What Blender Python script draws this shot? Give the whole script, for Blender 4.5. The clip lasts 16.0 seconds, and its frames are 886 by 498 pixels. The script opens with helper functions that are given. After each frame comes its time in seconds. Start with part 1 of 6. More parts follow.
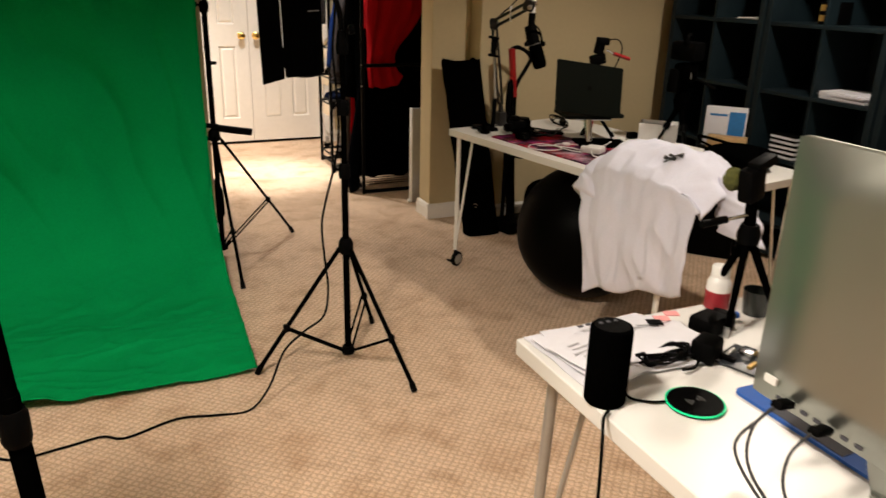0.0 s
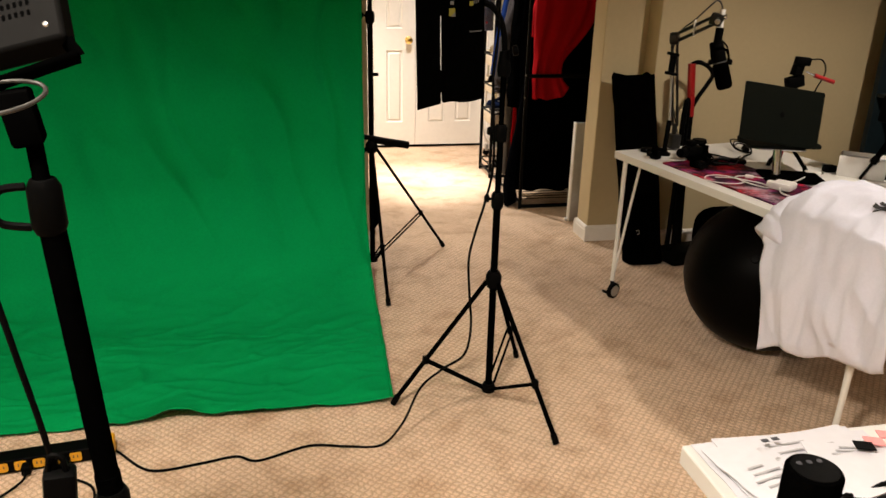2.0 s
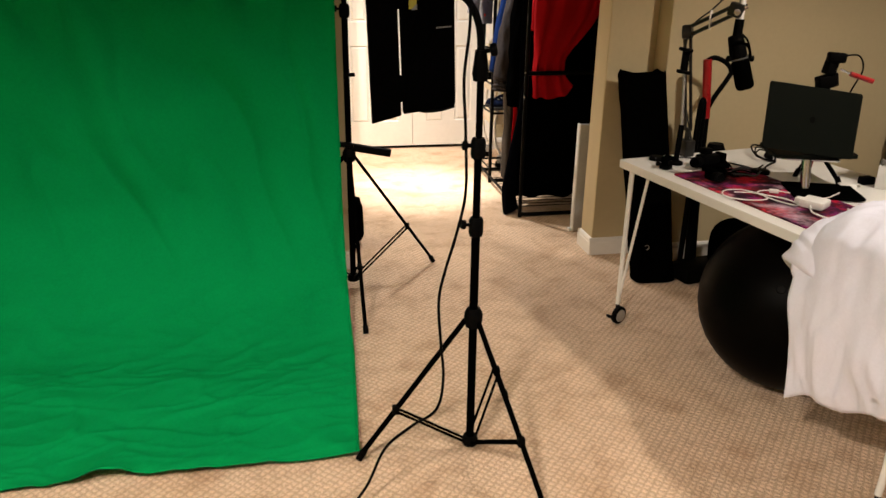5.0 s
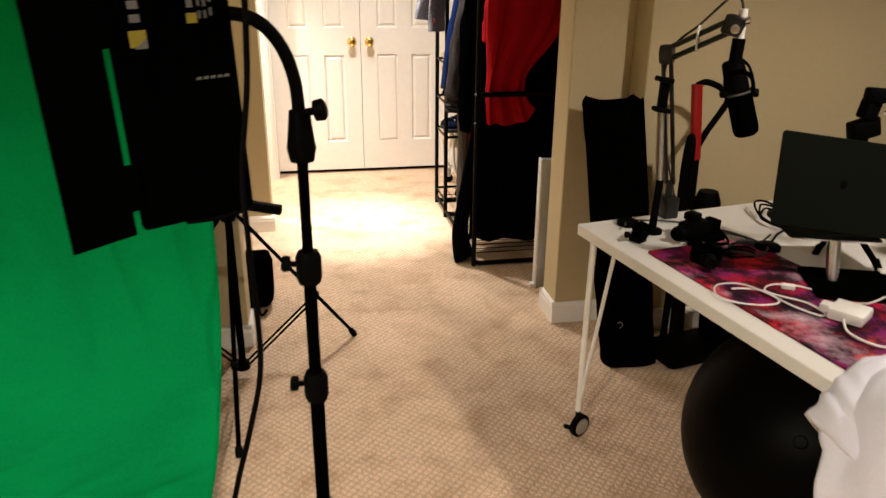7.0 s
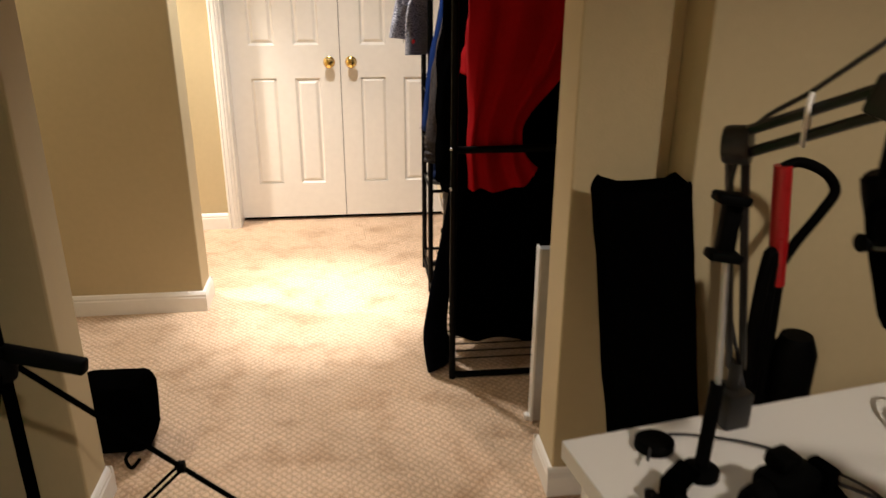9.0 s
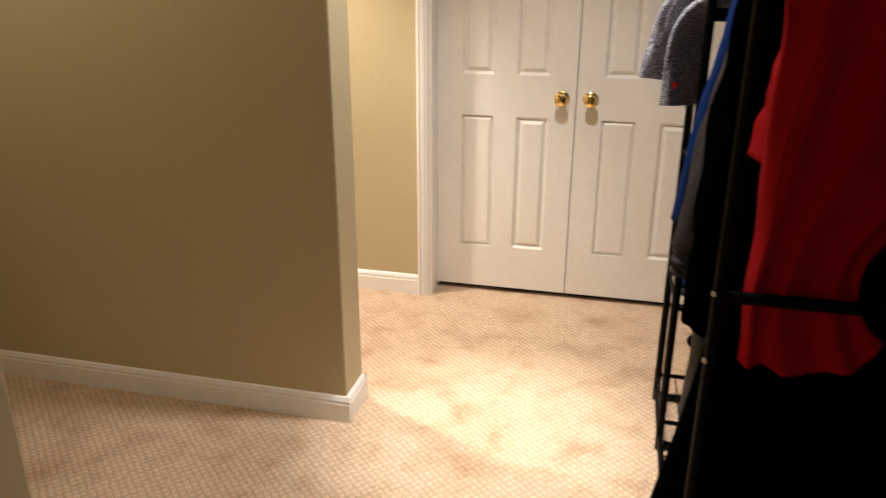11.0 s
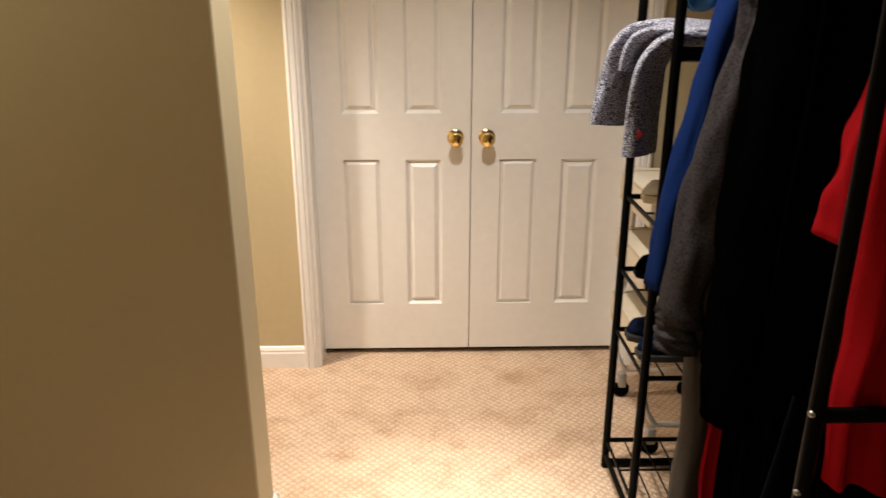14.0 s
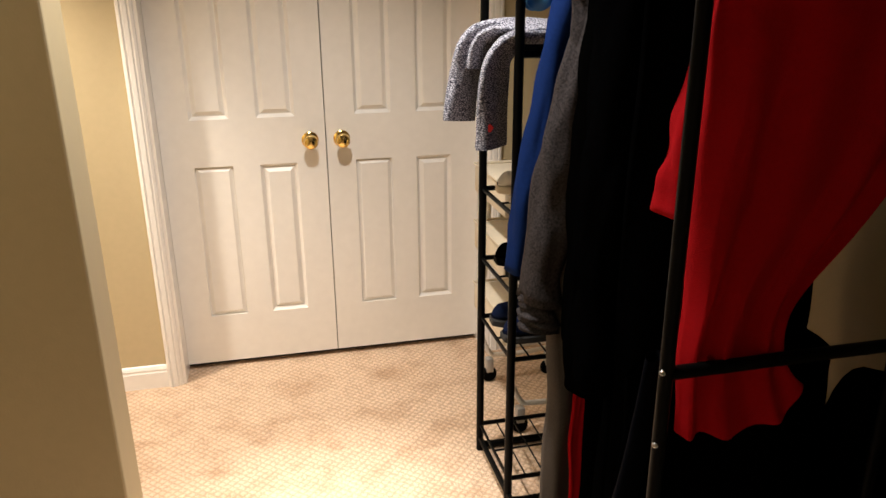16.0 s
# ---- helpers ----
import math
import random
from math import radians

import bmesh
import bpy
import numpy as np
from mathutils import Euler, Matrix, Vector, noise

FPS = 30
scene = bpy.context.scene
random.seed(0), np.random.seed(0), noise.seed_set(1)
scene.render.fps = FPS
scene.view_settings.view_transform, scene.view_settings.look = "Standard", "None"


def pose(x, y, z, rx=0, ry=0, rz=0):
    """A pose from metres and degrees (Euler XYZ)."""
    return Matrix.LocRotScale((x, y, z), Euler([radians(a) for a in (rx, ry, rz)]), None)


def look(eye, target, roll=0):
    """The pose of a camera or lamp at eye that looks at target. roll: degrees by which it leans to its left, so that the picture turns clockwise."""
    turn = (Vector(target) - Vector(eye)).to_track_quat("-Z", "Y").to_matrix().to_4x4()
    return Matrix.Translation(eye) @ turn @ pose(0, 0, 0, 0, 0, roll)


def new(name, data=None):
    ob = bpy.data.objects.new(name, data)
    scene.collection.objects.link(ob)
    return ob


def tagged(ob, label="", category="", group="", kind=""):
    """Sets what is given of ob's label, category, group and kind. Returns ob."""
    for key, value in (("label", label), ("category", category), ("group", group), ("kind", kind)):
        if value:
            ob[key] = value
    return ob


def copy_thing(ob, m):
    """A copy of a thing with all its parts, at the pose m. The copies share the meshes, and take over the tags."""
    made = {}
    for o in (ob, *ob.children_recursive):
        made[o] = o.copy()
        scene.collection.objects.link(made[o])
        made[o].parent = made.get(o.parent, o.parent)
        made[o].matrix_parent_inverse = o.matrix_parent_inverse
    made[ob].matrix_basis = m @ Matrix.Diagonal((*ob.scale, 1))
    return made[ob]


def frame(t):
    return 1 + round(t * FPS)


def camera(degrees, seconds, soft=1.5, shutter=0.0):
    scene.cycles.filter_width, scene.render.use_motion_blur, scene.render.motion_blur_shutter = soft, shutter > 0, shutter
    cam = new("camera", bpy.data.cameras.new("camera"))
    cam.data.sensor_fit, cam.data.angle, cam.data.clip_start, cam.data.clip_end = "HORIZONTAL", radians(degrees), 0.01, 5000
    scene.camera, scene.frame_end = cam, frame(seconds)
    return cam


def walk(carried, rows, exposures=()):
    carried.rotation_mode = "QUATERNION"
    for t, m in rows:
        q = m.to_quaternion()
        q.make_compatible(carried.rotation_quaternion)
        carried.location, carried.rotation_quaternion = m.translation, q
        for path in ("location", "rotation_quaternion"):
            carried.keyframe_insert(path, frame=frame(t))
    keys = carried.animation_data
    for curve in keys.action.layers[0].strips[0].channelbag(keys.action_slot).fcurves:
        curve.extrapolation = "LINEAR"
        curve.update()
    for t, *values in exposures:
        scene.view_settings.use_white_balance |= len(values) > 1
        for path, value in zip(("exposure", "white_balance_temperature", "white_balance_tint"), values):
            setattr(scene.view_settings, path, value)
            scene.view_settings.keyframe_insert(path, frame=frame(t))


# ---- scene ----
cam = camera(61.8, 16.0, shutter=0.4)
PATH = [
    (0, (-0.065, 0.076, 1.427), (0.711, 1.789, 0.748), 1.5),
    (0.5, (-0.039, 0.158, 1.44), (0.602, 1.922, 0.748), 1.4),
    (1, (-0.012, 0.235, 1.445), (0.507, 2.037, 0.748), 1.3),
    (1.5, (0.025, 0.263, 1.471), (0.459, 2.089, 0.778), 1.2),
    (2, (0.016, 0.292, 1.486), (0.398, 2.128, 0.79), 1.3),
    (2.5, (0.017, 0.316, 1.492), (0.362, 2.159, 0.796), 1.3),
    (3, (0.019, 0.333, 1.485), (0.35, 2.178, 0.788), 1.3),
    (3.5, (0.03, 0.335, 1.482), (0.365, 2.181, 0.788), 1.0),
    (6, (0.472, 1.021, 1.465), (0.818, 2.852, 0.739), 0.6),
    (6.5, (0.607, 1.204, 1.474), (0.961, 3.034, 0.749), 0.6),
    (7, (0.691, 1.443, 1.481), (1.034, 3.275, 0.756), 0.5),
    (7.5, (0.814, 1.689, 1.457), (1.158, 3.522, 0.733), 0.5),
    (8, (0.995, 1.934, 1.479), (1.34, 3.765, 0.753), 0.3),
    (8.2, (1.046, 2.044, 1.479), (1.388, 3.876, 0.752), 0.3),
    (10.3, (1.295, 3.222, 1.465), (1.092, 5.082, 0.758), 0.1),
    (10.7, (1.317, 3.444, 1.457), (0.978, 5.286, 0.755), 0.1),
    (11, (1.301, 3.57, 1.442), (0.86, 5.395, 0.752), 0.2),
    (11.5, (1.144, 3.736, 1.437), (0.578, 5.529, 0.754), 0.6),
    (12, (1.059, 3.869, 1.436), (0.446, 5.65, 0.757), 0.4),
    (12.5, (1.042, 3.96, 1.456), (0.465, 5.755, 0.78), 0.3),
    (13, (0.985, 3.972, 1.492), (0.558, 5.807, 0.821), 0.1),
    (13.5, (0.948, 3.969, 1.488), (0.773, 5.848, 0.827), -0.1),
    (14, (0.918, 3.963, 1.49), (0.964, 5.851, 0.832), -0.0),
    (14.5, (0.917, 3.959, 1.491), (1.108, 5.839, 0.835), -0.3),
    (15, (0.903, 3.944, 1.493), (1.207, 5.81, 0.84), -0.2),
    (15.5, (0.899, 3.939, 1.493), (1.275, 5.79, 0.837), -0.4),
    (16, (0.894, 3.932, 1.493), (1.319, 5.772, 0.835), -0.4),
]
walk(cam, [(t, look(eye, target, roll)) for t, eye, target, roll in PATH], exposures=[(0, -0.15), (1, -0.10), (2, 0.06), (2.5, 0.18), (3.5, 0.15), (6, 0.20), (8.2, 0.02), (10.5, -0.62), (12, -0.72), (13, -0.84), (14, -0.66), (16, -0.48)])

# ---------------- world and lights ----------------
world = bpy.data.worlds.new("world")
scene.world = world
world.use_nodes = True
world.node_tree.nodes["Background"].inputs[0].default_value = (1.0, 0.8, 0.6, 1)
world.node_tree.nodes["Background"].inputs[1].default_value = 0.0
WARM = (1.0, 0.872, 0.735)
PALE = (1.0, 0.94, 0.885)


def downlight(x, y, watts, spread=140, blend=0.6, size=0.06, z=2.37, tint=WARM):
    data = bpy.data.lights.new("downlight", "SPOT")
    data.energy, data.color, data.spot_size, data.spot_blend, data.shadow_soft_size = watts, tint, radians(spread), blend, size
    ob = new("downlight", data)
    ob.matrix_world = look((x, y, z), (x, y + 0.001, 0))
    return ob


downlight(0.97, 5.64, 470, 35, 1.0, tint=PALE)         # passage in front of the closet
downlight(0.99, 5.74, 190, 121, 0.95, tint=PALE)
downlight(-0.42, 6.20, 330, 104, 0.6)        # back passage beside the closet
downlight(-0.70, 4.95, 54, 150, 0.5, tint=(1.0, 0.86, 0.62))          # passage going off behind the partition
downlight(-0.45, 0.75, 268, 150, 0.5, 0.13)        # main room
downlight(2.5, 2.1, 115, 150, 0.5)
# unseen fill, added to brighten the left part of the green cloth
downlight(-1.7, 1.3, 120, 150, 0.5, 0.10)
downlight(2.5, -0.6, 40, 150, 0.5)


# ---------------- materials ----------------
def rgb(c):
    return (c[0], c[1], c[2], 1.0)


def material(name, color, rough=0.5, metal=0.0, vary=0.12, scale=6.0, fine=60.0, bump=0.0, bump_scale=120.0, sheen=0.0, spec=0.5, second=None):
    m = bpy.data.materials.new(name)
    m.use_nodes = True
    nt = m.node_tree
    n, l = nt.nodes, nt.links
    b = n["Principled BSDF"]
    b.inputs["Roughness"].default_value, b.inputs["Metallic"].default_value = rough, metal
    b.inputs["Sheen Weight"].default_value = sheen
    b.inputs["Specular IOR Level"].default_value = spec
    tc = n.new("ShaderNodeTexCoord")
    big, small = n.new("ShaderNodeTexNoise"), n.new("ShaderNodeTexNoise")
    big.inputs["Scale"].default_value, small.inputs["Scale"].default_value = scale, fine
    big.inputs["Detail"].default_value = small.inputs["Detail"].default_value = 4
    add = n.new("ShaderNodeMath")
    add.operation = "ADD"
    half = n.new("ShaderNodeMath")
    half.operation = "MULTIPLY"
    half.inputs[1].default_value = 0.5
    ramp = n.new("ShaderNodeValToRGB")
    lo = second or tuple(c * (1 - vary) for c in color)
    hi = color if second else tuple(min(1, c * (1 + vary)) for c in color)
    ramp.color_ramp.elements[0].position, ramp.color_ramp.elements[1].position = 0.36, 0.64
    ramp.color_ramp.elements[0].color, ramp.color_ramp.elements[1].color = rgb(lo), rgb(hi)
    for t in (big, small):
        l.new(tc.outputs["Object"], t.inputs["Vector"])
    l.new(big.outputs[0], add.inputs[0])
    l.new(small.outputs[0], add.inputs[1])
    l.new(add.outputs[0], half.inputs[0])
    l.new(half.outputs[0], ramp.inputs[0])
    l.new(ramp.outputs[0], b.inputs["Base Color"])
    r = n.new("ShaderNodeMapRange")
    r.inputs["To Min"].default_value, r.inputs["To Max"].default_value = max(0.02, rough - 0.08), min(1, rough + 0.08)
    l.new(small.outputs[0], r.inputs[0])
    l.new(r.outputs[0], b.inputs["Roughness"])
    if bump:
        g, bp = n.new("ShaderNodeTexNoise"), n.new("ShaderNodeBump")
        g.inputs["Scale"].default_value = bump_scale
        g.inputs["Detail"].default_value = 3
        bp.inputs["Strength"].default_value, bp.inputs["Distance"].default_value = bump, 0.004
        l.new(tc.outputs["Object"], g.inputs["Vector"])
        l.new(g.outputs[0], bp.inputs["Height"])
        l.new(bp.outputs[0], b.inputs["Normal"])
    return m


def carpet_material():
    """Beige loop carpet woven in a small basket grid, with walked-down and stained patches."""
    m = bpy.data.materials.new("beige_carpet")
    m.use_nodes = True
    n, l = m.node_tree.nodes, m.node_tree.links
    b = n["Principled BSDF"]
    b.inputs["Roughness"].default_value = 0.95
    b.inputs["Sheen Weight"].default_value = 0.15
    tc = n.new("ShaderNodeTexCoord")

    def wave(angle, period, distort):
        mp, w = n.new("ShaderNodeMapping"), n.new("ShaderNodeTexWave")
        mp.inputs["Rotation"].default_value = (0, 0, radians(angle))
        w.inputs["Scale"].default_value = 0.314159 / period
        w.inputs["Distortion"].default_value = distort
        w.inputs["Detail"].default_value = 2
        w.inputs["Detail Scale"].default_value = 6
        l.new(tc.outputs["Object"], mp.inputs["Vector"])
        l.new(mp.outputs[0], w.inputs["Vector"])
        return w

    w1, w2 = wave(CARPET_TURN, 0.0225, 3.0), wave(CARPET_TURN + 90, 0.0205, 3.0)
    mul = n.new("ShaderNodeMath")
    mul.operation = "MAXIMUM"
    l.new(w1.outputs["Fac"], mul.inputs[0])
    l.new(w2.outputs["Fac"], mul.inputs[1])
    fuzz, stain, walked = n.new("ShaderNodeTexNoise"), n.new("ShaderNodeTexNoise"), n.new("ShaderNodeTexNoise")
    for t, s, d in ((fuzz, 260, 3), (stain, 2.6, 5), (walked, 7.0, 9)):
        t.inputs["Scale"].default_value, t.inputs["Detail"].default_value = s, d
        l.new(tc.outputs["Object"], t.inputs["Vector"])
    walked.inputs["Distortion"].default_value = 0.25
    ramp = n.new("ShaderNodeValToRGB")
    ramp.color_ramp.elements[0].position, ramp.color_ramp.elements[1].position = 0.62, 1.0
    ramp.color_ramp.elements[0].color, ramp.color_ramp.elements[1].color = (0.745, 0.545, 0.382, 1), (0.53, 0.370, 0.244, 1)
    l.new(mul.outputs[0], ramp.inputs[0])
    sr = n.new("ShaderNodeMapRange")
    sr.inputs["From Min"].default_value, sr.inputs["From Max"].default_value = 0.55, 0.72
    l.new(stain.outputs[0], sr.inputs[0])
    wr = n.new("ShaderNodeMapRange")
    wr.inputs["From Min"].default_value, wr.inputs["From Max"].default_value = 0.48, 0.70
    l.new(walked.outputs[0], wr.inputs[0])
    mix1, mix2, mix3 = (n.new("ShaderNodeMix") for _ in range(3))
    for mx in (mix1, mix2, mix3):
        mx.data_type, mx.blend_type = "RGBA", "MULTIPLY"
    mix1.inputs["B"].default_value, mix2.inputs["B"].default_value = (0.88, 0.83, 0.77, 1), (0.75, 0.68, 0.61, 1)
    l.new(ramp.outputs[0], mix1.inputs["A"])
    l.new(sr.outputs[0], mix1.inputs["Factor"])
    l.new(mix1.outputs["Result"], mix2.inputs["A"])
    l.new(wr.outputs[0], mix2.inputs["Factor"])
    fr = n.new("ShaderNodeMapRange")
    fr.inputs["From Min"].default_value, fr.inputs["From Max"].default_value = 0.3, 0.7
    fr.inputs["To Min"].default_value, fr.inputs["To Max"].default_value = 0.80, 1.16
    tuft, both, halved = n.new("ShaderNodeTexNoise"), n.new("ShaderNodeMath"), n.new("ShaderNodeMath")
    tuft.inputs["Scale"].default_value, tuft.inputs["Detail"].default_value = 42, 3
    both.operation, halved.operation, halved.inputs[1].default_value = "ADD", "MULTIPLY", 0.5
    l.new(tc.outputs["Object"], tuft.inputs["Vector"])
    l.new(fuzz.outputs[0], both.inputs[0])
    l.new(tuft.outputs[0], both.inputs[1])
    l.new(both.outputs[0], halved.inputs[0])
    l.new(halved.outputs[0], fr.inputs[0])
    mix3.inputs["Factor"].default_value = 1
    l.new(mix2.outputs["Result"], mix3.inputs["A"])
    l.new(fr.outputs[0], mix3.inputs["B"])
    l.new(mix3.outputs["Result"], b.inputs["Base Color"])
    h = n.new("ShaderNodeMath")
    h.operation = "MULTIPLY_ADD"
    h.inputs[1].default_value = 0.35
    inv = n.new("ShaderNodeMath")
    inv.operation = "SUBTRACT"
    inv.inputs[0].default_value = 1.0
    l.new(mul.outputs[0], inv.inputs[1])
    l.new(fuzz.outputs[0], h.inputs[0])
    l.new(inv.outputs[0], h.inputs[2])
    bp = n.new("ShaderNodeBump")
    bp.inputs["Strength"].default_value, bp.inputs["Distance"].default_value = 0.7, 0.006
    l.new(h.outputs[0], bp.inputs["Height"])
    l.new(bp.outputs[0], b.inputs["Normal"])
    return m


def nebula_material():
    """Printed desk mat: crimson, violet and pale clouds over black."""
    m = bpy.data.materials.new("desk_mat_print")
    m.use_nodes = True
    n, l = m.node_tree.nodes, m.node_tree.links
    b = n["Principled BSDF"]
    b.inputs["Roughness"].default_value = 0.8
    b.inputs["Specular IOR Level"].default_value = 0.2
    tc = n.new("ShaderNodeTexCoord")

    def clouds(scale, detail, bend, shift, stops):
        mp, t, c = n.new("ShaderNodeMapping"), n.new("ShaderNodeTexNoise"), n.new("ShaderNodeValToRGB")
        mp.inputs["Location"].default_value = shift
        t.inputs["Scale"].default_value, t.inputs["Detail"].default_value, t.inputs["Distortion"].default_value = scale, detail, bend
        t.inputs["Roughness"].default_value = 0.68
        e = c.color_ramp.elements
        e[0].position, e[0].color = stops[0][0], rgb(stops[0][1])
        e[1].position, e[1].color = stops[-1][0], rgb(stops[-1][1])
        for p, col in stops[1:-1]:
            e.new(p).color = rgb(col)
        l.new(tc.outputs["Object"], mp.inputs[0])
        l.new(mp.outputs[0], t.inputs["Vector"])
        l.new(t.outputs[0], c.inputs[0])
        return c
    hue = clouds(4.2, 6, 0.3, (1.3, 0.4, 0), [(0.38, (0.55, 0.010, 0.025)), (0.47, (0.38, 0.008, 0.04)), (0.54, (0.15, 0.012, 0.12)), (0.62, (0.60, 0.08, 0.07))])
    depth = clouds(10.0, 9, 0.3, (0.2, 3.1, 0), [(0.40, (0.02, 0.015, 0.03)), (0.48, (0.22, 0.14, 0.25)), (0.55, (0.8, 0.8, 0.8)), (0.62, (1.0, 1.0, 1.0))])
    pale = clouds(5.0, 9, 0.2, (4.0, 1.7, 0), [(0.53, (0, 0, 0)), (0.60, (0.40, 0.40, 0.40)), (0.68, (0.9, 0.9, 0.9))])
    mul, mix = n.new("ShaderNodeMix"), n.new("ShaderNodeMix")
    mul.data_type = mix.data_type = "RGBA"
    mul.blend_type = "MULTIPLY"
    mul.inputs[0].default_value = 1.0
    l.new(hue.outputs[0], mul.inputs[6])
    l.new(depth.outputs[0], mul.inputs[7])
    l.new(pale.outputs[0], mix.inputs[0])
    l.new(mul.outputs[2], mix.inputs[6])
    mix.inputs[7].default_value = (0.58, 0.42, 0.50, 1)
    l.new(mix.outputs[2], b.inputs["Base Color"])
    return m


def fleece_material():
    """Black and white crackle-print fleece."""
    m = bpy.data.materials.new("crackle_fleece")
    m.use_nodes = True
    n, l = m.node_tree.nodes, m.node_tree.links
    b = n["Principled BSDF"]
    b.inputs["Roughness"].default_value = 0.95
    tc, v = n.new("ShaderNodeTexCoord"), n.new("ShaderNodeTexVoronoi")
    v.feature = "DISTANCE_TO_EDGE"
    v.inputs["Scale"].default_value = 120
    mp = n.new("ShaderNodeMapping")
    mp.inputs["Scale"].default_value = (1, 1, 1.8)
    r = n.new("ShaderNodeValToRGB")
    r.color_ramp.elements[0].position, r.color_ramp.elements[1].position = 0.04, 0.22
    r.color_ramp.elements[0].color, r.color_ramp.elements[1].color = (0.04, 0.04, 0.06, 1), (0.52, 0.52, 0.59, 1)
    bp = n.new("ShaderNodeBump")
    bp.inputs["Strength"].default_value, bp.inputs["Distance"].default_value = 0.5, 0.003
    l.new(tc.outputs["Object"], mp.inputs["Vector"])
    l.new(mp.outputs[0], v.inputs["Vector"])
    l.new(v.outputs["Distance"], r.inputs[0])
    l.new(r.outputs[0], b.inputs["Base Color"])
    l.new(v.outputs["Distance"], bp.inputs["Height"])
    l.new(bp.outputs[0], b.inputs["Normal"])
    return m


def glow(name, color, strength):
    m = bpy.data.materials.new(name)
    m.use_nodes = True
    b = m.node_tree.nodes["Principled BSDF"]
    b.inputs["Base Color"].default_value = rgb(color)
    b.inputs["Emission Color"].default_value = rgb(color)
    b.inputs["Emission Strength"].default_value = strength
    return m


CARPET_TURN = 43
CARPET = carpet_material()
WALL = material("tan_wall_paint", (0.485, 0.402, 0.243), 0.62, vary=0.03, scale=1.5, fine=40, bump=0.12, bump_scale=160)
CEIL = material("ceiling_paint", (0.50, 0.47, 0.42), 0.8, vary=0.03, bump=0.1)
TRIM = material("white_trim_paint", (0.81, 0.79, 0.75), 0.35, vary=0.03, scale=3, fine=30, bump=0.04)
DOOR = material("white_door_paint", (0.80, 0.775, 0.725), 0.38, vary=0.03, scale=2, fine=25, bump=0.06, bump_scale=90)
BRASS = material("polished_brass", (0.86, 0.62, 0.22), 0.14, 1.0, vary=0.05)
GREEN = material("green_muslin", (0.0015, 0.25, 0.068), 0.95, spec=0.02, vary=0.08, scale=3, fine=90, bump=0.25, bump_scale=300)
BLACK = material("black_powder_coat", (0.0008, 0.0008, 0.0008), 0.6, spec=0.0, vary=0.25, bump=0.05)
BOOM_METAL = material("worn_black_boom_metal", (0.012, 0.011, 0.010), 0.4, 0.0, spec=0.35, vary=0.3)
RACK_BLACK = material("black_satin_tube", (0.002, 0.002, 0.002), 0.38, spec=0.07, vary=0.2)
BLACK_PLASTIC = material("black_plastic", (0.0015, 0.0015, 0.0015), 0.55, spec=0.03, vary=0.2, bump=0.05, bump_scale=250)
BLACK_CLOTH = material("black_nylon", (0.0008, 0.0008, 0.0008), 0.95, spec=0.0, vary=0.3, fine=120, bump=0.3, bump_scale=260)
BLACK_KNIT = material("black_cotton", (0.0009, 0.0009, 0.0010), 0.95, spec=0.0, vary=0.25, fine=150, bump=0.3, bump_scale=400)
RUBBER = material("black_vinyl_ball", (0.0010, 0.0008, 0.0006), 0.42, spec=0.03, vary=0.15, bump=0.05, bump_scale=80)
WHITE_TOP = material("white_laminate", (0.70, 0.69, 0.665), 0.34, vary=0.012, scale=1.5, fine=400, spec=0.4)
WHITE_LEG = material("white_painted_steel", (0.78, 0.77, 0.74), 0.35, vary=0.04)
GREY_STEEL = material("silver_painted_steel", (0.42, 0.42, 0.41), 0.35, 0.6, vary=0.06)
CHROME = material("brushed_chrome", (0.62, 0.62, 0.62), 0.22, 1.0, vary=0.06)
COTTON = material("white_cotton", (0.70, 0.715, 0.84), 0.9, vary=0.03, fine=120, bump=0.2, bump_scale=350, sheen=0.1)
RED = material("red_jersey", (0.34, 0.004, 0.008), 0.9, spec=0.06, vary=0.08, fine=150, bump=0.25, bump_scale=420)
BLUE = material("royal_blue_fleece", (0.006, 0.020, 0.095), 0.95, spec=0.05, vary=0.12, fine=140, bump=0.3, bump_scale=350)
GREY = material("heather_grey_fleece", (0.040, 0.035, 0.036), 0.95, spec=0.05, vary=0.6, scale=170, fine=520, bump=0.35, bump_scale=380)
TAUPE = material("taupe_sweat_fabric", (0.045, 0.037, 0.031), 0.95, vary=0.3, fine=250, bump=0.3, bump_scale=380)
FLEECE = fleece_material()
NEBULA = nebula_material()
SHELF = material("dark_teal_shelf", (0.005, 0.012, 0.016), 0.55, spec=0.25, vary=0.2, scale=4, fine=40, bump=0.08)
ALU = material("anodised_aluminium", (0.33, 0.345, 0.315), 0.33, 0.9, vary=0.015, scale=2, fine=12)
DARK_ALU = material("space_grey_aluminium", (0.0030, 0.0045, 0.0030), 0.6, 0.0, vary=0.05, spec=0.08)
PAPER = material("white_paper", (0.63, 0.63, 0.68), 0.8, vary=0.03, scale=4)
INK = material("dark_ink", (0.05, 0.05, 0.06), 0.8)
DIM_INK = material("dim_label_print", (0.07, 0.07, 0.07), 0.7)
LAMP_SHELL = material("dark_bronze_lamp_shell", (0.0016, 0.0015, 0.0014), 0.7, 0.0, vary=0.15, spec=0.05)
DULL_WIRE = material("dull_steel_wire", (0.06, 0.058, 0.055), 0.4, 0.8, vary=0.1)
INK_GREY = material("grey_ink", (0.38, 0.38, 0.40), 0.8)
CORD_GREY = material("dark_grey_cord", (0.035, 0.035, 0.037), 0.6, spec=0.2)
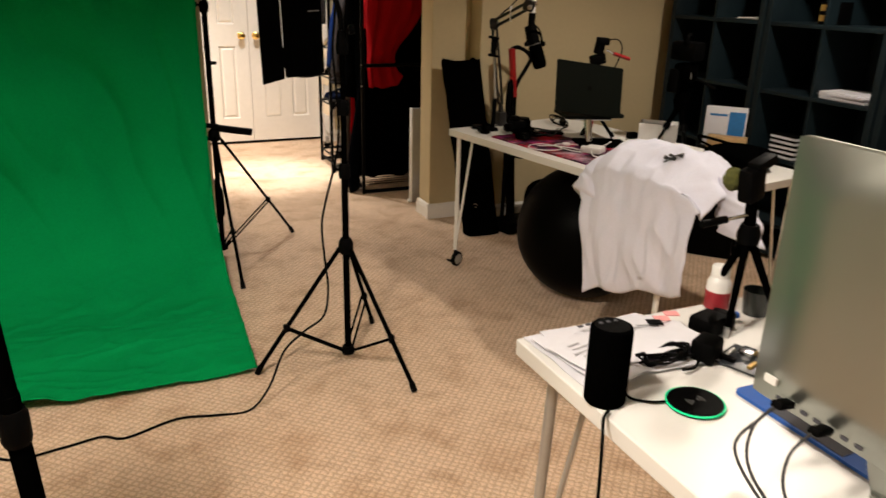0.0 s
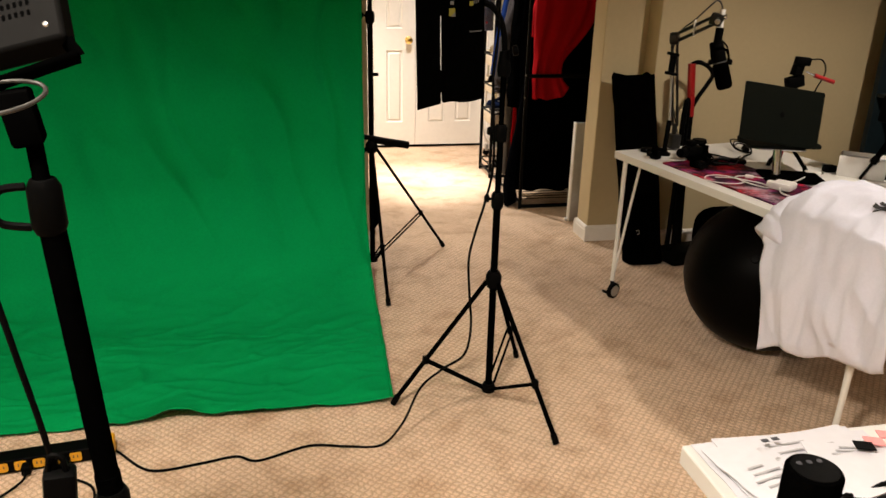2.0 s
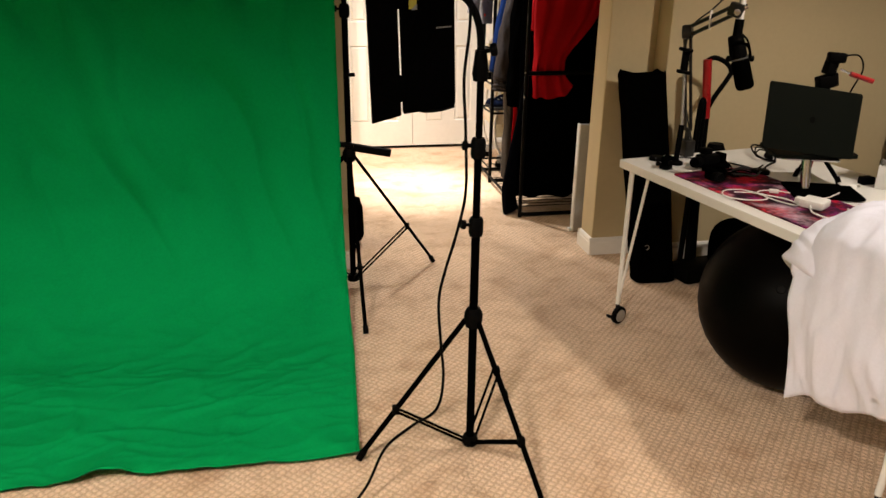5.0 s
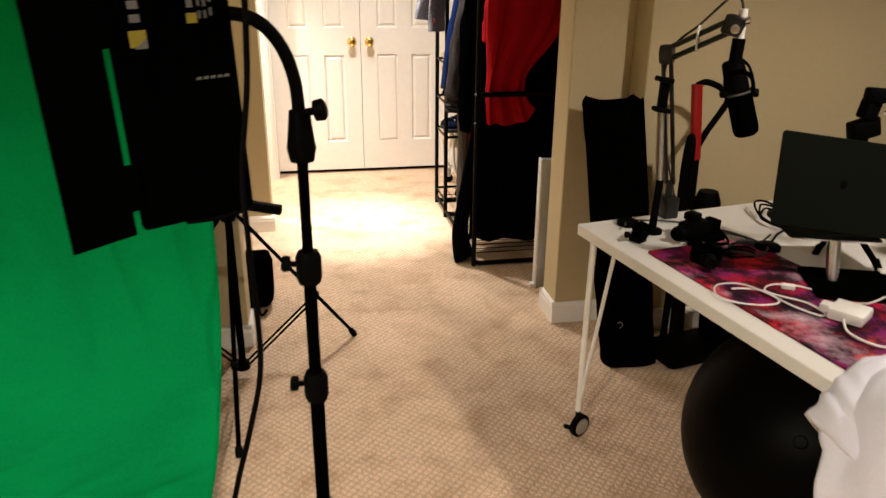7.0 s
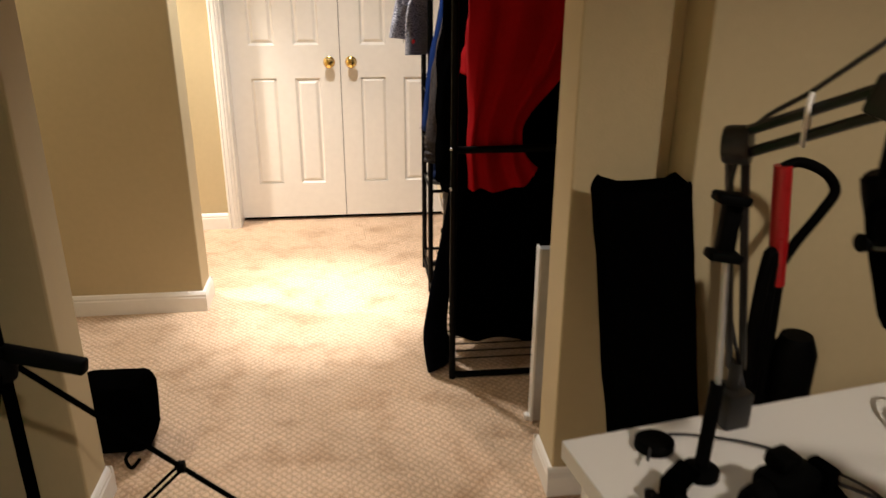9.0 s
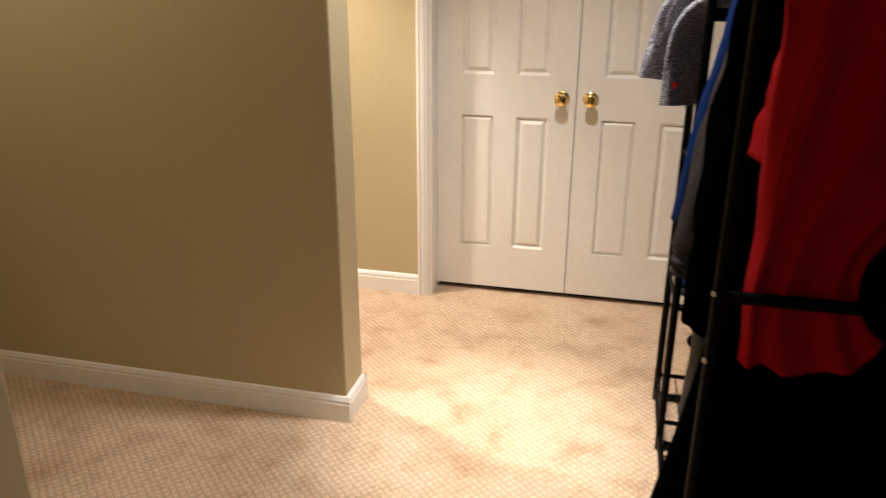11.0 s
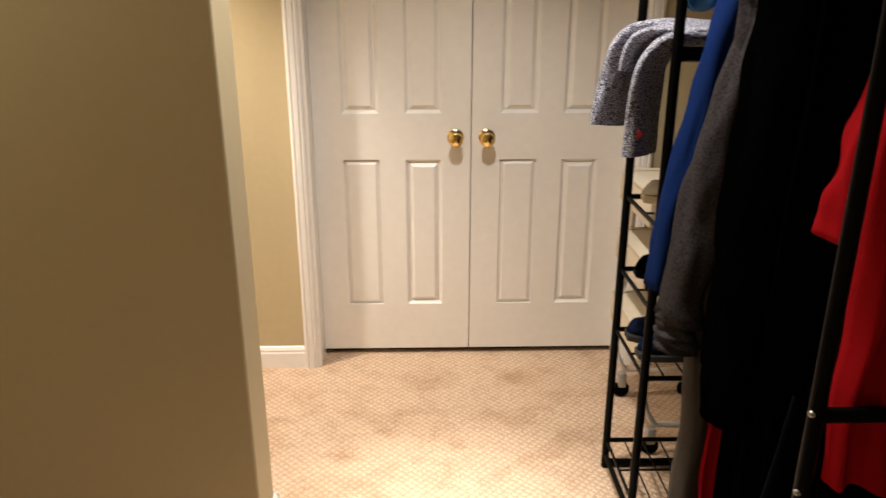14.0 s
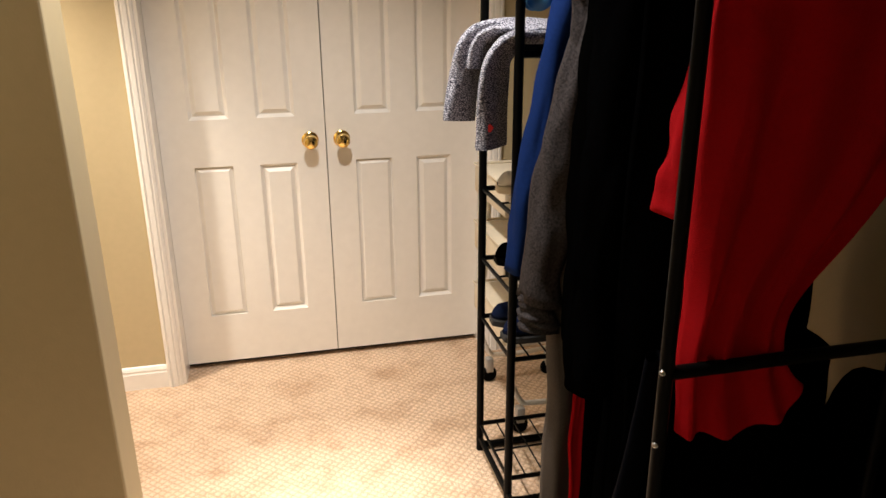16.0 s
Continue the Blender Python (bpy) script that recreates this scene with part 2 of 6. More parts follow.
DARK_NAVY = material("dark_navy_cotton", (0.0022, 0.0026, 0.0045), 0.95, spec=0.02, vary=0.2)
NAVY = material("navy_canvas", (0.006, 0.011, 0.035), 0.9, spec=0.05, vary=0.2)
YELLOW = material("yellow_plastic", (0.62, 0.30, 0.012), 0.45, vary=0.08)
YELLOW_INK = material("yellow_label_print", (0.22, 0.19, 0.012), 0.6)
WHITE_INK = material("white_label_print", (0.12, 0.12, 0.12), 0.6)
RED_PLASTIC = material("red_plastic", (0.30, 0.006, 0.008), 0.3, vary=0.08)
RED_LABEL = material("red_label_print", (0.26, 0.012, 0.02), 0.5, vary=0.2)
BLUE_PLASTIC = material("blue_foam", (0.012, 0.085, 0.36), 0.7, vary=0.1)
BLUE_PRINT = material("blue_box_print", (0.02, 0.16, 0.42), 0.5)
WHITE_PLASTIC = material("white_plastic", (0.74, 0.73, 0.71), 0.35, vary=0.03)
CREAM = material("cream_painted_metal", (0.66, 0.58, 0.44), 0.45, vary=0.05)
TAN_BOX = material("pale_wood", (0.45, 0.29, 0.13), 0.6, vary=0.15, scale=12)
CLEAR_GREY = material("smoked_plastic", (0.022, 0.025, 0.022), 0.15, vary=0.1)
PINK_INK = material("pink_print", (0.75, 0.30, 0.30), 0.7)
BOARD = material("circuit_board", (0.02, 0.025, 0.03), 0.4, vary=0.3, fine=200)
GOLD = material("gold_print", (0.45, 0.30, 0.08), 0.4, 0.5)
GREEN_GLOW = glow("green_led", (0.0, 0.55, 0.22), 0.5)
RED_GLOW = glow("red_switch_lamp", (1.0, 0.06, 0.02), 1.2)
SHOE_WHITE = material("white_shoe_leather", (0.66, 0.62, 0.56), 0.5, vary=0.08)
GREEN_LEAF = material("moss_green_foam", (0.07, 0.075, 0.012), 0.9, vary=0.4, fine=120, bump=0.5)

# ---------------- mesh helpers ----------------
BASE = {}


def thing(name, at=(0, 0, 0), label="", category="", group="", rz=0.0):
    """An Empty at the base of a thing; its parts are given in the thing's own coordinates."""
    ob = new(name)
    ob.empty_display_size = 0.05
    ob.matrix_world = pose(at[0], at[1], at[2], 0, 0, rz)
    return tagged(ob, label, category, group)


def placed(name, at, label="", category="", group=""):
    """As thing(), but its parts are given in the world's coordinates."""
    ob = thing(name, at, label, category, group)
    BASE[ob.name] = Vector(at)
    return ob


def part(name, bm, mat, parent=None, label="", smooth=True, bevel=0.0, sharp=True):
    if parent is not None and parent.name in BASE:
        bmesh.ops.translate(bm, verts=bm.verts, vec=-BASE[parent.name])
    me = bpy.data.meshes.new(name)
    bmesh.ops.recalc_face_normals(bm, faces=bm.faces)
    bm.to_mesh(me)
    bm.free()
    for m in mat if isinstance(mat, (list, tuple)) else (mat,):
        me.materials.append(m)
    if smooth:
        me.shade_smooth()
        if sharp:
            me.set_sharp_from_angle(angle=radians(38))
    ob = new(name, me)
    if parent is not None:
        ob.parent = parent
        if parent.name in BASE:
            BASE[ob.name] = BASE[parent.name]
    if bevel:
        mod = ob.modifiers.new("bevel", "BEVEL")
        mod.width, mod.segments, mod.limit_method, mod.angle_limit = bevel, 2, "ANGLE", radians(40)
    if label:
        ob["label"] = label
    return ob


def B():
    return bmesh.new()


def box(bm, c, s, rot=None, bev=0.0):
    r = bmesh.ops.create_cube(bm, size=1.0)
    vs = r["verts"]
    bmesh.ops.scale(bm, verts=vs, vec=s)
    if bev:
        es = list({e for v in vs for e in v.link_edges})
        out = bmesh.ops.bevel(bm, geom=es, offset=bev, segments=2, profile=0.5, affect="EDGES")
        vs = list({v for f in out["faces"] for v in f.verts} | {v for v in vs if v.is_valid})
    if rot is not None:
        bmesh.ops.rotate(bm, verts=vs, cent=(0, 0, 0), matrix=Euler([radians(a) for a in rot]).to_matrix())
    bmesh.ops.translate(bm, verts=vs, vec=c)
    return bm


def cuboid(x0, x1, y0, y1, z0, z1, bev=0.0):
    return box(B(), ((x0 + x1) / 2, (y0 + y1) / 2, (z0 + z1) / 2), (x1 - x0, y1 - y0, z1 - z0), None, bev)


def tube(bm, pts, r, seg=8, closed=False, r_end=None, flat=1.0):
    """A round bar along points."""
    pts = [Vector(p) for p in pts]
    n = len(pts)
    up = None
    rings = []
    for i, p in enumerate(pts):
        a = pts[(i - 1) % n] if (i > 0 or closed) else p
        b = pts[(i + 1) % n] if (i < n - 1 or closed) else p
        d = (b - a).normalized()
        if up is None:
            up = d.orthogonal().normalized()
        else:
            up = (up - d * up.dot(d))
            up = up.normalized() if up.length > 1e-6 else d.orthogonal().normalized()
        side = d.cross(up)
        rr = r if r_end is None else r + (r_end - r) * i / (n - 1)
        rings.append([bm.verts.new(p + (up * math.cos(k * math.tau / seg) * flat + side * math.sin(k * math.tau / seg)) * rr) for k in range(seg)])
    for i in range(n if closed else n - 1):
        u, v = rings[i], rings[(i + 1) % n]
        for k in range(seg):
            bm.faces.new((u[k], u[(k + 1) % seg], v[(k + 1) % seg], v[k]))
    if not closed:
        bm.faces.new(rings[0])
        bm.faces.new(list(reversed(rings[-1])))
    return bm


def bar(p0, p1, r, seg=10, r_end=None):
    return tube(B(), [p0, p1], r, seg, r_end=r_end)


def curve(pts, n=6, closed=False):
    """A smooth line through points."""
    pts = [Vector(p) for p in pts]
    out = []
    m = len(pts)
    for i in range(m if closed else m - 1):
        p1, p2 = pts[i], pts[(i + 1) % m]
        p0 = pts[(i - 1) % m] if (closed or i > 0) else p1
        p3 = pts[(i + 2) % m] if (closed or i < m - 2) else p2
        for k in range(n):
            t = k / n
            out.append(0.5 * (2 * p1 + (p2 - p0) * t + (2 * p0 - 5 * p1 + 4 * p2 - p3) * t * t + (3 * p1 - p0 - 3 * p2 + p3) * t ** 3))
    if not closed:
        out.append(pts[-1])
    return out


def lathe(bm, profile, seg=24, at=(0, 0, 0), axis=None):
    """A turned form: profile of (radius, height)."""
    rings = []
    m = Matrix.Translation(at)
    if axis is not None:
        m = m @ Vector(axis).to_track_quat("Z", "Y").to_matrix().to_4x4()
    for r, z in profile:
        if r < 1e-5:
            rings.append([bm.verts.new(m @ Vector((0, 0, z)))])
        else:
            rings.append([bm.verts.new(m @ Vector((r * math.cos(k * math.tau / seg), r * math.sin(k * math.tau / seg), z))) for k in range(seg)])
    for u, v in zip(rings, rings[1:]):
        for k in range(seg):
            a, b, c, d = u[k % len(u)], u[(k + 1) % len(u)], v[(k + 1) % len(v)], v[k % len(v)]
            f = [x for i, x in enumerate((a, b, c, d)) if x not in (a, b, c, d)[:i]]
            if len(f) > 2:
                bm.faces.new(f)
    for ring, first in ((rings[0], True), (rings[-1], False)):
        if len(ring) > 1:
            bm.faces.new(ring if first else list(reversed(ring)))
    return bm


def sheet(bm, f, nu, nv, thick=0.0):
    """A surface f(u, v) over the unit square, with thickness along its normals."""
    g = [[Vector(f(i / nu, j / nv)) for j in range(nv + 1)] for i in range(nu + 1)]

    def normal(i, j):
        a = g[min(i + 1, nu)][j] - g[max(i - 1, 0)][j]
        b = g[i][min(j + 1, nv)] - g[i][max(j - 1, 0)]
        c = a.cross(b)
        return c.normalized() if c.length > 1e-9 else Vector((0, 0, 1))

    top = [[bm.verts.new(g[i][j]) for j in range(nv + 1)] for i in range(nu + 1)]
    layers = [top]
    if thick:
        layers.append([[bm.verts.new(g[i][j] - normal(i, j) * thick) for j in range(nv + 1)] for i in range(nu + 1)])
    for n, q in enumerate(layers):
        for i in range(nu):
            for j in range(nv):
                fs = (q[i][j], q[i + 1][j], q[i + 1][j + 1], q[i][j + 1])
                bm.faces.new(fs if n == 0 else tuple(reversed(fs)))
    if thick:
        lo = layers[1]
        for i in range(nu):
            bm.faces.new((top[i + 1][0], top[i][0], lo[i][0], lo[i + 1][0]))
            bm.faces.new((top[i][nv], top[i + 1][nv], lo[i + 1][nv], lo[i][nv]))
        for j in range(nv):
            bm.faces.new((top[0][j], top[0][j + 1], lo[0][j + 1], lo[0][j]))
            bm.faces.new((top[nu][j + 1], top[nu][j], lo[nu][j], lo[nu][j + 1]))
    return bm


def rounded(w, h, r, n=5):
    """Corner points of a rounded rectangle round the origin."""
    out = []
    for cx, cy, a in ((w / 2 - r, h / 2 - r, 0), (-w / 2 + r, h / 2 - r, 90), (-w / 2 + r, -h / 2 + r, 180), (w / 2 - r, -h / 2 + r, 270)):
        for k in range(n + 1):
            t = radians(a + 90 * k / n)
            out.append((cx + r * math.cos(t), cy + r * math.sin(t)))
    return out


def slab(bm, outline, z0, z1, m=None):
    """A plate of that outline between two heights."""
    m = m or Matrix()
    lo = [bm.verts.new(m @ Vector((x, y, z0))) for x, y in outline]
    hi = [bm.verts.new(m @ Vector((x, y, z1))) for x, y in outline]
    n = len(outline)
    bm.faces.new(list(reversed(lo)))
    bm.faces.new(hi)
    for k in range(n):
        bm.faces.new((lo[k], lo[(k + 1) % n], hi[(k + 1) % n], hi[k]))
    return bm


def wob(x, y, z, s=1.0):
    return noise.noise(Vector((x * s, y * s, z * s)))


def structure(name, bm, mat, label="", category="", smooth=False, bevel=0.0):
    return tagged(part(name, bm, mat, None, "", smooth, bevel), label, category, "", "structure")


def sleeve(p_top, p_low, r0, r1, seed, flat=0.6, bend=(0, 0, 0), rumple=0.30):
    a, b = Vector(p_top), Vector(p_low)
    mid = (a + b) / 2 + Vector(bend)

    def f(u, v):
        an = u * math.tau
        c = (1 - v) ** 2 * a + 2 * v * (1 - v) * mid + v ** 2 * b
        d = ((b - a)).normalized()
        side = Vector((0, 1, 0))
        out = d.cross(side).normalized()
        r = r0 + (r1 - r0) * v
        w = 1 + rumple * wob(math.cos(an) * 1.2, math.sin(an) * 1.2 + seed, v * 5, 1.2)
        crease = 0.06 * math.sin(v * 30 + 3 * math.sin(an) + 4 * wob(v * 3, seed, 0, 1)) * v
        return c + (out * math.cos(an) * flat + side * math.sin(an)) * r * (w + crease)
    bm = sheet(B(), f, 28, 34)
    bmesh.ops.remove_doubles(bm, verts=bm.verts, dist=0.0004)
    bmesh.ops.holes_fill(bm, edges=[e for e in bm.edges if e.is_boundary], sides=0)
    return bm


# ---------------- the rooms ----------------
TOP = 2.42
XL, XR, YB = -2.7, 3.62, -1.7          # outer walls
structure("floor", cuboid(XL - 0.2, XR + 0.2, YB - 0.2, 7.6, -0.12, 0.0), CARPET, "beige basket-weave loop carpet with faint stains", "carpet")
structure("ceiling", cuboid(XL - 0.2, XR + 0.2, YB - 0.2, 7.6, TOP, TOP + 0.12), CEIL, "plain off-white painted ceiling", "ceiling")
structure("wall_back", cuboid(XL - 0.15, XR + 0.15, YB - 0.15, YB, 0, TOP), WALL, "plain tan painted wall behind the desk", "wall")
structure("wall_west", cuboid(XL - 0.15, XL, YB, 7.5, 0, TOP), WALL, "plain tan painted wall", "wall")
structure("wall_east", cuboid(XR, XR + 0.15, YB, 4.1, 0, TOP), WALL, "plain tan painted wall behind the shelves", "wall")
structure("wall_partition", cuboid(XL, 0.412, 4.235, 4.385, 0, TOP), WALL, "tan painted partition wall ending at an opening", "wall", bevel=0.006)
structure("wall_pillar", cuboid(1.712, 1.965, 4.235, 4.40, 0, TOP), WALL, "tan painted wall end beside the opening", "wall", bevel=0.006)
structure("wall_studio", cuboid(1.965, XR + 0.15, 4.10, 4.40, 0, TOP), WALL, "tan painted wall behind the white work table", "wall", bevel=0.006)
structure("wall_passage", cuboid(XL, 0.465, 5.632, 5.795, 0, TOP), WALL, "tan painted stub wall with a pale corner", "wall", bevel=0.006)
structure("wall_alcove", cuboid(2.28, 2.43, 4.40, 7.5, 0, TOP), WALL, "tan painted alcove wall behind the clothes rack", "wall")
DX0, DX1, DY = 0.478, 1.722, 6.862     # closet doorway
structure("wall_closet_left", cuboid(XL, DX0 - 0.02, 6.755, 6.90, 0, TOP), WALL, "tan painted wall beside the closet", "wall")
structure("wall_closet_right", cuboid(DX1 + 0.02, 2.28, 6.755, 6.90, 0, TOP), WALL, "tan painted wall beside the closet", "wall")
structure("wall_closet_top", cuboid(DX0 - 0.02, DX1 + 0.02, 6.755, 6.90, 2.06, TOP), WALL, "tan painted wall above the closet doors", "wall")
structure("wall_closet_back", cuboid(XL, 2.43, 7.4, 7.5, 0, TOP), WALL, "plain wall inside the closet", "wall")


def baseboard(name, p0, p1, out):
    """A moulded skirting from p0 to p1, standing out to the side `out`."""
    p0, p1, o = Vector((*p0, 0)), Vector((*p1, 0)), Vector((*out, 0))
    bm = B()
    prof = [(0, 0), (0.014, 0), (0.014, 0.066), (0.011, 0.072), (0.012, 0.080), (0.006, 0.092), (0.0, 0.096)]
    a = [bm.verts.new(p0 + o * d + Vector((0, 0, z))) for d, z in prof]
    b = [bm.verts.new(p1 + o * d + Vector((0, 0, z))) for d, z in prof]
    for k in range(len(prof)):
        n = (k + 1) % len(prof)
        bm.faces.new((a[k], a[n], b[n], b[k]))
    bm.faces.new(a)
    bm.faces.new(list(reversed(b)))
    return structure(name, bm, TRIM, "white painted moulded baseboard along the wall", "baseboard")


baseboard("baseboard", (XL, 4.235), (0.426, 4.235), (0, -1))
baseboard("baseboard", (0.412, 4.235), (0.412, 4.385), (1, 0))
baseboard("baseboard", (XL, 4.385), (0.426, 4.385), (0, 1))
baseboard("baseboard", (1.698, 4.235), (1.965, 4.235), (0, -1))
baseboard("baseboard", (1.712, 4.235), (1.712, 4.40), (-1, 0))
baseboard("baseboard", (1.698, 4.40), (2.28, 4.40), (0, 1))
baseboard("baseboard", (1.965, 4.10), (XR, 4.10), (0, -1))
baseboard("baseboard", (XL, 5.632), (0.479, 5.632), (0, -1))
baseboard("baseboard", (0.465, 5.632), (0.465, 5.795), (1, 0))
baseboard("baseboard", (XL, 5.795), (0.479, 5.795), (0, 1))
baseboard("baseboard", (XL, 6.755), (0.412, 6.755), (0, -1))
baseboard("baseboard", (1.788, 6.755), (2.28, 6.755), (0, -1))
baseboard("baseboard", (2.28, 4.41), (2.28, 6.755), (-1, 0))
baseboard("baseboard", (XR, YB), (XR, 4.10), (-1, 0))
baseboard("baseboard", (XL, YB), (XL, 4.235), (1, 0))


def casing(name, x0, x1):
    """A fluted door casing upright, from outer to inner edge."""
    bm = B()
    prof = [(0, 0), (0, 0.016), (0.10, 0.022), (0.22, 0.024), (0.30, 0.018), (0.38, 0.021), (0.62, 0.019), (0.70, 0.013), (0.80, 0.015), (0.95, 0.010), (1.0, 0.006), (1.0, 0)]
    w = x1 - x0
    a = [bm.verts.new((x0 + w * u, 6.755 - d, 0)) for u, d in prof]
    b = [bm.verts.new((x0 + w * u, 6.755 - d, 2.12)) for u, d in prof]
    for k in range(len(prof)):
        n = (k + 1) % len(prof)
        bm.faces.new((a[k], a[n], b[n], b[k]))
    bm.faces.new(a)
    bm.faces.new(b)
    return structure(name, bm, TRIM, "white moulded door casing", "door casing")


casing("trim_casing_left", 0.412, 0.468)
casing("trim_casing_right", 1.788, 1.732)
structure("trim_casing_top", cuboid(0.412, 1.788, 6.732, 6.755, 2.05, 2.13), TRIM, "white moulded door casing head", "door casing")
structure("trim_jamb_left", cuboid(0.458, 0.478, 6.752, 6.90, 0, 2.06), TRIM, "white painted door jamb", "door jamb")
structure("trim_jamb_right", cuboid(1.722, 1.742, 6.752, 6.90, 0, 2.06), TRIM, "white painted door jamb", "door jamb")


def panel_leaf(w, h, t):
    """A six-panel moulded door leaf, its front towards -y, hinge edge at x = 0."""
    bm = B()
    c0, c1, c2, c3 = 0.113, 0.259, w - 0.259, w - 0.113
    xs = [0, c0, c1, c2, c3, w]
    zs = [0, 0.207, 0.830, 1.012, 1.63, 1.72, 1.92, h]
    v = [[bm.verts.new((x, 0, z)) for z in zs] for x in xs]
    cells = []
    for i in range(5):
        for j in range(7):
            f = bm.faces.new((v[i][j], v[i + 1][j], v[i + 1][j + 1], v[i][j + 1]))
            if i in (1, 3) and j in (1, 3, 5):
                cells.append(f)
    for f in cells:
        bmesh.ops.inset_individual(bm, faces=[f], thickness=0.017, depth=0)
        bmesh.ops.translate(bm, verts=f.verts, vec=(0, 0.014, 0))
        bmesh.ops.inset_individual(bm, faces=[f], thickness=0.004, depth=0)
        bmesh.ops.inset_individual(bm, faces=[f], thickness=0.023, depth=0)
        bmesh.ops.translate(bm, verts=f.verts, vec=(0, -0.012, 0))
    rim = [(0, 0), (w, 0), (w, h), (0, h)]
    back = [bm.verts.new((x, t, z)) for x, z in rim]
    bm.faces.new(back)
    edge = [[v[i][0] for i in range(6)], [v[5][j] for j in range(8)], [v[i][7] for i in range(5, -1, -1)], [v[0][j] for j in range(7, -1, -1)]]
    for k in range(4):
        bm.faces.new([*edge[k], back[(k + 1) % 4], back[k]])
    return bm


def knob_mesh():
    return lathe(B(), [(0, 0), (0.031, 0), (0.033, 0.004), (0.026, 0.009), (0.012, 0.012), (0.010, 0.028), (0.017, 0.034), (0.0265, 0.044), (0.0285, 0.054), (0.025, 0.064), (0.014, 0.070), (0, 0.071)], 24, axis=(0, -1, 0))


LW = (DX1 - DX0) / 2 - 0.003
for name, x0, kx in (("door_1", DX0 + 0.001, LW - 0.060), ("door_2", DX0 + LW + 0.005, 0.060)):
    d = tagged(part(name, panel_leaf(LW, 2.03, 0.035), DOOR, None, "", False), "white six-panel closet door, closed, with brass knob", "door", "", "structure")
    d.location = (x0, DY, 0.027)
    k = part("door_knob", knob_mesh(), BRASS, d, "round polished brass knob")
    k.location = (kx, 0, 0.918)
# no real stop: a black sheet that paints the shade in the door gaps
structure("trim_gap_shade", cuboid(DX0, DX1, DY + 0.04, DY + 0.06, 0, 2.05), BLACK, "black sheet standing in for shade in the closet door gaps", "door stop")

# ---------------- green backdrop and its support ----------------
def backdrop_point(u, v):
    """u from the far side to the opening side, v from the top down and out along the floor."""
    v = v * 0.5 / 0.3 if v < 0.3 else 0.5 + 0.5 * (v - 0.3) / 0.7
    drop = v * 3.95
    if drop < 1.78:
        y, z, edge = 3.93, 2.30 - drop, 0.356
    elif drop < 2.72:
        a = (drop - 1.78) / 0.94
        y = 3.93 - 0.62 * (a ** 1.7)
        z = 0.52 * (1 - a) ** 1.6 + 0.012
        edge = 0.356
    else:
        a = (drop - 2.72) / 1.23
        y, z, edge = 3.31 - 0.680 * a, 0.012 - 0.009 * a, 0.356 - 0.030 * a
    x = -2.35 + u * (edge + 2.35)
    hang = max(0.0, min(1.0, 1.25 - v * 1.5))
    slant = x + 0.35 * z
    y += hang * (0.026 * math.sin(slant * 8 + 3 * wob(x, z, 0, 1.2)) + 0.012 * math.sin(slant * 23 - z * 2.2) + 0.07 * wob(x, z * 0.6, 3, 2.2) + 0.045 * (1 - abs(wob(slant * 1.8, z * 0.6, 5, 2.4))) ** 5)
    lie = max(0.0, min(1.0, (v - 0.45) * 4))
    warp = 0.5 * wob(x, y, 2, 1.1)
    for ridge, tall in ((wob(x * 0.7 + warp, y * 1.7 + 0.5 * x, 7, 1.9), 0.011), (wob(x * 1.1 + 4, y * 2.6 - 0.9 * x + warp, 3, 2.2), 0.008), (wob(x * 2.4 + warp, y * 1.2, 12, 2.6), 0.007)):
        z += lie * tall * math.exp(-(ridge * 5.0) ** 2)
    for ridge in (wob(x * 1.7 + warp, y * 4.2 - 1.4 * x, 21, 2.2), wob(x * 2.6 - 1.3 * y + warp, y * 3.0 + 0.9 * x, 33, 2.1), wob(x * 1.2 + y * 2.0, y * 3.6 + warp, 41, 2.6)):
        z += lie * 0.0045 * math.exp(-(ridge * 9.0) ** 2)
    z += lie * 0.003 * (wob(x, y * 2, 1, 6.0) + 1.0)
    if v > 0.93:
        z += 0.035 * math.exp(-((x + 0.44) / 0.07) ** 2) * (v - 0.93) / 0.07
        y += 0.003 * wob(x, 0, 0, 3) * (v - 0.93) / 0.07
    return (x, y, z)


green = placed("green_screen", (-1.0, 3.9, 0), "bright green muslin backdrop swept from its stand onto the carpet", "backdrop")
part("cloth", sheet(B(), backdrop_point, 240, 250, 0.002), GREEN, green, sharp=False)
part("hem", tube(B(), [Vector(backdrop_point(1.0, k / 60)) + Vector((0.001, 0, 0)) for k in range(61)], 0.0035, 6), GREEN, green)


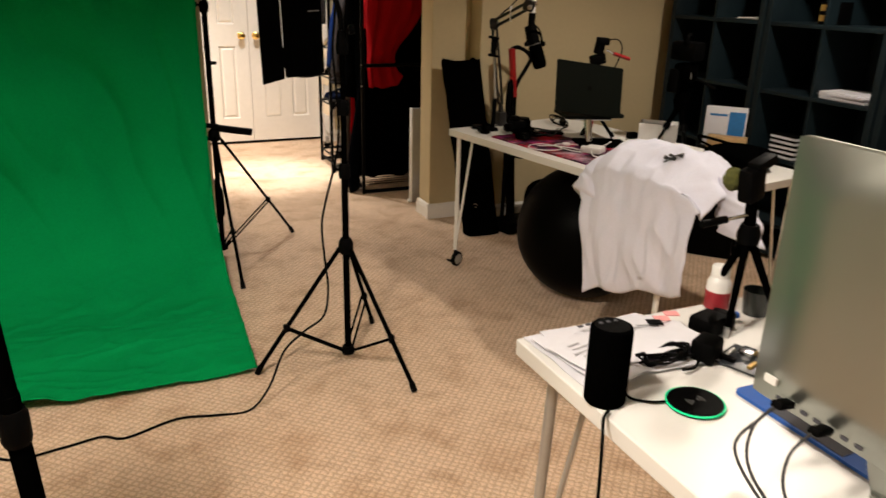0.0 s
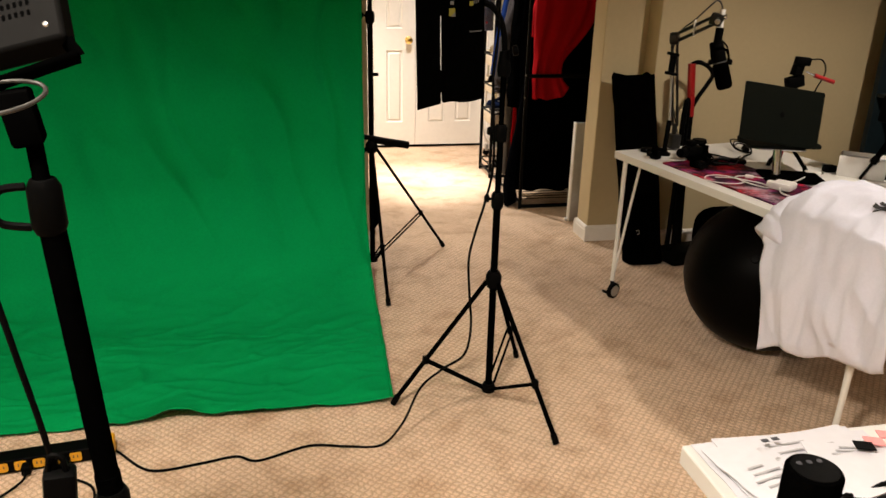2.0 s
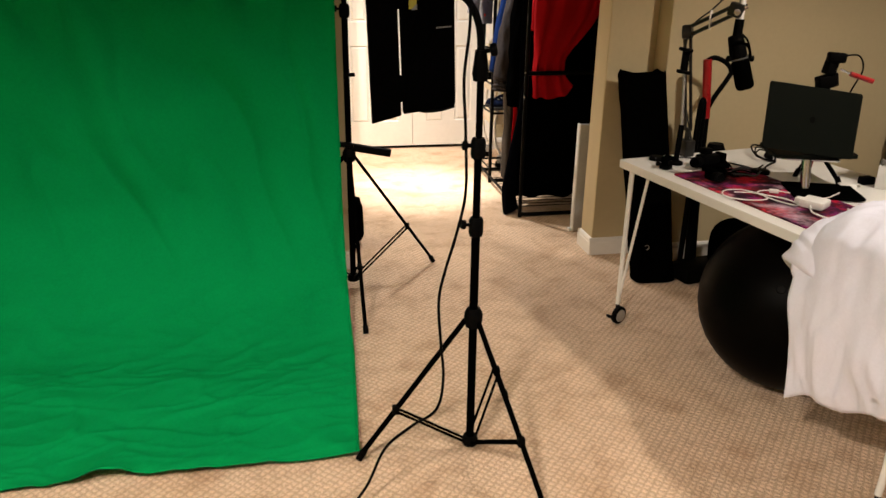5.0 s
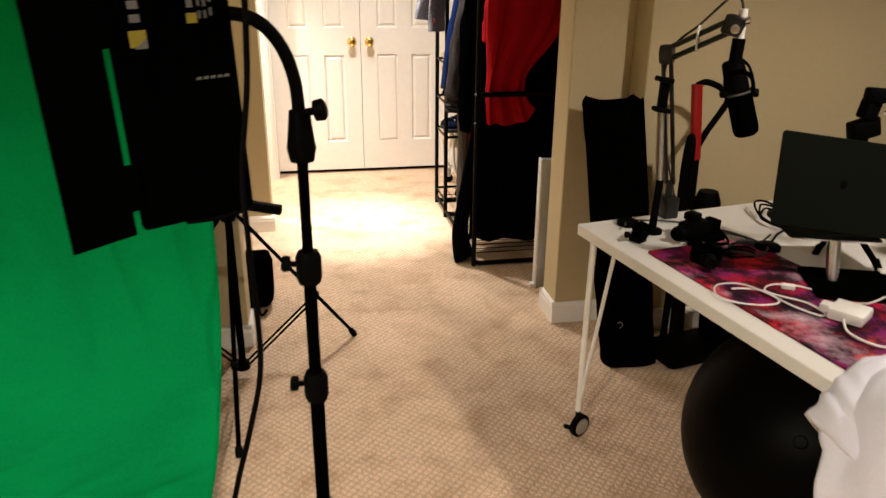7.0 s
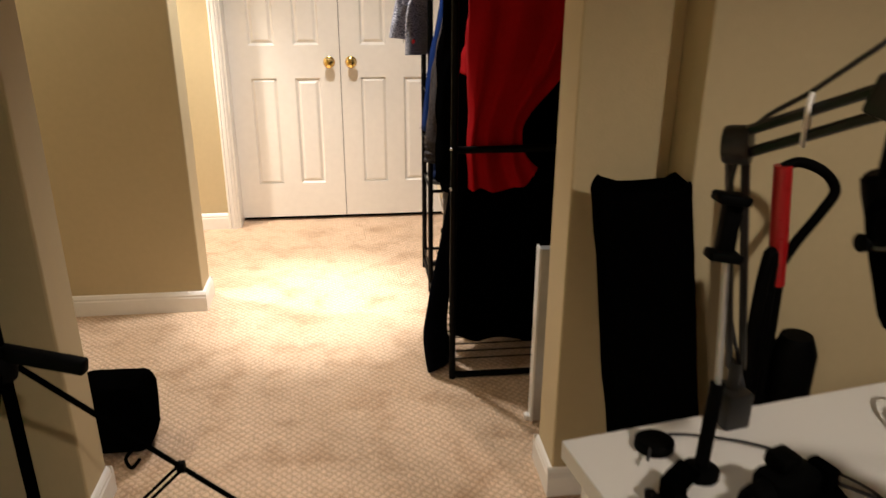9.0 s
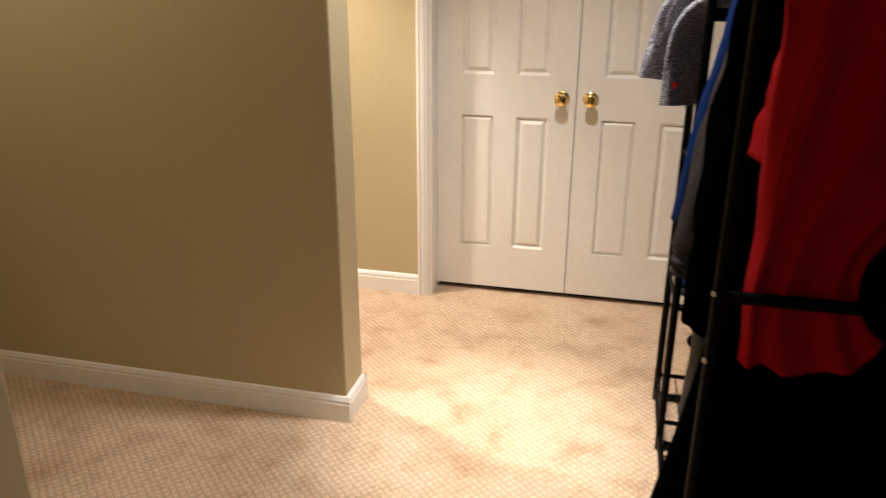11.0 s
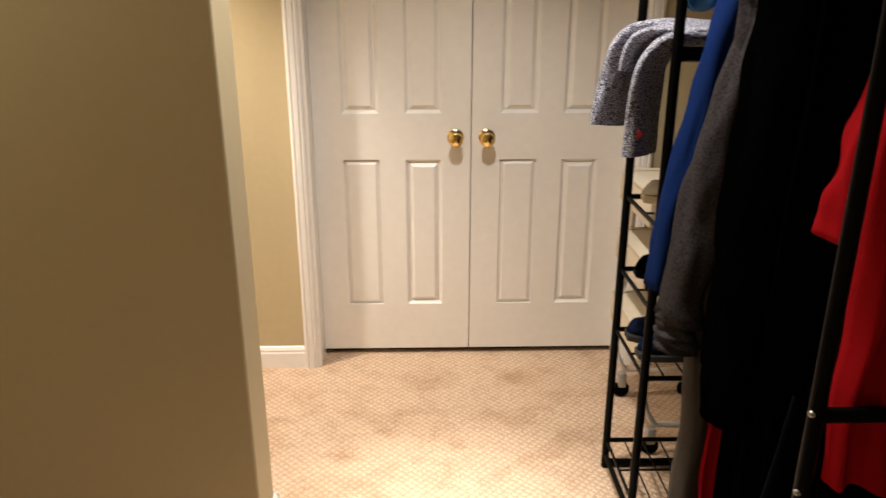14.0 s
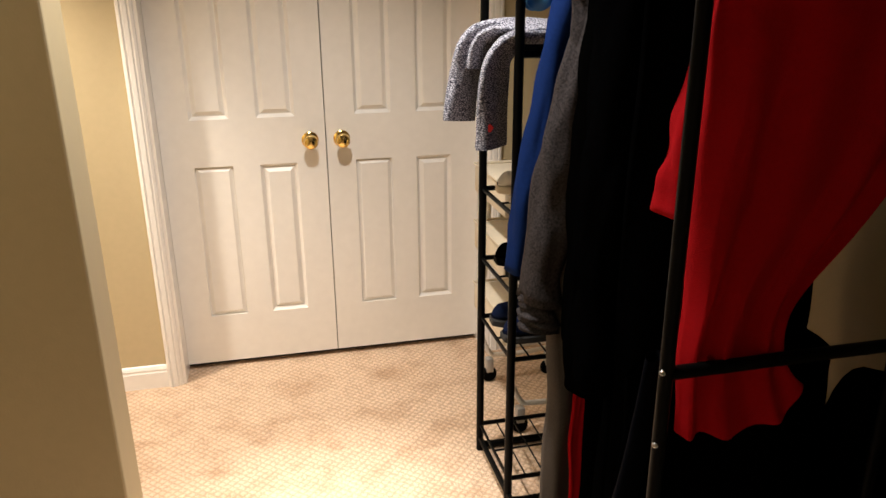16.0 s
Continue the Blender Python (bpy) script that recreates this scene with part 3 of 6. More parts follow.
def light_stand(name, at, top, hub, foot, rz, label, spread=(0, 120, 240), r=0.0125, brace=True, joints=(0.55, 0.8)):
    """A three-legged stand: legs fold from a collar at height hub, braced to the foot of the column."""
    s = thing(name, at, label, "light stand", rz=rz)
    j0, j1 = joints[0] * top, joints[1] * top
    part("lower_column", bar((0, 0, 0.05), (0, 0, j0), r * 1.05, 14), BLACK, s)
    part("middle_column", bar((0, 0, j0), (0, 0, j1), r * 0.88, 14), BLACK, s)
    part("upper_column", bar((0, 0, j1), (0, 0, top), r * 0.72, 14), BLACK, s)
    for z in (j0, j1):
        c = part("clamp", lathe(B(), [(0, -0.028), (r * 1.5, -0.028), (r * 1.75, -0.018), (r * 1.75, 0.018), (r * 1.4, 0.028), (0, 0.028)], 16, (0, 0, z)), BLACK_PLASTIC, s)
        part("clamp_knob", lathe(B(), [(0, 0), (0.005, 0), (0.005, 0.012), (0.013, 0.014), (0.014, 0.024), (0.010, 0.028), (0, 0.028)], 12, (-r * 1.4, 0, z + 0.006), (-1, 0, 0.1)), BLACK_PLASTIC, c)
    part("leg_collar", lathe(B(), [(0, -0.03), (r * 1.9, -0.03), (r * 2.3, -0.01), (r * 2.3, 0.012), (r * 1.6, 0.03), (0, 0.03)], 16, (0, 0, hub)), BLACK_PLASTIC, s)
    part("brace_collar", lathe(B(), [(0, -0.016), (r * 2.0, -0.016), (r * 2.2, 0), (r * 1.7, 0.016), (0, 0.016)], 16, (0, 0, 0.055)), BLACK_PLASTIC, s)
    for a in spread:
        c, q = math.cos(radians(a)), math.sin(radians(a))
        top_p, low = Vector((c * r * 2, q * r * 2, hub - 0.008)), Vector((c * foot, q * foot, 0.012))
        leg = part("leg", tube(B(), [top_p, low], r * 0.72, 10, flat=0.75), BLACK, s)
        tip = low + (top_p - low).normalized() * 0.03
        part("foot_cap", tube(B(), [tip, low + Vector((0, 0, -0.006))], r * 0.95, 10), BLACK_PLASTIC, leg)
        if brace:
            mid = low.lerp(top_p, 0.36)
            side = Vector((-q, c, 0)) * r * 0.9
            for sg in (1, -1):
                part("brace", tube(B(), [Vector((c * r * 1.8, q * r * 1.8, 0.055)) + side * sg, mid + side * sg], 0.0045, 6), BLACK, s)
            part("brace_joint", box(B(), mid, (0.022, 0.022, 0.03), None, 0.004), BLACK_PLASTIC, leg)
    return s


# stand that carries the cloth's crossbar
back_stand = light_stand("backdrop_stand", (0.402, 3.985, 0), 2.34, 0.66, 0.51, 0, "black tripod stand holding the green backdrop", spread=(31, 272, 150), r=0.013)
cl = part("leg_clamp", box(B(), (0.09, -0.02, 0.685), (0.20, 0.03, 0.034), (0, 8, -12), 0.006), BLACK_PLASTIC, back_stand, "black leg clamp with lever")
part("clamp_lever", box(B(), (-0.03, -0.03, 0.715), (0.10, 0.026, 0.022), (0, 6, -8), 0.005), BLACK_PLASTIC, cl)
part("spring_clip", box(B(), (0.012, -0.012, 1.02), (0.05, 0.02, 0.016), None, 0.004), BLACK_PLASTIC, back_stand)
cross = placed("backdrop_crossbar", (-0.97, 4.0, 2.34), "black metal crossbar carrying the green cloth", "crossbar")
part("tube", bar((-2.42, 4.0, 2.33), (0.45, 4.02, 2.33), 0.013, 12), BLACK, cross)
copy_thing(back_stand, pose(-2.38, 4.0, 0, 0, 0, 90))

# ---------------- panel light on its stand ----------------
pan = light_stand("light_stand", (0.681, 2.605, 0), 1.27, 0.488, 0.355, 0, "black three-legged light stand on the carpet", spread=(-64, 177, 56), r=0.0122, joints=(0.61, 0.79))
part("swivel_knob", lathe(B(), [(0, 0), (0.006, 0), (0.006, 0.014), (0.016, 0.016), (0.017, 0.030), (0.012, 0.034), (0, 0.034)], 14, (0.008, -0.006, 1.262), (1, -0.2, 0.2)), BLACK_PLASTIC, pan)
part("top_clamp", lathe(B(), [(0, -0.05), (0.019, -0.05), (0.023, -0.03), (0.019, 0.0), (0.016, 0.03), (0, 0.03)], 14, (0, 0, 1.235)), BLACK_PLASTIC, pan)
part("gooseneck", tube(B(), curve([(0, 0, 1.25), (-0.004, 0, 1.31), (-0.020, -0.004, 1.36), (-0.048, -0.012, 1.395), (-0.085, -0.022, 1.409), (-0.13, -0.05, 1.409)], 6), 0.0100, 10), BLACK_PLASTIC, pan, "bent black flexible arm")

soft = placed("studio_softbox", (0.50, 2.50, 1.10), "black fabric softbox with side flap on a bent arm", "studio light")
PM = Matrix.Translation((0.525, 2.51, 1.36)) @ Matrix.Rotation(radians(28), 4, "Z") @ Matrix.Rotation(radians(-2), 4, "Y") @ Matrix.Rotation(radians(90), 4, "X")
bm = B()
slab(bm, rounded(0.167, 0.55, 0.010), -0.007, 0.0, PM @ Matrix.Translation((0.0, 0.042, 0)))
slab(bm, rounded(0.105, 0.53, 0.010), -0.075, -0.0075, PM @ Matrix.Translation((0.030, 0.042, 0)))
body = part("housing", bm, BLACK_CLOTH, soft, "black ribbed fabric housing", bevel=0.006)
for k in range(9):
    part("rib", tube(B(), [PM @ Vector((-0.020 + 0.100 * j / 8, -0.235 - 0.004 * math.sin(j / 8 * math.pi), -0.004 - 0.008 * k)) for j in range(9)], 0.0035, 6), BLACK_PLASTIC, body)
part("side_flap", sheet(B(), lambda u, v: PM @ Vector((-0.177 + 0.084 * u, -0.241 + 0.56 * v + 0.008 * u, 0.004)), 6, 10, 0.006), BLACK_CLOTH, soft, "black side flap")
part("flap_hinge", sheet(B(), lambda u, v: PM @ Vector((-0.098 + 0.022 * u, 0.017 + 0.29 * v, 0.003)), 3, 6, 0.006), BLACK_CLOTH, soft)
part("flap_hinge", sheet(B(), lambda u, v: PM @ Vector((-0.098 + 0.022 * u, -0.200 + 0.064 * v, 0.003)), 3, 3, 0.006), BLACK_CLOTH, soft)
logo = part("brand_mark", slab(B(), [(-0.058, 0.015), (-0.036, 0.015), (-0.036, 0.036), (-0.058, 0.036)], 0.001, 0.0025, PM), YELLOW_INK, soft, "yellow square mark")
part("mark_tip", slab(B(), [(-0.053, 0.013), (-0.036, 0.013), (-0.036, 0.026)], 0.0022, 0.0034, PM), WHITE_INK, logo)
part("label_square", slab(B(), [(0.020, 0.040), (0.034, 0.040), (0.034, 0.053), (0.020, 0.053)], 0.001, 0.0025, PM), YELLOW_INK, soft, "small yellow square mark")
for x0, x1, z0, z1, m in ((-0.054, -0.041, 0.046, 0.13, WHITE_INK), (0.022, 0.030, 0.06, 0.12, WHITE_INK), (0.036, 0.040, 0.045, 0.11, DIM_INK), (0.044, 0.048, 0.045, 0.12, DIM_INK), (0.052, 0.056, 0.048, 0.10, DIM_INK)):
    n = max(3, int((z1 - z0) / 0.015))
    for k in range(n):
        a = z0 + (z1 - z0) * k / n
        part("label_bar", slab(B(), [(x0, a), (x1, a), (x1, a + 0.010), (x0, a + 0.010)], 0.001, 0.0022, PM), m, soft)
for k in range(5):
    part("vent_dash", slab(B(), [(0.022 + 0.010 * k, -0.035), (0.029 + 0.010 * k, -0.035), (0.029 + 0.010 * k, -0.031), (0.022 + 0.010 * k, -0.032)], 0.001, 0.002, PM), WHITE_INK, soft)

cable = placed("power_cable", (-0.2, 2.4, 0), "thin black power cable lying across the carpet up to the light", "cable")
part("cord", tube(B(), curve([(-0.66, 2.50, 0.03), (-0.60, 2.49, 0.006), (-0.478, 2.366, 0.006), (-0.33, 2.375, 0.006), (-0.216, 2.395, 0.006), (-0.144, 2.36, 0.006), (0.017, 2.414, 0.006), (0.14, 2.39, 0.006), (0.254, 2.378, 0.006), (0.33, 2.40, 0.07), (0.388, 2.40, 0.198), (0.46, 2.40, 0.262), (0.534, 2.40, 0.312), (0.553, 2.40, 0.41), (0.545, 2.40, 0.52), (0.538, 2.40, 0.645), (0.556, 2.40, 0.737), (0.582, 2.40, 0.83), (0.606, 2.41, 0.94), (0.604, 2.42, 1.10), (0.602, 2.44, 1.215), (0.618, 2.46, 1.34), (0.622, 2.48, 1.5), (0.61, 2.50, 1.62)], 7), 0.0042, 8), BLACK_PLASTIC, cable)

# ---------------- work lamp on a heavy stand, close to the camera ----------------
lamp = placed("work_light", (-0.275, 1.20, 0), "black metal work light with vented back on a thick stand", "work light")
LP = Vector((-0.272, 1.20, 0))


def lean(z):
    """A place on the column's slightly leaning axis."""
    return LP + Vector((0.055 * (1 - z / 1.235), 0, z))


part("lower_column", bar(lean(0), lean(0.84), 0.0168, 20), BLACK, lamp)
part("upper_column", bar(lean(0.80), lean(1.235), 0.0152, 20), BLACK, lamp)
part("neck", bar(LP + Vector((0, 0, 1.22)), LP + Vector((-0.002, 0, 1.30)), 0.0095, 16), BLACK, lamp)
part("lower_collar", lathe(B(), [(0, -0.03), (0.019, -0.03), (0.022, -0.02), (0.022, 0.02), (0.018, 0.03), (0, 0.03)], 18, lean(0.785)), BLACK_PLASTIC, lamp)
col = part("clamp", lathe(B(), [(0, -0.035), (0.016, -0.035), (0.020, -0.025), (0.019, 0.022), (0.014, 0.032), (0, 0.032)], 18, LP + Vector((0, 0, 1.222))), BLACK_PLASTIC, lamp)
part("clamp_loop", tube(B(), curve([LP + Vector((-0.02, 0, 1.245)), LP + Vector((-0.050, -0.005, 1.24)), LP + Vector((-0.054, -0.005, 1.205)), LP + Vector((-0.02, 0, 1.195))], 5), 0.005, 8), BLACK_PLASTIC, col)
part("tilt_block", box(B(), LP + Vector((-0.010, 0, 1.325)), (0.034, 0.04, 0.062), (0, -8, 10), 0.005), BLACK, lamp)
part("lock_ring", tube(B(), curve([LP + Vector((-0.03 + 0.058 * math.cos(a), -0.03 + 0.028 * math.sin(a), 1.350 + 0.016 * math.sin(a + 0.5))) for a in [k * math.tau / 10 for k in range(10)]], 3, True), 0.0026, 8, True), DULL_WIRE, lamp, "bent steel wire handle")
part("yoke", tube(B(), curve([(-0.418, 1.200, 1.368), (-0.398, 1.200, 1.328), (-0.298, 1.200, 1.363), (-0.222, 1.200, 1.389), (-0.214, 1.200, 1.392), (-0.219, 1.200, 1.401), (-0.224, 1.200, 1.410)], 4), 0.009, 8, flat=0.3), BLACK, lamp, "flat black steel yoke")
low_left, low_right, up_right = Vector((-0.288, 1.190, 1.398)), Vector((-0.222, 1.190, 1.415)), Vector((-0.256, 1.225, 1.450))
HX = (low_right - low_left).normalized()
HY = (up_right - low_right - HX * (up_right - low_right).dot(HX)).normalized()
HZ = HX.cross(HY)
HC = low_right - HX * 0.1125 + HY * 0.075 - HZ * 0.03
HM = Matrix(((HX.x, HY.x, HZ.x, HC.x), (HX.y, HY.y, HZ.y, HC.y), (HX.z, HY.z, HZ.z, HC.z), (0, 0, 0, 1)))
head = part("housing", slab(B(), rounded(0.225, 0.15, 0.006), -0.005, 0.03, HM), LAMP_SHELL, lamp, "ribbed dark metal lamp housing", bevel=0.005)
for r in range(4):
    for k in range(20):
        part("vent_slot", slab(B(), rounded(0.0036, 0.0075, 0.0016, 2), 0.0302, 0.0306, HM @ Matrix.Translation((-0.050 + 0.0068 * k, -0.034 + 0.0135 * r, 0))), BLACK_CLOTH, head)
part("screw", lathe(B(), [(0, 0), (0.004, 0), (0.003, 0.002), (0, 0.0022)], 10, HM @ Vector((0.095, -0.055, 0.03)), HM.to_3x3() @ Vector((0, 0, 1))), CHROME, head)
for a in (100, 205, 330):
    c, s = math.cos(radians(a)), math.sin(radians(a))
    part("leg", tube(B(), [lean(0.36) + Vector((0.02 * c, 0.02 * s, 0)), lean(0) + Vector((0.33 * c, 0.33 * s, 0.012))], 0.011, 10), BLACK, lamp)
part("hanging_cord", tube(B(), curve([LP + Vector((-0.10, 0.0, 1.40)), LP + Vector((-0.085, -0.01, 1.22)), LP + Vector((-0.072, -0.01, 1.12)), LP + Vector((-0.060, -0.01, 1.02)), LP + Vector((-0.050, -0.01, 0.94)), LP + Vector((-0.043, -0.01, 0.865))], 8), 0.0042, 8), BLACK_PLASTIC, lamp)
br = part("power_brick", box(B(), LP + Vector((-0.040, -0.012, 0.825)), (0.040, 0.032, 0.075), (4, 6, 12), 0.006), BLACK_PLASTIC, lamp, "black power brick hanging on its cord")
part("brick_loop", tube(B(), curve([LP + Vector((-0.050, -0.014, 0.860)), LP + Vector((-0.044, -0.014, 0.885)), LP + Vector((-0.030, -0.014, 0.880)), LP + Vector((-0.028, -0.014, 0.858))], 5), 0.004, 8), BLACK_PLASTIC, br)
part("lower_cord", tube(B(), curve([LP + Vector((-0.040, -0.012, 0.79)), LP + Vector((-0.06, 0.05, 0.6)), LP + Vector((-0.16, 0.4, 0.2)), LP + Vector((-0.30, 0.85, 0.01)), (-0.73, 2.34, 0.008)], 8), 0.0042, 8), BLACK_PLASTIC, lamp)

# ---------------- power strip ----------------
strip = placed("power_strip", (-0.82, 2.46, 0), "black and yellow power strip with plugs on the carpet", "power strip")
SM = Matrix.Translation((-0.82, 2.465, 0.0)) @ Matrix.Rotation(radians(7), 4, "Z")
part("body", slab(B(), rounded(0.36, 0.062, 0.008), 0.004, 0.05, SM), BLACK_PLASTIC, strip, bevel=0.004)
for x in (-0.195, 0.195):
    part("end_cap", slab(B(), rounded(0.05, 0.075, 0.010), 0.002, 0.054, SM @ Matrix.Translation((x, 0, 0))), YELLOW, strip, "yellow end cap", bevel=0.004)
FM = SM @ Matrix.Translation((0, -0.031, 0.028)) @ Matrix.Rotation(radians(90), 4, "X")
part("switch", slab(B(), rounded(0.022, 0.018, 0.003), 0, 0.004, FM @ Matrix.Translation((-0.155, 0, 0))), RED_GLOW, strip, "lit red rocker switch")
for k in range(5):
    o = part("outlet", slab(B(), rounded(0.034, 0.030, 0.006), 0, 0.003, FM @ Matrix.Translation((-0.10 + 0.052 * k, 0, 0))), YELLOW, strip, "yellow outlet face")
    for sx in (-0.006, 0.006):
        part("slot", slab(B(), rounded(0.003, 0.010, 0.001, 2), 0.003, 0.0036, FM @ Matrix.Translation((-0.10 + 0.052 * k + sx, 0.002, 0))), INK, o)
for k, x in enumerate((-0.03, 0.045, 0.08)):
    pl = placed("power_plug", SM @ Vector((x, -0.05, 0)), "black plug with cord in the power strip", "plug", "plugs in the strip")
    part("plug_body", slab(B(), rounded(0.026, 0.03, 0.006), 0.002, 0.034, FM @ Matrix.Translation((x, -0.004, 0))), BLACK_PLASTIC, pl, bevel=0.003)
    p = SM @ Vector((x, -0.065, 0.026))
    part("cord", tube(B(), curve([p, p + Vector((0, -0.04, -0.008)), p + Vector((-0.06 + 0.08 * k, -0.10, -0.020)), p + Vector((-0.16 + 0.14 * k, -0.14 - 0.05 * k, -0.021)), p + Vector((-0.30 + 0.20 * k, -0.20 - 0.16 * k, -0.021))], 6), 0.004, 8), BLACK_PLASTIC, pl)
# ---------------- black sandbag behind the partition ----------------
sand = placed("sandbag", (0.47, 4.56, 0), "black nylon sandbag slumped by the partition end", "sandbag")


def sand_point(u, v):
    a, b = u * math.tau, v * math.pi
    x, y, z = 0.078 * math.sin(b) * math.cos(a), 0.085 * math.sin(b) * math.sin(a), -math.cos(b)
    return (0.385 + math.copysign(abs(x / 0.078) ** 0.35, x) * 0.115 + 0.008 * wob(x * 30, y * 30, z * 3), 4.620 + math.copysign(abs(y / 0.085) ** 0.35, y) * 0.085, 0.135 + math.copysign(abs(z) ** 0.35, z) * 0.121 + 0.008 * wob(x * 20, z * 4, y * 20))


part("bag", sheet(B(), sand_point, 24, 16), BLACK_CLOTH, sand)
part("handle", tube(B(), curve([(0.45, 4.51, 0.06), (0.437, 4.475, 0.05), (0.452, 4.47, 0.02), (0.47, 4.50, 0.03)], 5), 0.006, 8), BLACK_CLOTH, sand)

# ---------------- white work table and the things on it ----------------
TO = Matrix.Translation((1.505, 3.512, 0)) @ Matrix.Rotation(radians(9.8), 4, "Z")   # table's far left corner, x along its short side
TZ = 0.72


def T(x, y, z=TZ):
    """A place on the table: x across from its left edge, y towards the room from its far end."""
    return TO @ Vector((x, -y, z))


def at_table(x, y, z=TZ, turn=0):
    return TO @ Matrix.Translation((x, -y, z)) @ Matrix.Rotation(radians(turn), 4, "Z")


table = placed("work_table", T(0.4, 0.75, 0), "white laminate work table on splayed steel legs with casters", "table")
part("tabletop", slab(B(), rounded(0.80, 1.50, 0.004, 2), TZ - 0.034, TZ, TO @ Matrix.Translation((0.40, -0.75, 0))), WHITE_TOP, table, bevel=0.0025)
for lx, ly, sx, sy in ((0.06, 0.07, -1, -1), (0.74, 0.07, 1, -1), (0.06, 1.43, -1, 1), (0.74, 1.43, 1, 1)):
    foot = T(lx + 0.050 * sx, ly - 0.010 * sy, 0.085)
    leg = part("leg", tube(B(), [T(lx + 0.040 * sx, ly, TZ - 0.036), foot], 0.0105, 10), WHITE_LEG, table, "white tapering steel hairpin leg")
    part("leg_brace", tube(B(), [T(lx - 0.002 * sx, ly - 0.06 * sy, TZ - 0.036), foot + Vector((0, 0, 0.01))], 0.0065, 8), WHITE_LEG, leg)
    part("leg_plate", slab(B(), rounded(0.12, 0.12, 0.02), TZ - 0.0385, TZ - 0.0345, TO @ Matrix.Translation((lx - 0.03 * sx, -ly + 0.02 * sy, 0))), WHITE_LEG, leg)
    cs = part("caster", lathe(B(), [(0.0, -0.012), (0.030, -0.012), (0.040, -0.008), (0.040, 0.008), (0.030, 0.012), (0, 0.012)], 20, foot + Vector((0.0, -0.02, -0.045)), (0.45, -0.89, 0)), BLACK_PLASTIC, table, "black twin-wheel caster")
    for sg in (1, -1):
        part("wheel_disc", lathe(B(), [(0, 0), (0.029, 0), (0.026, 0.003), (0, 0.004)], 20, foot + Vector((0.0117 * 0.45 * sg, -0.02 - 0.0117 * 0.89 * sg, -0.045)), (0.45 * sg, -0.89 * sg, 0)), GREY_STEEL, cs)
    part("caster_stem", bar(foot + Vector((0, -0.004, -0.03)), foot + Vector((0, 0, 0.005)), 0.009, 10), BLACK_PLASTIC, cs)
    part("brake_lever", box(B(), foot + Vector((-0.035, -0.01, -0.055)), (0.03, 0.02, 0.01), (0, 20, 0), 0.002), BLACK_PLASTIC, cs)

mat_ob = placed("desk_mat", T(0.25, 0.7), "red and violet cloud-print desk mat on the white table", "desk mat")
part("mat", slab(B(), rounded(0.33, 0.78, 0.012), TZ + 0.001, TZ + 0.005, at_table(0.225, 0.67, 0)), NEBULA, mat_ob)

# boom arm with the large microphone
arm = placed("mic_boom", T(0.30, 0.03), "black jointed desk boom arm clamped to the table", "boom arm")
P0, P1, P2 = Vector((1.812, 3.535, 0.74)), Vector((1.714, 3.46, 1.238)), Vector((1.800, 3.29, 1.342))
part("desk_clamp", box(B(), P0 + Vector((0, 0.0, 0.015)), (0.05, 0.06, 0.07), (0, 0, 10), 0.006), BOOM_METAL, arm)
part("clamp_post", bar(P0 + Vector((0, 0, 0.04)), P0 + Vector((0, 0, 0.10)), 0.012, 12), BOOM_METAL, arm)
Q0 = P0 + Vector((0, 0, 0.09))
for off in (-0.011, 0.011):
    o = Vector((0.9, -0.4, 0)) * off
    part("lower_bar", tube(B(), [Q0 + o, P1 + o], 0.0065, 6), BOOM_METAL, arm)
    part("upper_bar", tube(B(), [P1 + Vector((0, 0, off * 1.5)), P2 + Vector((0, 0, off * 1.5 - 0.012))], 0.0075, 6), BOOM_METAL, arm)
part("elbow", lathe(B(), [(0, -0.018), (0.026, -0.018), (0.028, -0.012), (0.028, 0.012), (0.026, 0.018), (0, 0.018)], 18, P1, (0.75, -0.6, 0.1)), BOOM_METAL, arm)
part("spring", tube(B(), [P1.lerp(Q0, 0.15) + Vector((0.012, 0, 0)), P1.lerp(Q0, 0.75) + Vector((0.012, 0, 0))], 0.005, 8), GREY_STEEL, arm)
part("end_joint", box(B(), P2 + Vector((0.006, 0, -0.012)), (0.05, 0.035, 0.05), (0, 15, -50), 0.006), BOOM_METAL, arm)
part("thumb_screw", lathe(B(), [(0, 0), (0.012, 0), (0.012, 0.014), (0, 0.016)], 12, P2 + Vector((-0.004, -0.02, -0.02)), (-0.3, -0.9, 0.1)), CHROME, arm)
part("wing_screw", lathe(B(), [(0, 0), (0.010, 0), (0.010, 0.012), (0, 0.014)], 12, P2 + Vector((0.030, -0.012, 0.0)), (0.8, -0.5, 0.2)), CHROME, arm)
part("cable_tie", tube(B(), curve([P1.lerp(P2, 0.5) + Vector((0.0, 0.01 * math.sin(a), 0.034 * math.cos(a))) + Vector((0.6, 0.2, 0)) * 0.018 * math.sin(a) for a in [k * math.tau / 8 for k in range(8)]], 3, True), 0.0035, 6, True), WHITE_PLASTIC, arm, "white cable tie")
part("cable", tube(B(), curve([P0 + Vector((0.03, 0, 0.02)), Q0 + Vector((-0.03, 0.0, 0.12)), P1 + Vector((-0.008, -0.01, -0.10)), P1 + Vector((0.01, -0.012, 0.02)), P1.lerp(P2, 0.5) + Vector((0, 0, 0.036)), P2 + Vector((-0.03, 0.0, 0.045)), P2 + Vector((0.0, 0, 0.065)), P2 + Vector((0.024, 0, 0.04)), P2 + Vector((0.028, 0, -0.02))], 6), 0.0034, 8), CORD_GREY, arm)
mic = placed("microphone", (1.85, 3.28, 1.02), "large black broadcast microphone with foam windscreen in a yoke", "microphone")
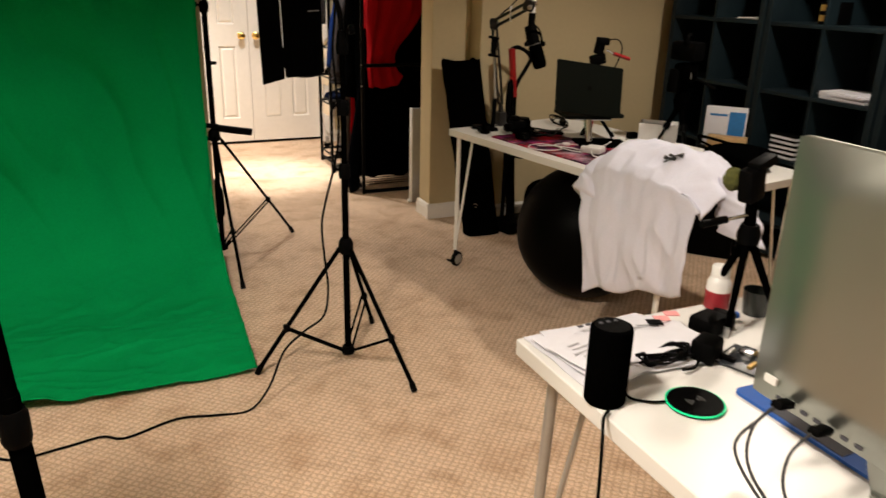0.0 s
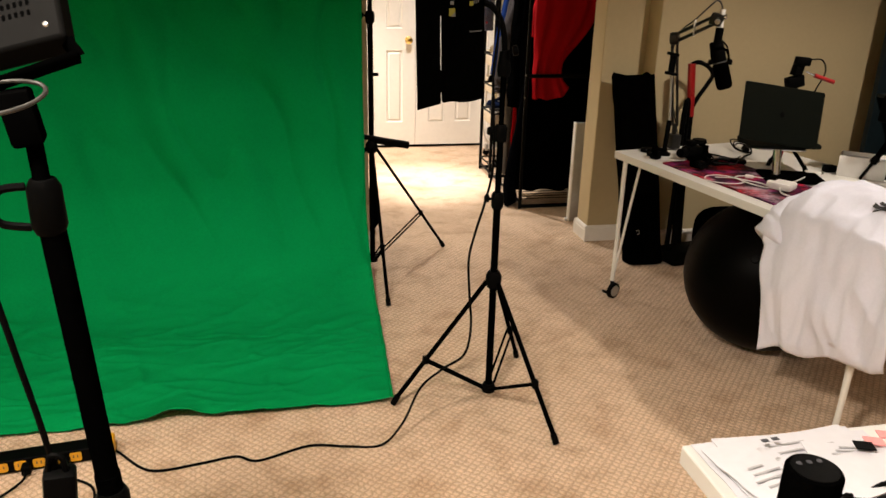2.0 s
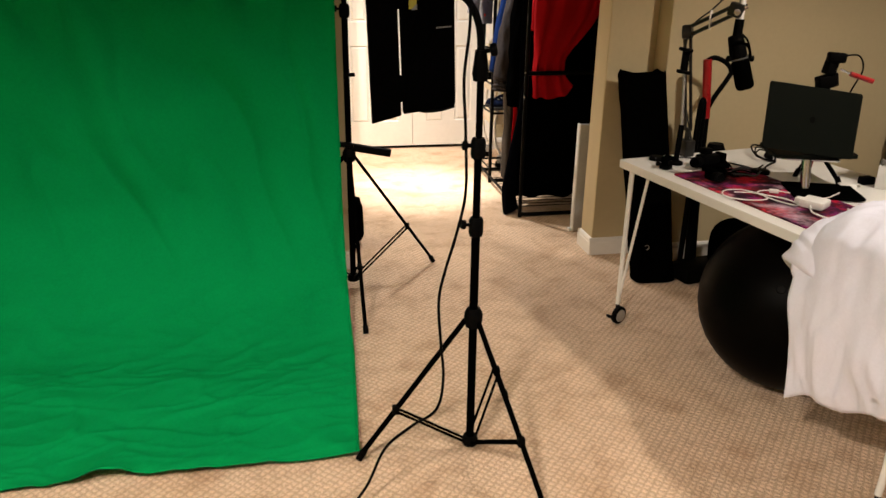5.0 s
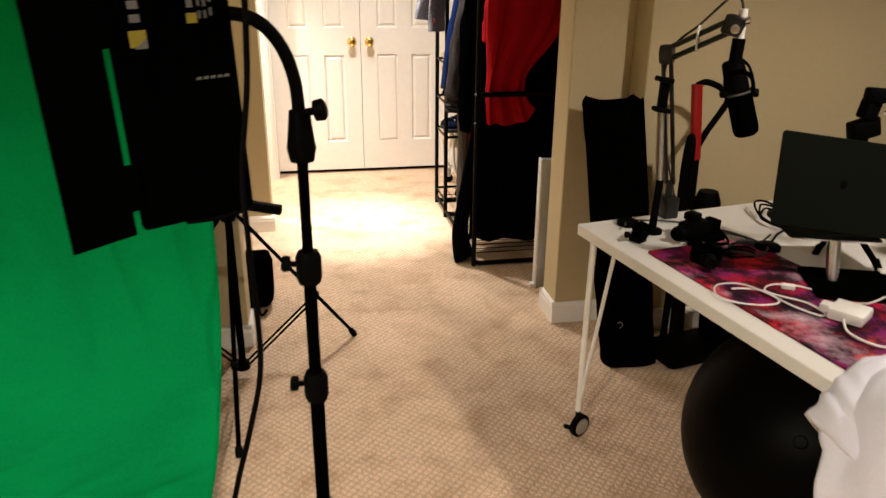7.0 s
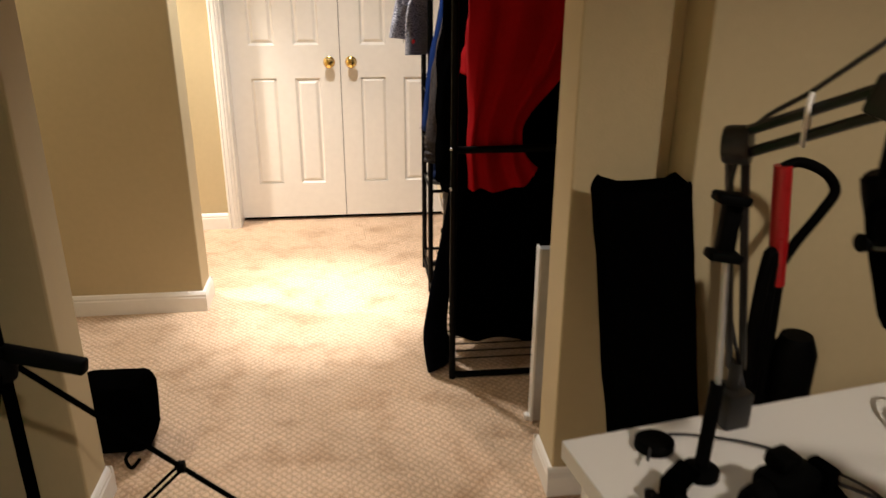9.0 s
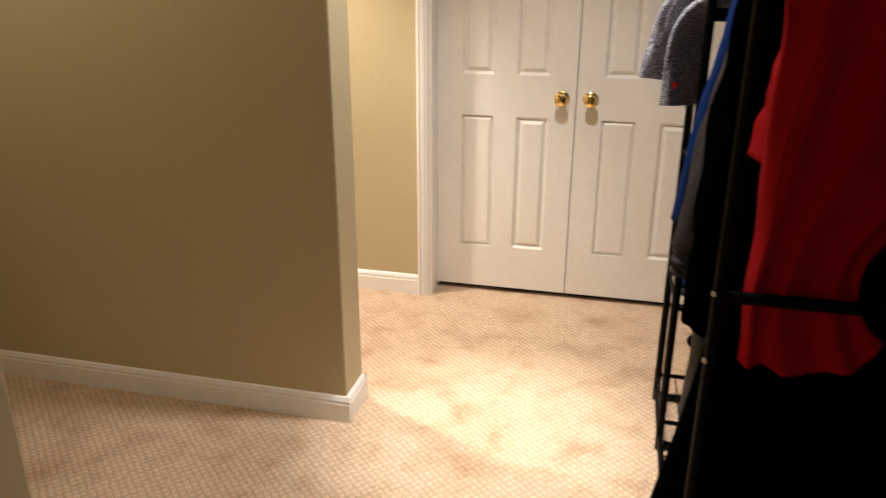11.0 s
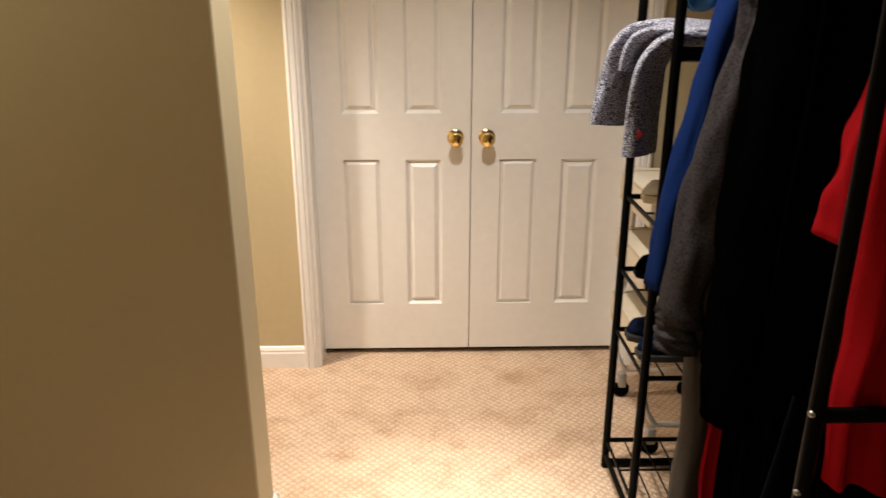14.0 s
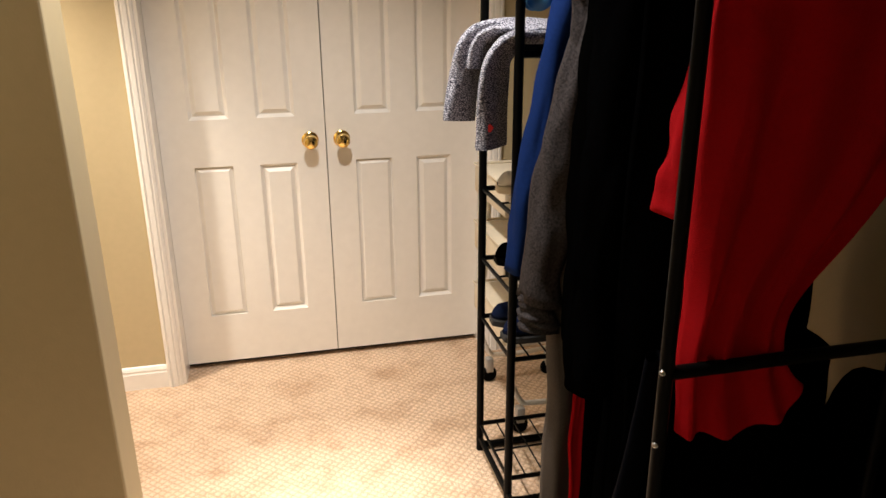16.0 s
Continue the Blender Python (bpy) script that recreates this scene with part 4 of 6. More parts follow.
MA, MB = Vector((1.822, 3.30, 1.240)), Vector((1.876, 3.262, 1.042))
AX = (MB - MA).normalized()
ML = (MB - MA).length
part("connector", bar(P2 + Vector((0.028, 0, 0.03)), P2 + Vector((0.028, 0, -0.05)), 0.012, 12), WHITE_PLASTIC, mic, "white plug")
part("swivel", bar(P2 + Vector((0.026, -0.002, -0.045)), P2 + Vector((0.022, -0.004, -0.115)), 0.017, 14), BLACK_PLASTIC, mic)
part("body", lathe(B(), [(0, 0), (0.022, 0), (0.028, 0.006), (0.030, 0.03), (0.030, ML * 0.45), (0.0285, ML * 0.47), (0, ML * 0.47)], 24, MA, AX), BLACK_PLASTIC, mic)
part("brand_band", lathe(B(), [(0.0305, ML * 0.425), (0.0310, ML * 0.43), (0.0310, ML * 0.445), (0.0305, ML * 0.45)], 24, MA, AX), DIM_INK, mic, "grey band")
part("windscreen", lathe(B(), [(0, ML * 0.47), (0.031, ML * 0.47), (0.033, ML * 0.50), (0.034, ML * 0.9), (0.031, ML * 0.97), (0.022, ML), (0, ML)], 24, MA, AX), BLACK_CLOTH, mic, "black foam windscreen")
part("yoke", tube(B(), curve([MA.lerp(MB, 0.42) + Vector((-0.040, -0.01, 0)), MA.lerp(MB, 0.2) + Vector((-0.038, -0.02, 0.0)), MA.lerp(MB, 0.12) + Vector((0, -0.034, 0.0)), MA.lerp(MB, 0.22) + Vector((0.040, -0.012, 0.0)), MA.lerp(MB, 0.42) + Vector((0.046, 0.0, 0))], 5), 0.0055, 8), BLACK, mic)
for sg in (-1, 1):
    part("yoke_knob", lathe(B(), [(0, 0), (0.011, 0), (0.012, 0.012), (0, 0.014)], 12, MA.lerp(MB, 0.43) + Vector((0.040 * sg, -0.004, 0)), (sg, -0.1, 0)), BLACK_PLASTIC, mic)
part("pigtail", tube(B(), curve([P2 + Vector((0.030, 0, -0.09)), P2 + Vector((0.07, 0.0, -0.12)), P2 + Vector((0.088, 0, -0.17)), P2 + Vector((0.06, 0, -0.20)), MA + Vector((0.025, 0, -0.03))], 5), 0.004, 8), BLACK_PLASTIC, mic)

# slim phone stand beside the arm
ph = placed("phone_stand", (1.70, 3.40, TZ), "black telescopic phone stand on a small weighted foot", "phone stand")
part("foot", lathe(B(), [(0, 0.0), (0.030, 0.0), (0.030, 0.010), (0.012, 0.018), (0, 0.018)], 18, (1.70, 3.40, TZ + 0.001)), BLACK_PLASTIC, ph)
part("lower_pole", bar((1.70, 3.40, TZ + 0.015), (1.712, 3.41, 0.88), 0.0115, 12), BLACK_PLASTIC, ph)
part("upper_pole", bar((1.712, 3.41, 0.88), (1.700, 3.42, 1.09), 0.0055, 10), GREY_STEEL, ph)
part("holder", box(B(), (1.697, 3.42, 1.135), (0.026, 0.02, 0.09), (0, 2, 0), 0.004), BLACK_PLASTIC, ph)
for z in (1.09, 1.175):
    part("jaw", box(B(), (1.690, 3.41, z), (0.05, 0.03, 0.014), (0, 10, 0), 0.004), BLACK_PLASTIC, ph)

# camera gear in black, cables, pucks
def lens(parent, at, axis, r, n):
    part("lens_barrel", lathe(B(), [(0, 0), (r, 0), (r, n * 0.4), (r * 1.12, n * 0.45), (r * 1.12, n * 0.8), (r, n * 0.85), (r, n), (r * 0.8, n), (r * 0.7, n * 0.8), (0, n * 0.78)], 20, at, axis), BLACK_PLASTIC, parent)


def gear(name, at, pieces, label, category):
    g = thing(name, at, label, category)
    for nm, c, s, rot, mat in pieces:
        part(nm, box(B(), c, s, rot, min(s) * 0.22), mat, g)
    return g


vc = gear("video_camera", (1.80, 3.33, TZ), [("body", (0, 0, 0.042), (0.12, 0.075, 0.075), (0, 0, 18), BLACK_PLASTIC), ("viewfinder", (-0.01, 0.01, 0.095), (0.05, 0.05, 0.034), (0, 0, 18), BLACK_PLASTIC), ("strap", (0.02, -0.055, 0.018), (0.17, 0.05, 0.03), (0, 0, 24), BLACK_CLOTH), ("grip", (0.07, 0.0, 0.05), (0.03, 0.06, 0.07), (0, 0, 18), BLACK_CLOTH)], "black compact video camera with strap on the table", "camera")
lens(vc, (-0.05, -0.02, 0.045), (-0.8, -0.5, 0), 0.027, 0.06)
part("wrist_strap", tube(B(), curve([(0.06, 0.02, 0.06), (0.10, -0.02, 0.03), (0.09, -0.09, 0.012), (0.02, -0.10, 0.014), (-0.04, -0.085, 0.012)], 6), 0.008, 8, flat=0.35), BLACK_CLOTH, vc)
hd = gear("tripod_head", (1.625, 3.335, TZ), [("base", (0, 0, 0.012), (0.05, 0.05, 0.022), (0, 0, 30), BLACK_PLASTIC), ("ball", (0.0, 0, 0.045), (0.042, 0.042, 0.05), (0, 0, 10), BLACK), ("plate", (0.03, 0.03, 0.05), (0.06, 0.05, 0.02), (15, 0, 40), BLACK)], "black metal tripod head lying on the table", "tripod head")
for kx, ky, kz, ax in ((0.0, -0.024, 0.045, (0.2, -1, 0)), (-0.026, 0, 0.03, (-1, 0, 0.1))):
    part("lock_knob", lathe(B(), [(0, 0), (0.006, 0), (0.006, 0.010), (0.013, 0.012), (0.014, 0.024), (0, 0.026)], 14, (kx, ky, kz), ax), BLACK_PLASTIC, hd)
ac = gear("pocket_camera", (1.725, 3.14, TZ + 0.005), [("body", (0, 0, 0.035), (0.085, 0.06, 0.065), (0, 0, 20), BLACK_CLOTH), ("lens", (-0.01, -0.045, 0.03), (0.045, 0.04, 0.045), (0, 0, 20), BLACK_PLASTIC), ("hood", (0.05, 0.02, 0.03), (0.04, 0.05, 0.05), (0, 0, 40), BLACK_PLASTIC)], "small black action camera on the desk mat", "camera")
for g_ in (vc, hd, ac):
    g_.scale = (0.78, 0.78, 0.72)
lens(ac, (-0.01, -0.06, 0.03), (-0.3, -0.9, 0.2), 0.02, 0.03)
for x, y, r, lab in ((1.655, 3.477, 0.033, "flat round black puck on the white table"), (1.965, 3.214, 0.036, "flat round black puck on the desk mat")):
    pk = thing("round_puck", (x, y, TZ + 0.005), lab, "puck", "round pucks")
    part("disc", lathe(B(), [(0, -0.004), (r, -0.004), (r, 0.008), (r * 0.85, 0.012), (0, 0.012)], 22), BLACK_PLASTIC, pk)


def loose_cable(name, pts, r, mat, label, z=TZ):
    c = placed(name, (pts[0][0], pts[0][1], z), label, "cable")
    part("cord", tube(B(), curve([(p[0], p[1], z + (p[2] if len(p) > 2 else r + 0.002)) for p in pts], 7), r, 8), mat, c)
    return c


def coil(cx, cy, rx, ry, turns, z, seed, rise=0.012):
    rnd = random.Random(seed)
    out = []
    for k in range(int(turns * 8)):
        a = k * math.tau / 8
        out.append((cx + rx * math.cos(a) * rnd.uniform(0.7, 1.1), cy + ry * math.sin(a) * rnd.uniform(0.7, 1.1), z + rise * rnd.random()))
    return out


def lying_loop(cx, cy, dx, dy, w, z0, z1, turns, seed):
    """Long flat loops along (dx, dy), rising from z0 at the near end to z1 at the far end."""
    rnd = random.Random(seed)
    out = []
    for k in range(int(turns * 8)):
        a = k * math.tau / 8
        f, s = 0.5 - 0.5 * math.cos(a), w * math.sin(a) * rnd.uniform(0.8, 1.3)
        f *= 0.82 + 0.18 * math.sin(k // 8 * 2.1)
        q = math.hypot(dx, dy)
        out.append((cx + dx * f - dy / q * s, cy + dy * f + dx / q * s, z0 + (z1 - z0) * f + 0.006 * rnd.random()))
    return out


loose_cable("coiled_cable", lying_loop(2.10, 3.35, 0.045, 0.20, 0.032, 0.008, 0.035, 3, 3) + [(2.11, 3.34, 0.010), (2.06, 3.31, 0.007), (2.02, 3.27, 0.006), (1.98, 3.23, 0.010)], 0.0034, BLACK_PLASTIC, "loosely coiled black cable on the white table")
part("cord_tie", bar((2.112, 3.38, TZ + 0.016), (2.124, 3.42, TZ + 0.020), 0.014, 10), BLACK_PLASTIC, bpy.data.objects["coiled_cable"])
loose_cable("thin_lead", [(1.62, 3.42, 0.02), (1.68, 3.50, 0.006), (1.80, 3.47, 0.006), (1.88, 3.41, 0.006), (1.94, 3.33, 0.006), (1.945, 3.24, 0.008)], 0.0025, CORD_GREY, "thin dark lead across the white table")
loose_cable("adapter_cable", [(2.03, 3.30, 0.01), (1.98, 3.26, 0.006), (1.955, 3.22, 0.012)], 0.003, BLACK_PLASTIC, "short black cable to a puck")
loose_cable("grey_cable", [(1.86, 3.36, 0.02), (1.95, 3.28, 0.01)] + coil(1.90, 3.20, 0.07, 0.05, 1.6, 0.008, 8) + [(1.82, 3.20, 0.008), (1.78, 3.26, 0.02)], 0.0035, CORD_GREY, "dark grey audio cable looped on the desk mat")
loose_cable("black_lead", coil(1.85, 3.17, 0.05, 0.035, 1.8, 0.008, 5), 0.003, BLACK_PLASTIC, "thin black lead looped on the desk mat")
loose_cable("white_cable", [(1.70, 2.955, 0.012), (1.735, 2.955, 0.010), (1.775, 2.925, 0.012), (1.775, 2.87, 0.010), (1.725, 2.865, 0.008), (1.668, 2.895, 0.008), (1.652, 2.945, 0.008), (1.685, 2.99, 0.009), (1.735, 2.975, 0.014), (1.765, 2.915, 0.016), (1.795, 2.84, 0.010), (1.825, 2.79, 0.009), (1.845, 2.80, 0.009), (1.835, 2.855, 0.011), (1.79, 2.895, 0.014), (1.775, 2.93, 0.014), (1.815, 2.965, 0.010), (1.87, 2.955, 0.009), (1.92, 2.90, 0.009), (1.93, 2.84, 0.012), (1.945, 2.79, 0.03), (1.98, 2.78, 0.05)], 0.0023, WHITE_PLASTIC, "white charging cable looped on the desk mat")
chg = thing("laptop_charger", (1.885, 2.77, TZ + 0.006), "white square laptop charger on the desk mat", "charger", rz=35)
part("case", box(B(), (0, 0, 0.015), (0.078, 0.078, 0.028), None, 0.007), WHITE_PLASTIC, chg)
part("plug", box(B(), (0.0, 0.05, 0.014), (0.03, 0.026, 0.02), None, 0.004), WHITE_PLASTIC, chg)
part("cord", tube(B(), curve([(-0.04, 0, 0.012), (-0.09, -0.03, 0.006), (-0.10, -0.10, 0.004), (-0.02, -0.13, 0.004), (0.05, -0.09, 0.004)], 6), 0.003, 8), WHITE_PLASTIC, chg)
usb = thing("cable_connector", (1.845, 2.94, TZ + 0.006), "white cable connector block on the desk mat", "connector", rz=-30)
part("shell", box(B(), (0, 0, 0.008), (0.032, 0.018, 0.013), None, 0.003), WHITE_PLASTIC, usb)

# laptop on a chrome column stand, lid turned towards the room
lap = placed("laptop", (1.98, 2.93, TZ), "dark grey aluminium laptop raised on a chrome stand", "laptop")
L0, L1 = Vector((1.812, 3.005, 0.880)), Vector((2.140, 2.95, 0.835))
LU = (L1 - L0).normalized()
LM = Matrix.Translation((L0 + L1) / 2) @ Matrix(((LU.x, -LU.y, 0, 0), (LU.y, LU.x, 0, 0), (LU.z, 0, 1, 0), (0, 0, 0, 1))) @ Matrix.Rotation(radians(90 - 4), 4, "X")
lid = part("lid", slab(B(), rounded(0.338, 0.232, 0.010), -0.003, 0.003, LM @ Matrix.Translation((0, 0.116, 0))), DARK_ALU, lap, "dark grey closed-back lid", bevel=0.0012)
part("lid_mark", slab(B(), rounded(0.018, 0.022, 0.008), 0.003, 0.0036, LM @ Matrix.Translation((0.0, 0.12, 0))), BLACK_PLASTIC, lid, "small dark emblem")
part("base", slab(B(), rounded(0.30, 0.16, 0.010), 0, 0.014, Matrix.Translation((L0 + L1) / 2 + Vector((0.065, 0.085, -0.018))) @ Matrix.Rotation(math.atan2(LU.y, LU.x), 4, "Z") @ Matrix.Rotation(radians(4), 4, "X")), DARK_ALU, lap, bevel=0.0012)
stand = placed("laptop_stand", (1.985, 2.98, TZ), "chrome column stand on a dark base plate", "laptop stand")
part("column", bar((1.985, 2.965, TZ + 0.012), (1.985, 2.985, 0.832), 0.017, 18), CHROME, stand)
part("tray", slab(B(), rounded(0.20, 0.12, 0.02), 0.829, 0.834, Matrix.Translation((2.02, 3.03, 0)) @ Matrix.Rotation(radians(-20), 4, "Z")), CHROME, stand)
part("base_plate", slab(B(), rounded(0.24, 0.20, 0.02), TZ + 0.006, TZ + 0.013, Matrix.Translation((2.03, 2.93, 0)) @ Matrix.Rotation(radians(-20), 4, "Z")), BLACK, stand, bevel=0.002)

# webcam on a small tripod with red handle
wc = placed("webcam_tripod", (2.10, 3.10, TZ), "small black tripod with red handle and a webcam", "tripod")
for dx, dy in ((-0.07, -0.06), (0.09, -0.05), (0.0, 0.09)):
    lg = part("leg", bar((2.08, 3.07, 0.86), (2.08 + dx, 3.07 + dy, TZ + 0.005), 0.008, 10), RED_PLASTIC if dx < 0 else BLACK_PLASTIC, wc)
    part("foot", bar((2.08 + dx * 0.85, 3.07 + dy * 0.85, TZ + 0.03), (2.08 + dx, 3.07 + dy, TZ), 0.010, 10), BLACK_PLASTIC, lg)
part("column", bar((2.08, 3.07, 0.85), (2.06, 3.05, 1.12), 0.012, 12), BLACK_PLASTIC, wc)
part("bracket", box(B(), (2.055, 3.05, 1.10), (0.075, 0.035, 0.05), (0, -15, 0), 0.006), BLACK_PLASTIC, wc)
part("head", box(B(), (2.055, 3.045, 1.150), (0.04, 0.035, 0.05), (0, 12, 0), 0.006), BLACK_PLASTIC, wc)
part("camera", box(B(), (2.065, 3.035, 1.185), (0.062, 0.035, 0.034), (0, 4, -15), 0.007), BLACK_PLASTIC, wc, "black webcam")
part("pan_handle", bar((2.085, 3.03, 1.145), (2.125, 3.02, 1.128), 0.004, 8), CHROME, wc)
part("handle_grip", bar((2.12, 3.02, 1.130), (2.20, 3.0, 1.105), 0.009, 10), RED_PLASTIC, wc, "red handle grip")
part("lead", tube(B(), curve([(2.095, 3.035, 1.19), (2.15, 3.03, 1.19), (2.175, 3.03, 1.14), (2.15, 3.04, 1.06), (2.13, 3.05, 0.95)], 6), 0.003, 8), BLACK_PLASTIC, wc)

# white storage box, black tripod legs and bits at the far side
wb = thing("storage_box", (2.376, 2.944, TZ), "small open white plastic tray box on the table", "box", rz=-43)
part("floor_panel", box(B(), (0, 0, 0.003), (0.176, 0.116, 0.005), None, 0.001), WHITE_PLASTIC, wb)
for sx, sy, w, d in ((0, -1, 0.18, 0.004), (0, 1, 0.18, 0.004), (-1, 0, 0.004, 0.112), (1, 0, 0.004, 0.112)):
    part("side_panel", box(B(), (sx * 0.088, sy * 0.058, 0.044), (w, d, 0.086), None, 0.001), WHITE_PLASTIC, wb)
part("paper_filling", box(B(), (0.005, 0.004, 0.040), (0.150, 0.095, 0.066), (0, 0, 3), 0.004), PAPER, wb, "folded white paper inside")
sb = thing("small_speaker", (2.28, 3.02, TZ), "small black block on the white table", "adapter")
part("case", box(B(), (0, 0, 0.015), (0.05, 0.035, 0.03), None, 0.005), BLACK_PLASTIC, sb)
ub = thing("usb_stick", (2.17, 2.98, TZ), "small white usb adapter on the white table", "adapter", rz=-20)
part("case", box(B(), (0, 0, 0.009), (0.06, 0.03, 0.018), None, 0.004), WHITE_PLASTIC, ub)
part("plug", box(B(), (0.036, 0, 0.009), (0.014, 0.014, 0.007), None, 0.001), CHROME, ub)

tall = placed("camera_tripod", (2.37, 2.80, TZ), "black tripod with a video camera standing on the table", "tripod")
TC = Vector((2.385, 2.815, 0.93))
for fx, fy in ((2.318, 2.880), (2.405, 2.775), (2.335, 2.715)):
    foot = Vector((fx, fy, TZ + 0.004))
    mid = foot.lerp(TC, 0.42)
    lg = part("leg", tube(B(), [mid, TC], 0.011, 10, r_end=0.015), BLACK, tall)
    part("lower_leg", bar(foot, mid, 0.0065, 10), BLACK_PLASTIC, lg)
    part("leg_lock", lathe(B(), [(0, -0.016), (0.014, -0.016), (0.016, 0), (0.013, 0.016), (0, 0.016)], 12, mid, TC - foot), BLACK_PLASTIC, lg)
part("spider", lathe(B(), [(0, -0.04), (0.032, -0.04), (0.040, 0.0), (0.030, 0.04), (0, 0.04)], 16, TC), BLACK, tall)
part("column", bar(TC, TC + Vector((0, 0, 0.14)), 0.016, 12), BLACK, tall)
part("fluid_head", box(B(), TC + Vector((0, 0, 0.13)), (0.085, 0.09, 0.085), (0, 0, 20), 0.018), BLACK, tall)
part("side_plate", box(B(), TC + Vector((-0.035, 0.025, 0.09)), (0.06, 0.05, 0.11), (0, 6, 20), 0.012), BLACK_PLASTIC, tall)
part("camera_body", box(B(), TC + Vector((0.005, 0.01, 0.225)), (0.10, 0.13, 0.085), (0, 0, 20), 0.016), BLACK_PLASTIC, tall, "black video camera")
part("top_handle", tube(B(), curve([TC + Vector((-0.03, -0.02, 0.262)), TC + Vector((-0.025, -0.015, 0.290)), TC + Vector((0.02, 0.02, 0.296)), TC + Vector((0.035, 0.03, 0.265))], 5), 0.008, 8), BLACK_PLASTIC, tall)
part("pan_handle", bar(TC + Vector((0.02, 0, 0.12)), TC + Vector((0.13, -0.06, 0.06)), 0.007, 10), BLACK_PLASTIC, tall)
part("tally_stripe", box(B(), TC + Vector((-0.012, -0.050, 0.120)), (0.006, 0.003, 0.030), (0, 0, 20), 0.001), GREY_STEEL, tall)

# white T-shirt thrown over the table's near left corner
def shirt_profile(s):
    """Cross-section over the table edge: inward distance and height for s metres of cloth from the table's middle."""
    if s < 0.30:
        a = s / 0.30
        return 0.33 - 0.24 * a, 0.765 + 0.075 * math.sin(a * math.pi * 0.62)
    if s < 0.46:
        a = (s - 0.30) / 0.16
        return 0.09 - 0.135 * a, 0.765 + 0.075 * math.sin(0.62 * math.pi) - 0.075 * a ** 1.7
    a = (s - 0.46) / 0.46
    return -0.045 - 0.03 * math.sin(a * math.pi), 0.760 - 0.430 * a


def shirt_point(u, v):
    s = v * 0.92
    inward, z = shirt_profile(s)
    wide = 0.262 + 0.02 * math.sin(v * 3) - 0.022 * v
    if 0.12 < s < 0.50:
        wide += 0.05 * math.sin((s - 0.12) / 0.38 * math.pi) ** 0.7
    c = (u - 0.5) * 2
    along = 1.305 + c * wide
    # shoulders fall away, folds run down the hanging part
    z -= 0.15 * max(0, abs(c) - 0.45) ** 1.6 * (1.5 if s < 0.46 else max(0.15, 1.5 - 6 * (s - 0.46)))
    z += 0.018 * (1 - c * c) * math.sin(min(1, s / 0.46) * math.pi)
    z += (0.075 * c - 0.005) * (v if s > 0.46 else 0)
    hang = max(0.0, (s - 0.40) / 0.52)
    fold = 0.004 * math.sin(c * 6 + 2.4 * v * c) + 0.002 * math.sin(c * 14 - 5 * v) + 0.016 * wob(c * 1.6 - v, v * 1.8, 4, 1.6) + 0.012 * (1 - abs(wob(c * 1.3 + v * 0.8, v * 2.4 - c * 0.6, 6, 2.0))) ** 5
    along += 0.045 * min(1.0, hang * 1.5)
    inward -= hang * fold + 0.012 * wob(c * 3, v * 5, 9, 1.5)
    z += (1 - hang) * 0.020 * wob(c * 3.0, v * 6, 2, 1.4)
    if s > 0.86:
        z += 0.012 * math.sin(c * 7)
    z += (1 - hang) * (0.010 * (1 - abs(wob(c * 2.6 + v, v * 7, 11, 1.6))) ** 4 + 0.006 * wob(c * 6, v * 12, 3, 1.2))
    inward -= 0.006 * hang * (1 - abs(wob(c * 3.5, v * 3.2 + c, 14, 1.7))) ** 4
    return T(inward, along, z)


shirt = placed("t_shirt", T(0.0, 1.25), "white cotton T-shirt draped over the table's corner", "t-shirt")
part("body", sheet(B(), shirt_point, 70, 70, 0.004), COTTON, shirt, sharp=False)
for nm, pts in (("sleeve", (T(0.14, 1.52, 0.80), T(0.06, 1.70, 0.62), 0.085, 0.095, 3, 0.5, (0, -0.03, 0.07), 0.12)), ("sleeve", (T(0.10, 1.08, 0.76), T(-0.05, 1.05, 0.64), 0.075, 0.070, 6, 0.6, (-0.02, 0, 0.05), 0.10))):
    part(nm, sleeve(*pts), COTTON, shirt, "short hemmed sleeve", sharp=False)
part("collar", tube(B(), curve([T(0.24 + 0.045 * math.sin(a), 1.265 + 0.085 * math.cos(a), 0.828 - 0.012 * math.cos(a) ** 2) for a in [k * math.tau / 12 for k in range(12)]], 3, True), 0.006, 8, True), COTTON, shirt, "ribbed white collar")
for k, (u0, u1) in enumerate(((0.57, 0.68), (0.555, 0.695), (0.58, 0.67))):
    part("print_bar", sheet(B(), lambda u, v: Vector(shirt_point(u0 + (u1 - u0) * u, 0.350 + 0.020 * k + 0.014 * v)) + Vector((-0.004, -0.004, 0.006)), 8, 2, 0.001), CORD_GREY, shirt, "grey printed lettering bar")
lump = placed("folded_jacket", T(0.16, 1.26), "dark folded jacket under the white T-shirt", "jacket")
part("cloth", sheet(B(), lambda u, v: T(0.17 + 0.13 * math.sin(v * math.pi) * math.cos(u * math.tau), 1.26 + 0.17 * math.sin(v * math.pi) * math.sin(u * math.tau), 0.756 - 0.034 * math.cos(v * math.pi)), 20, 10), BLACK_CLOTH, lump)

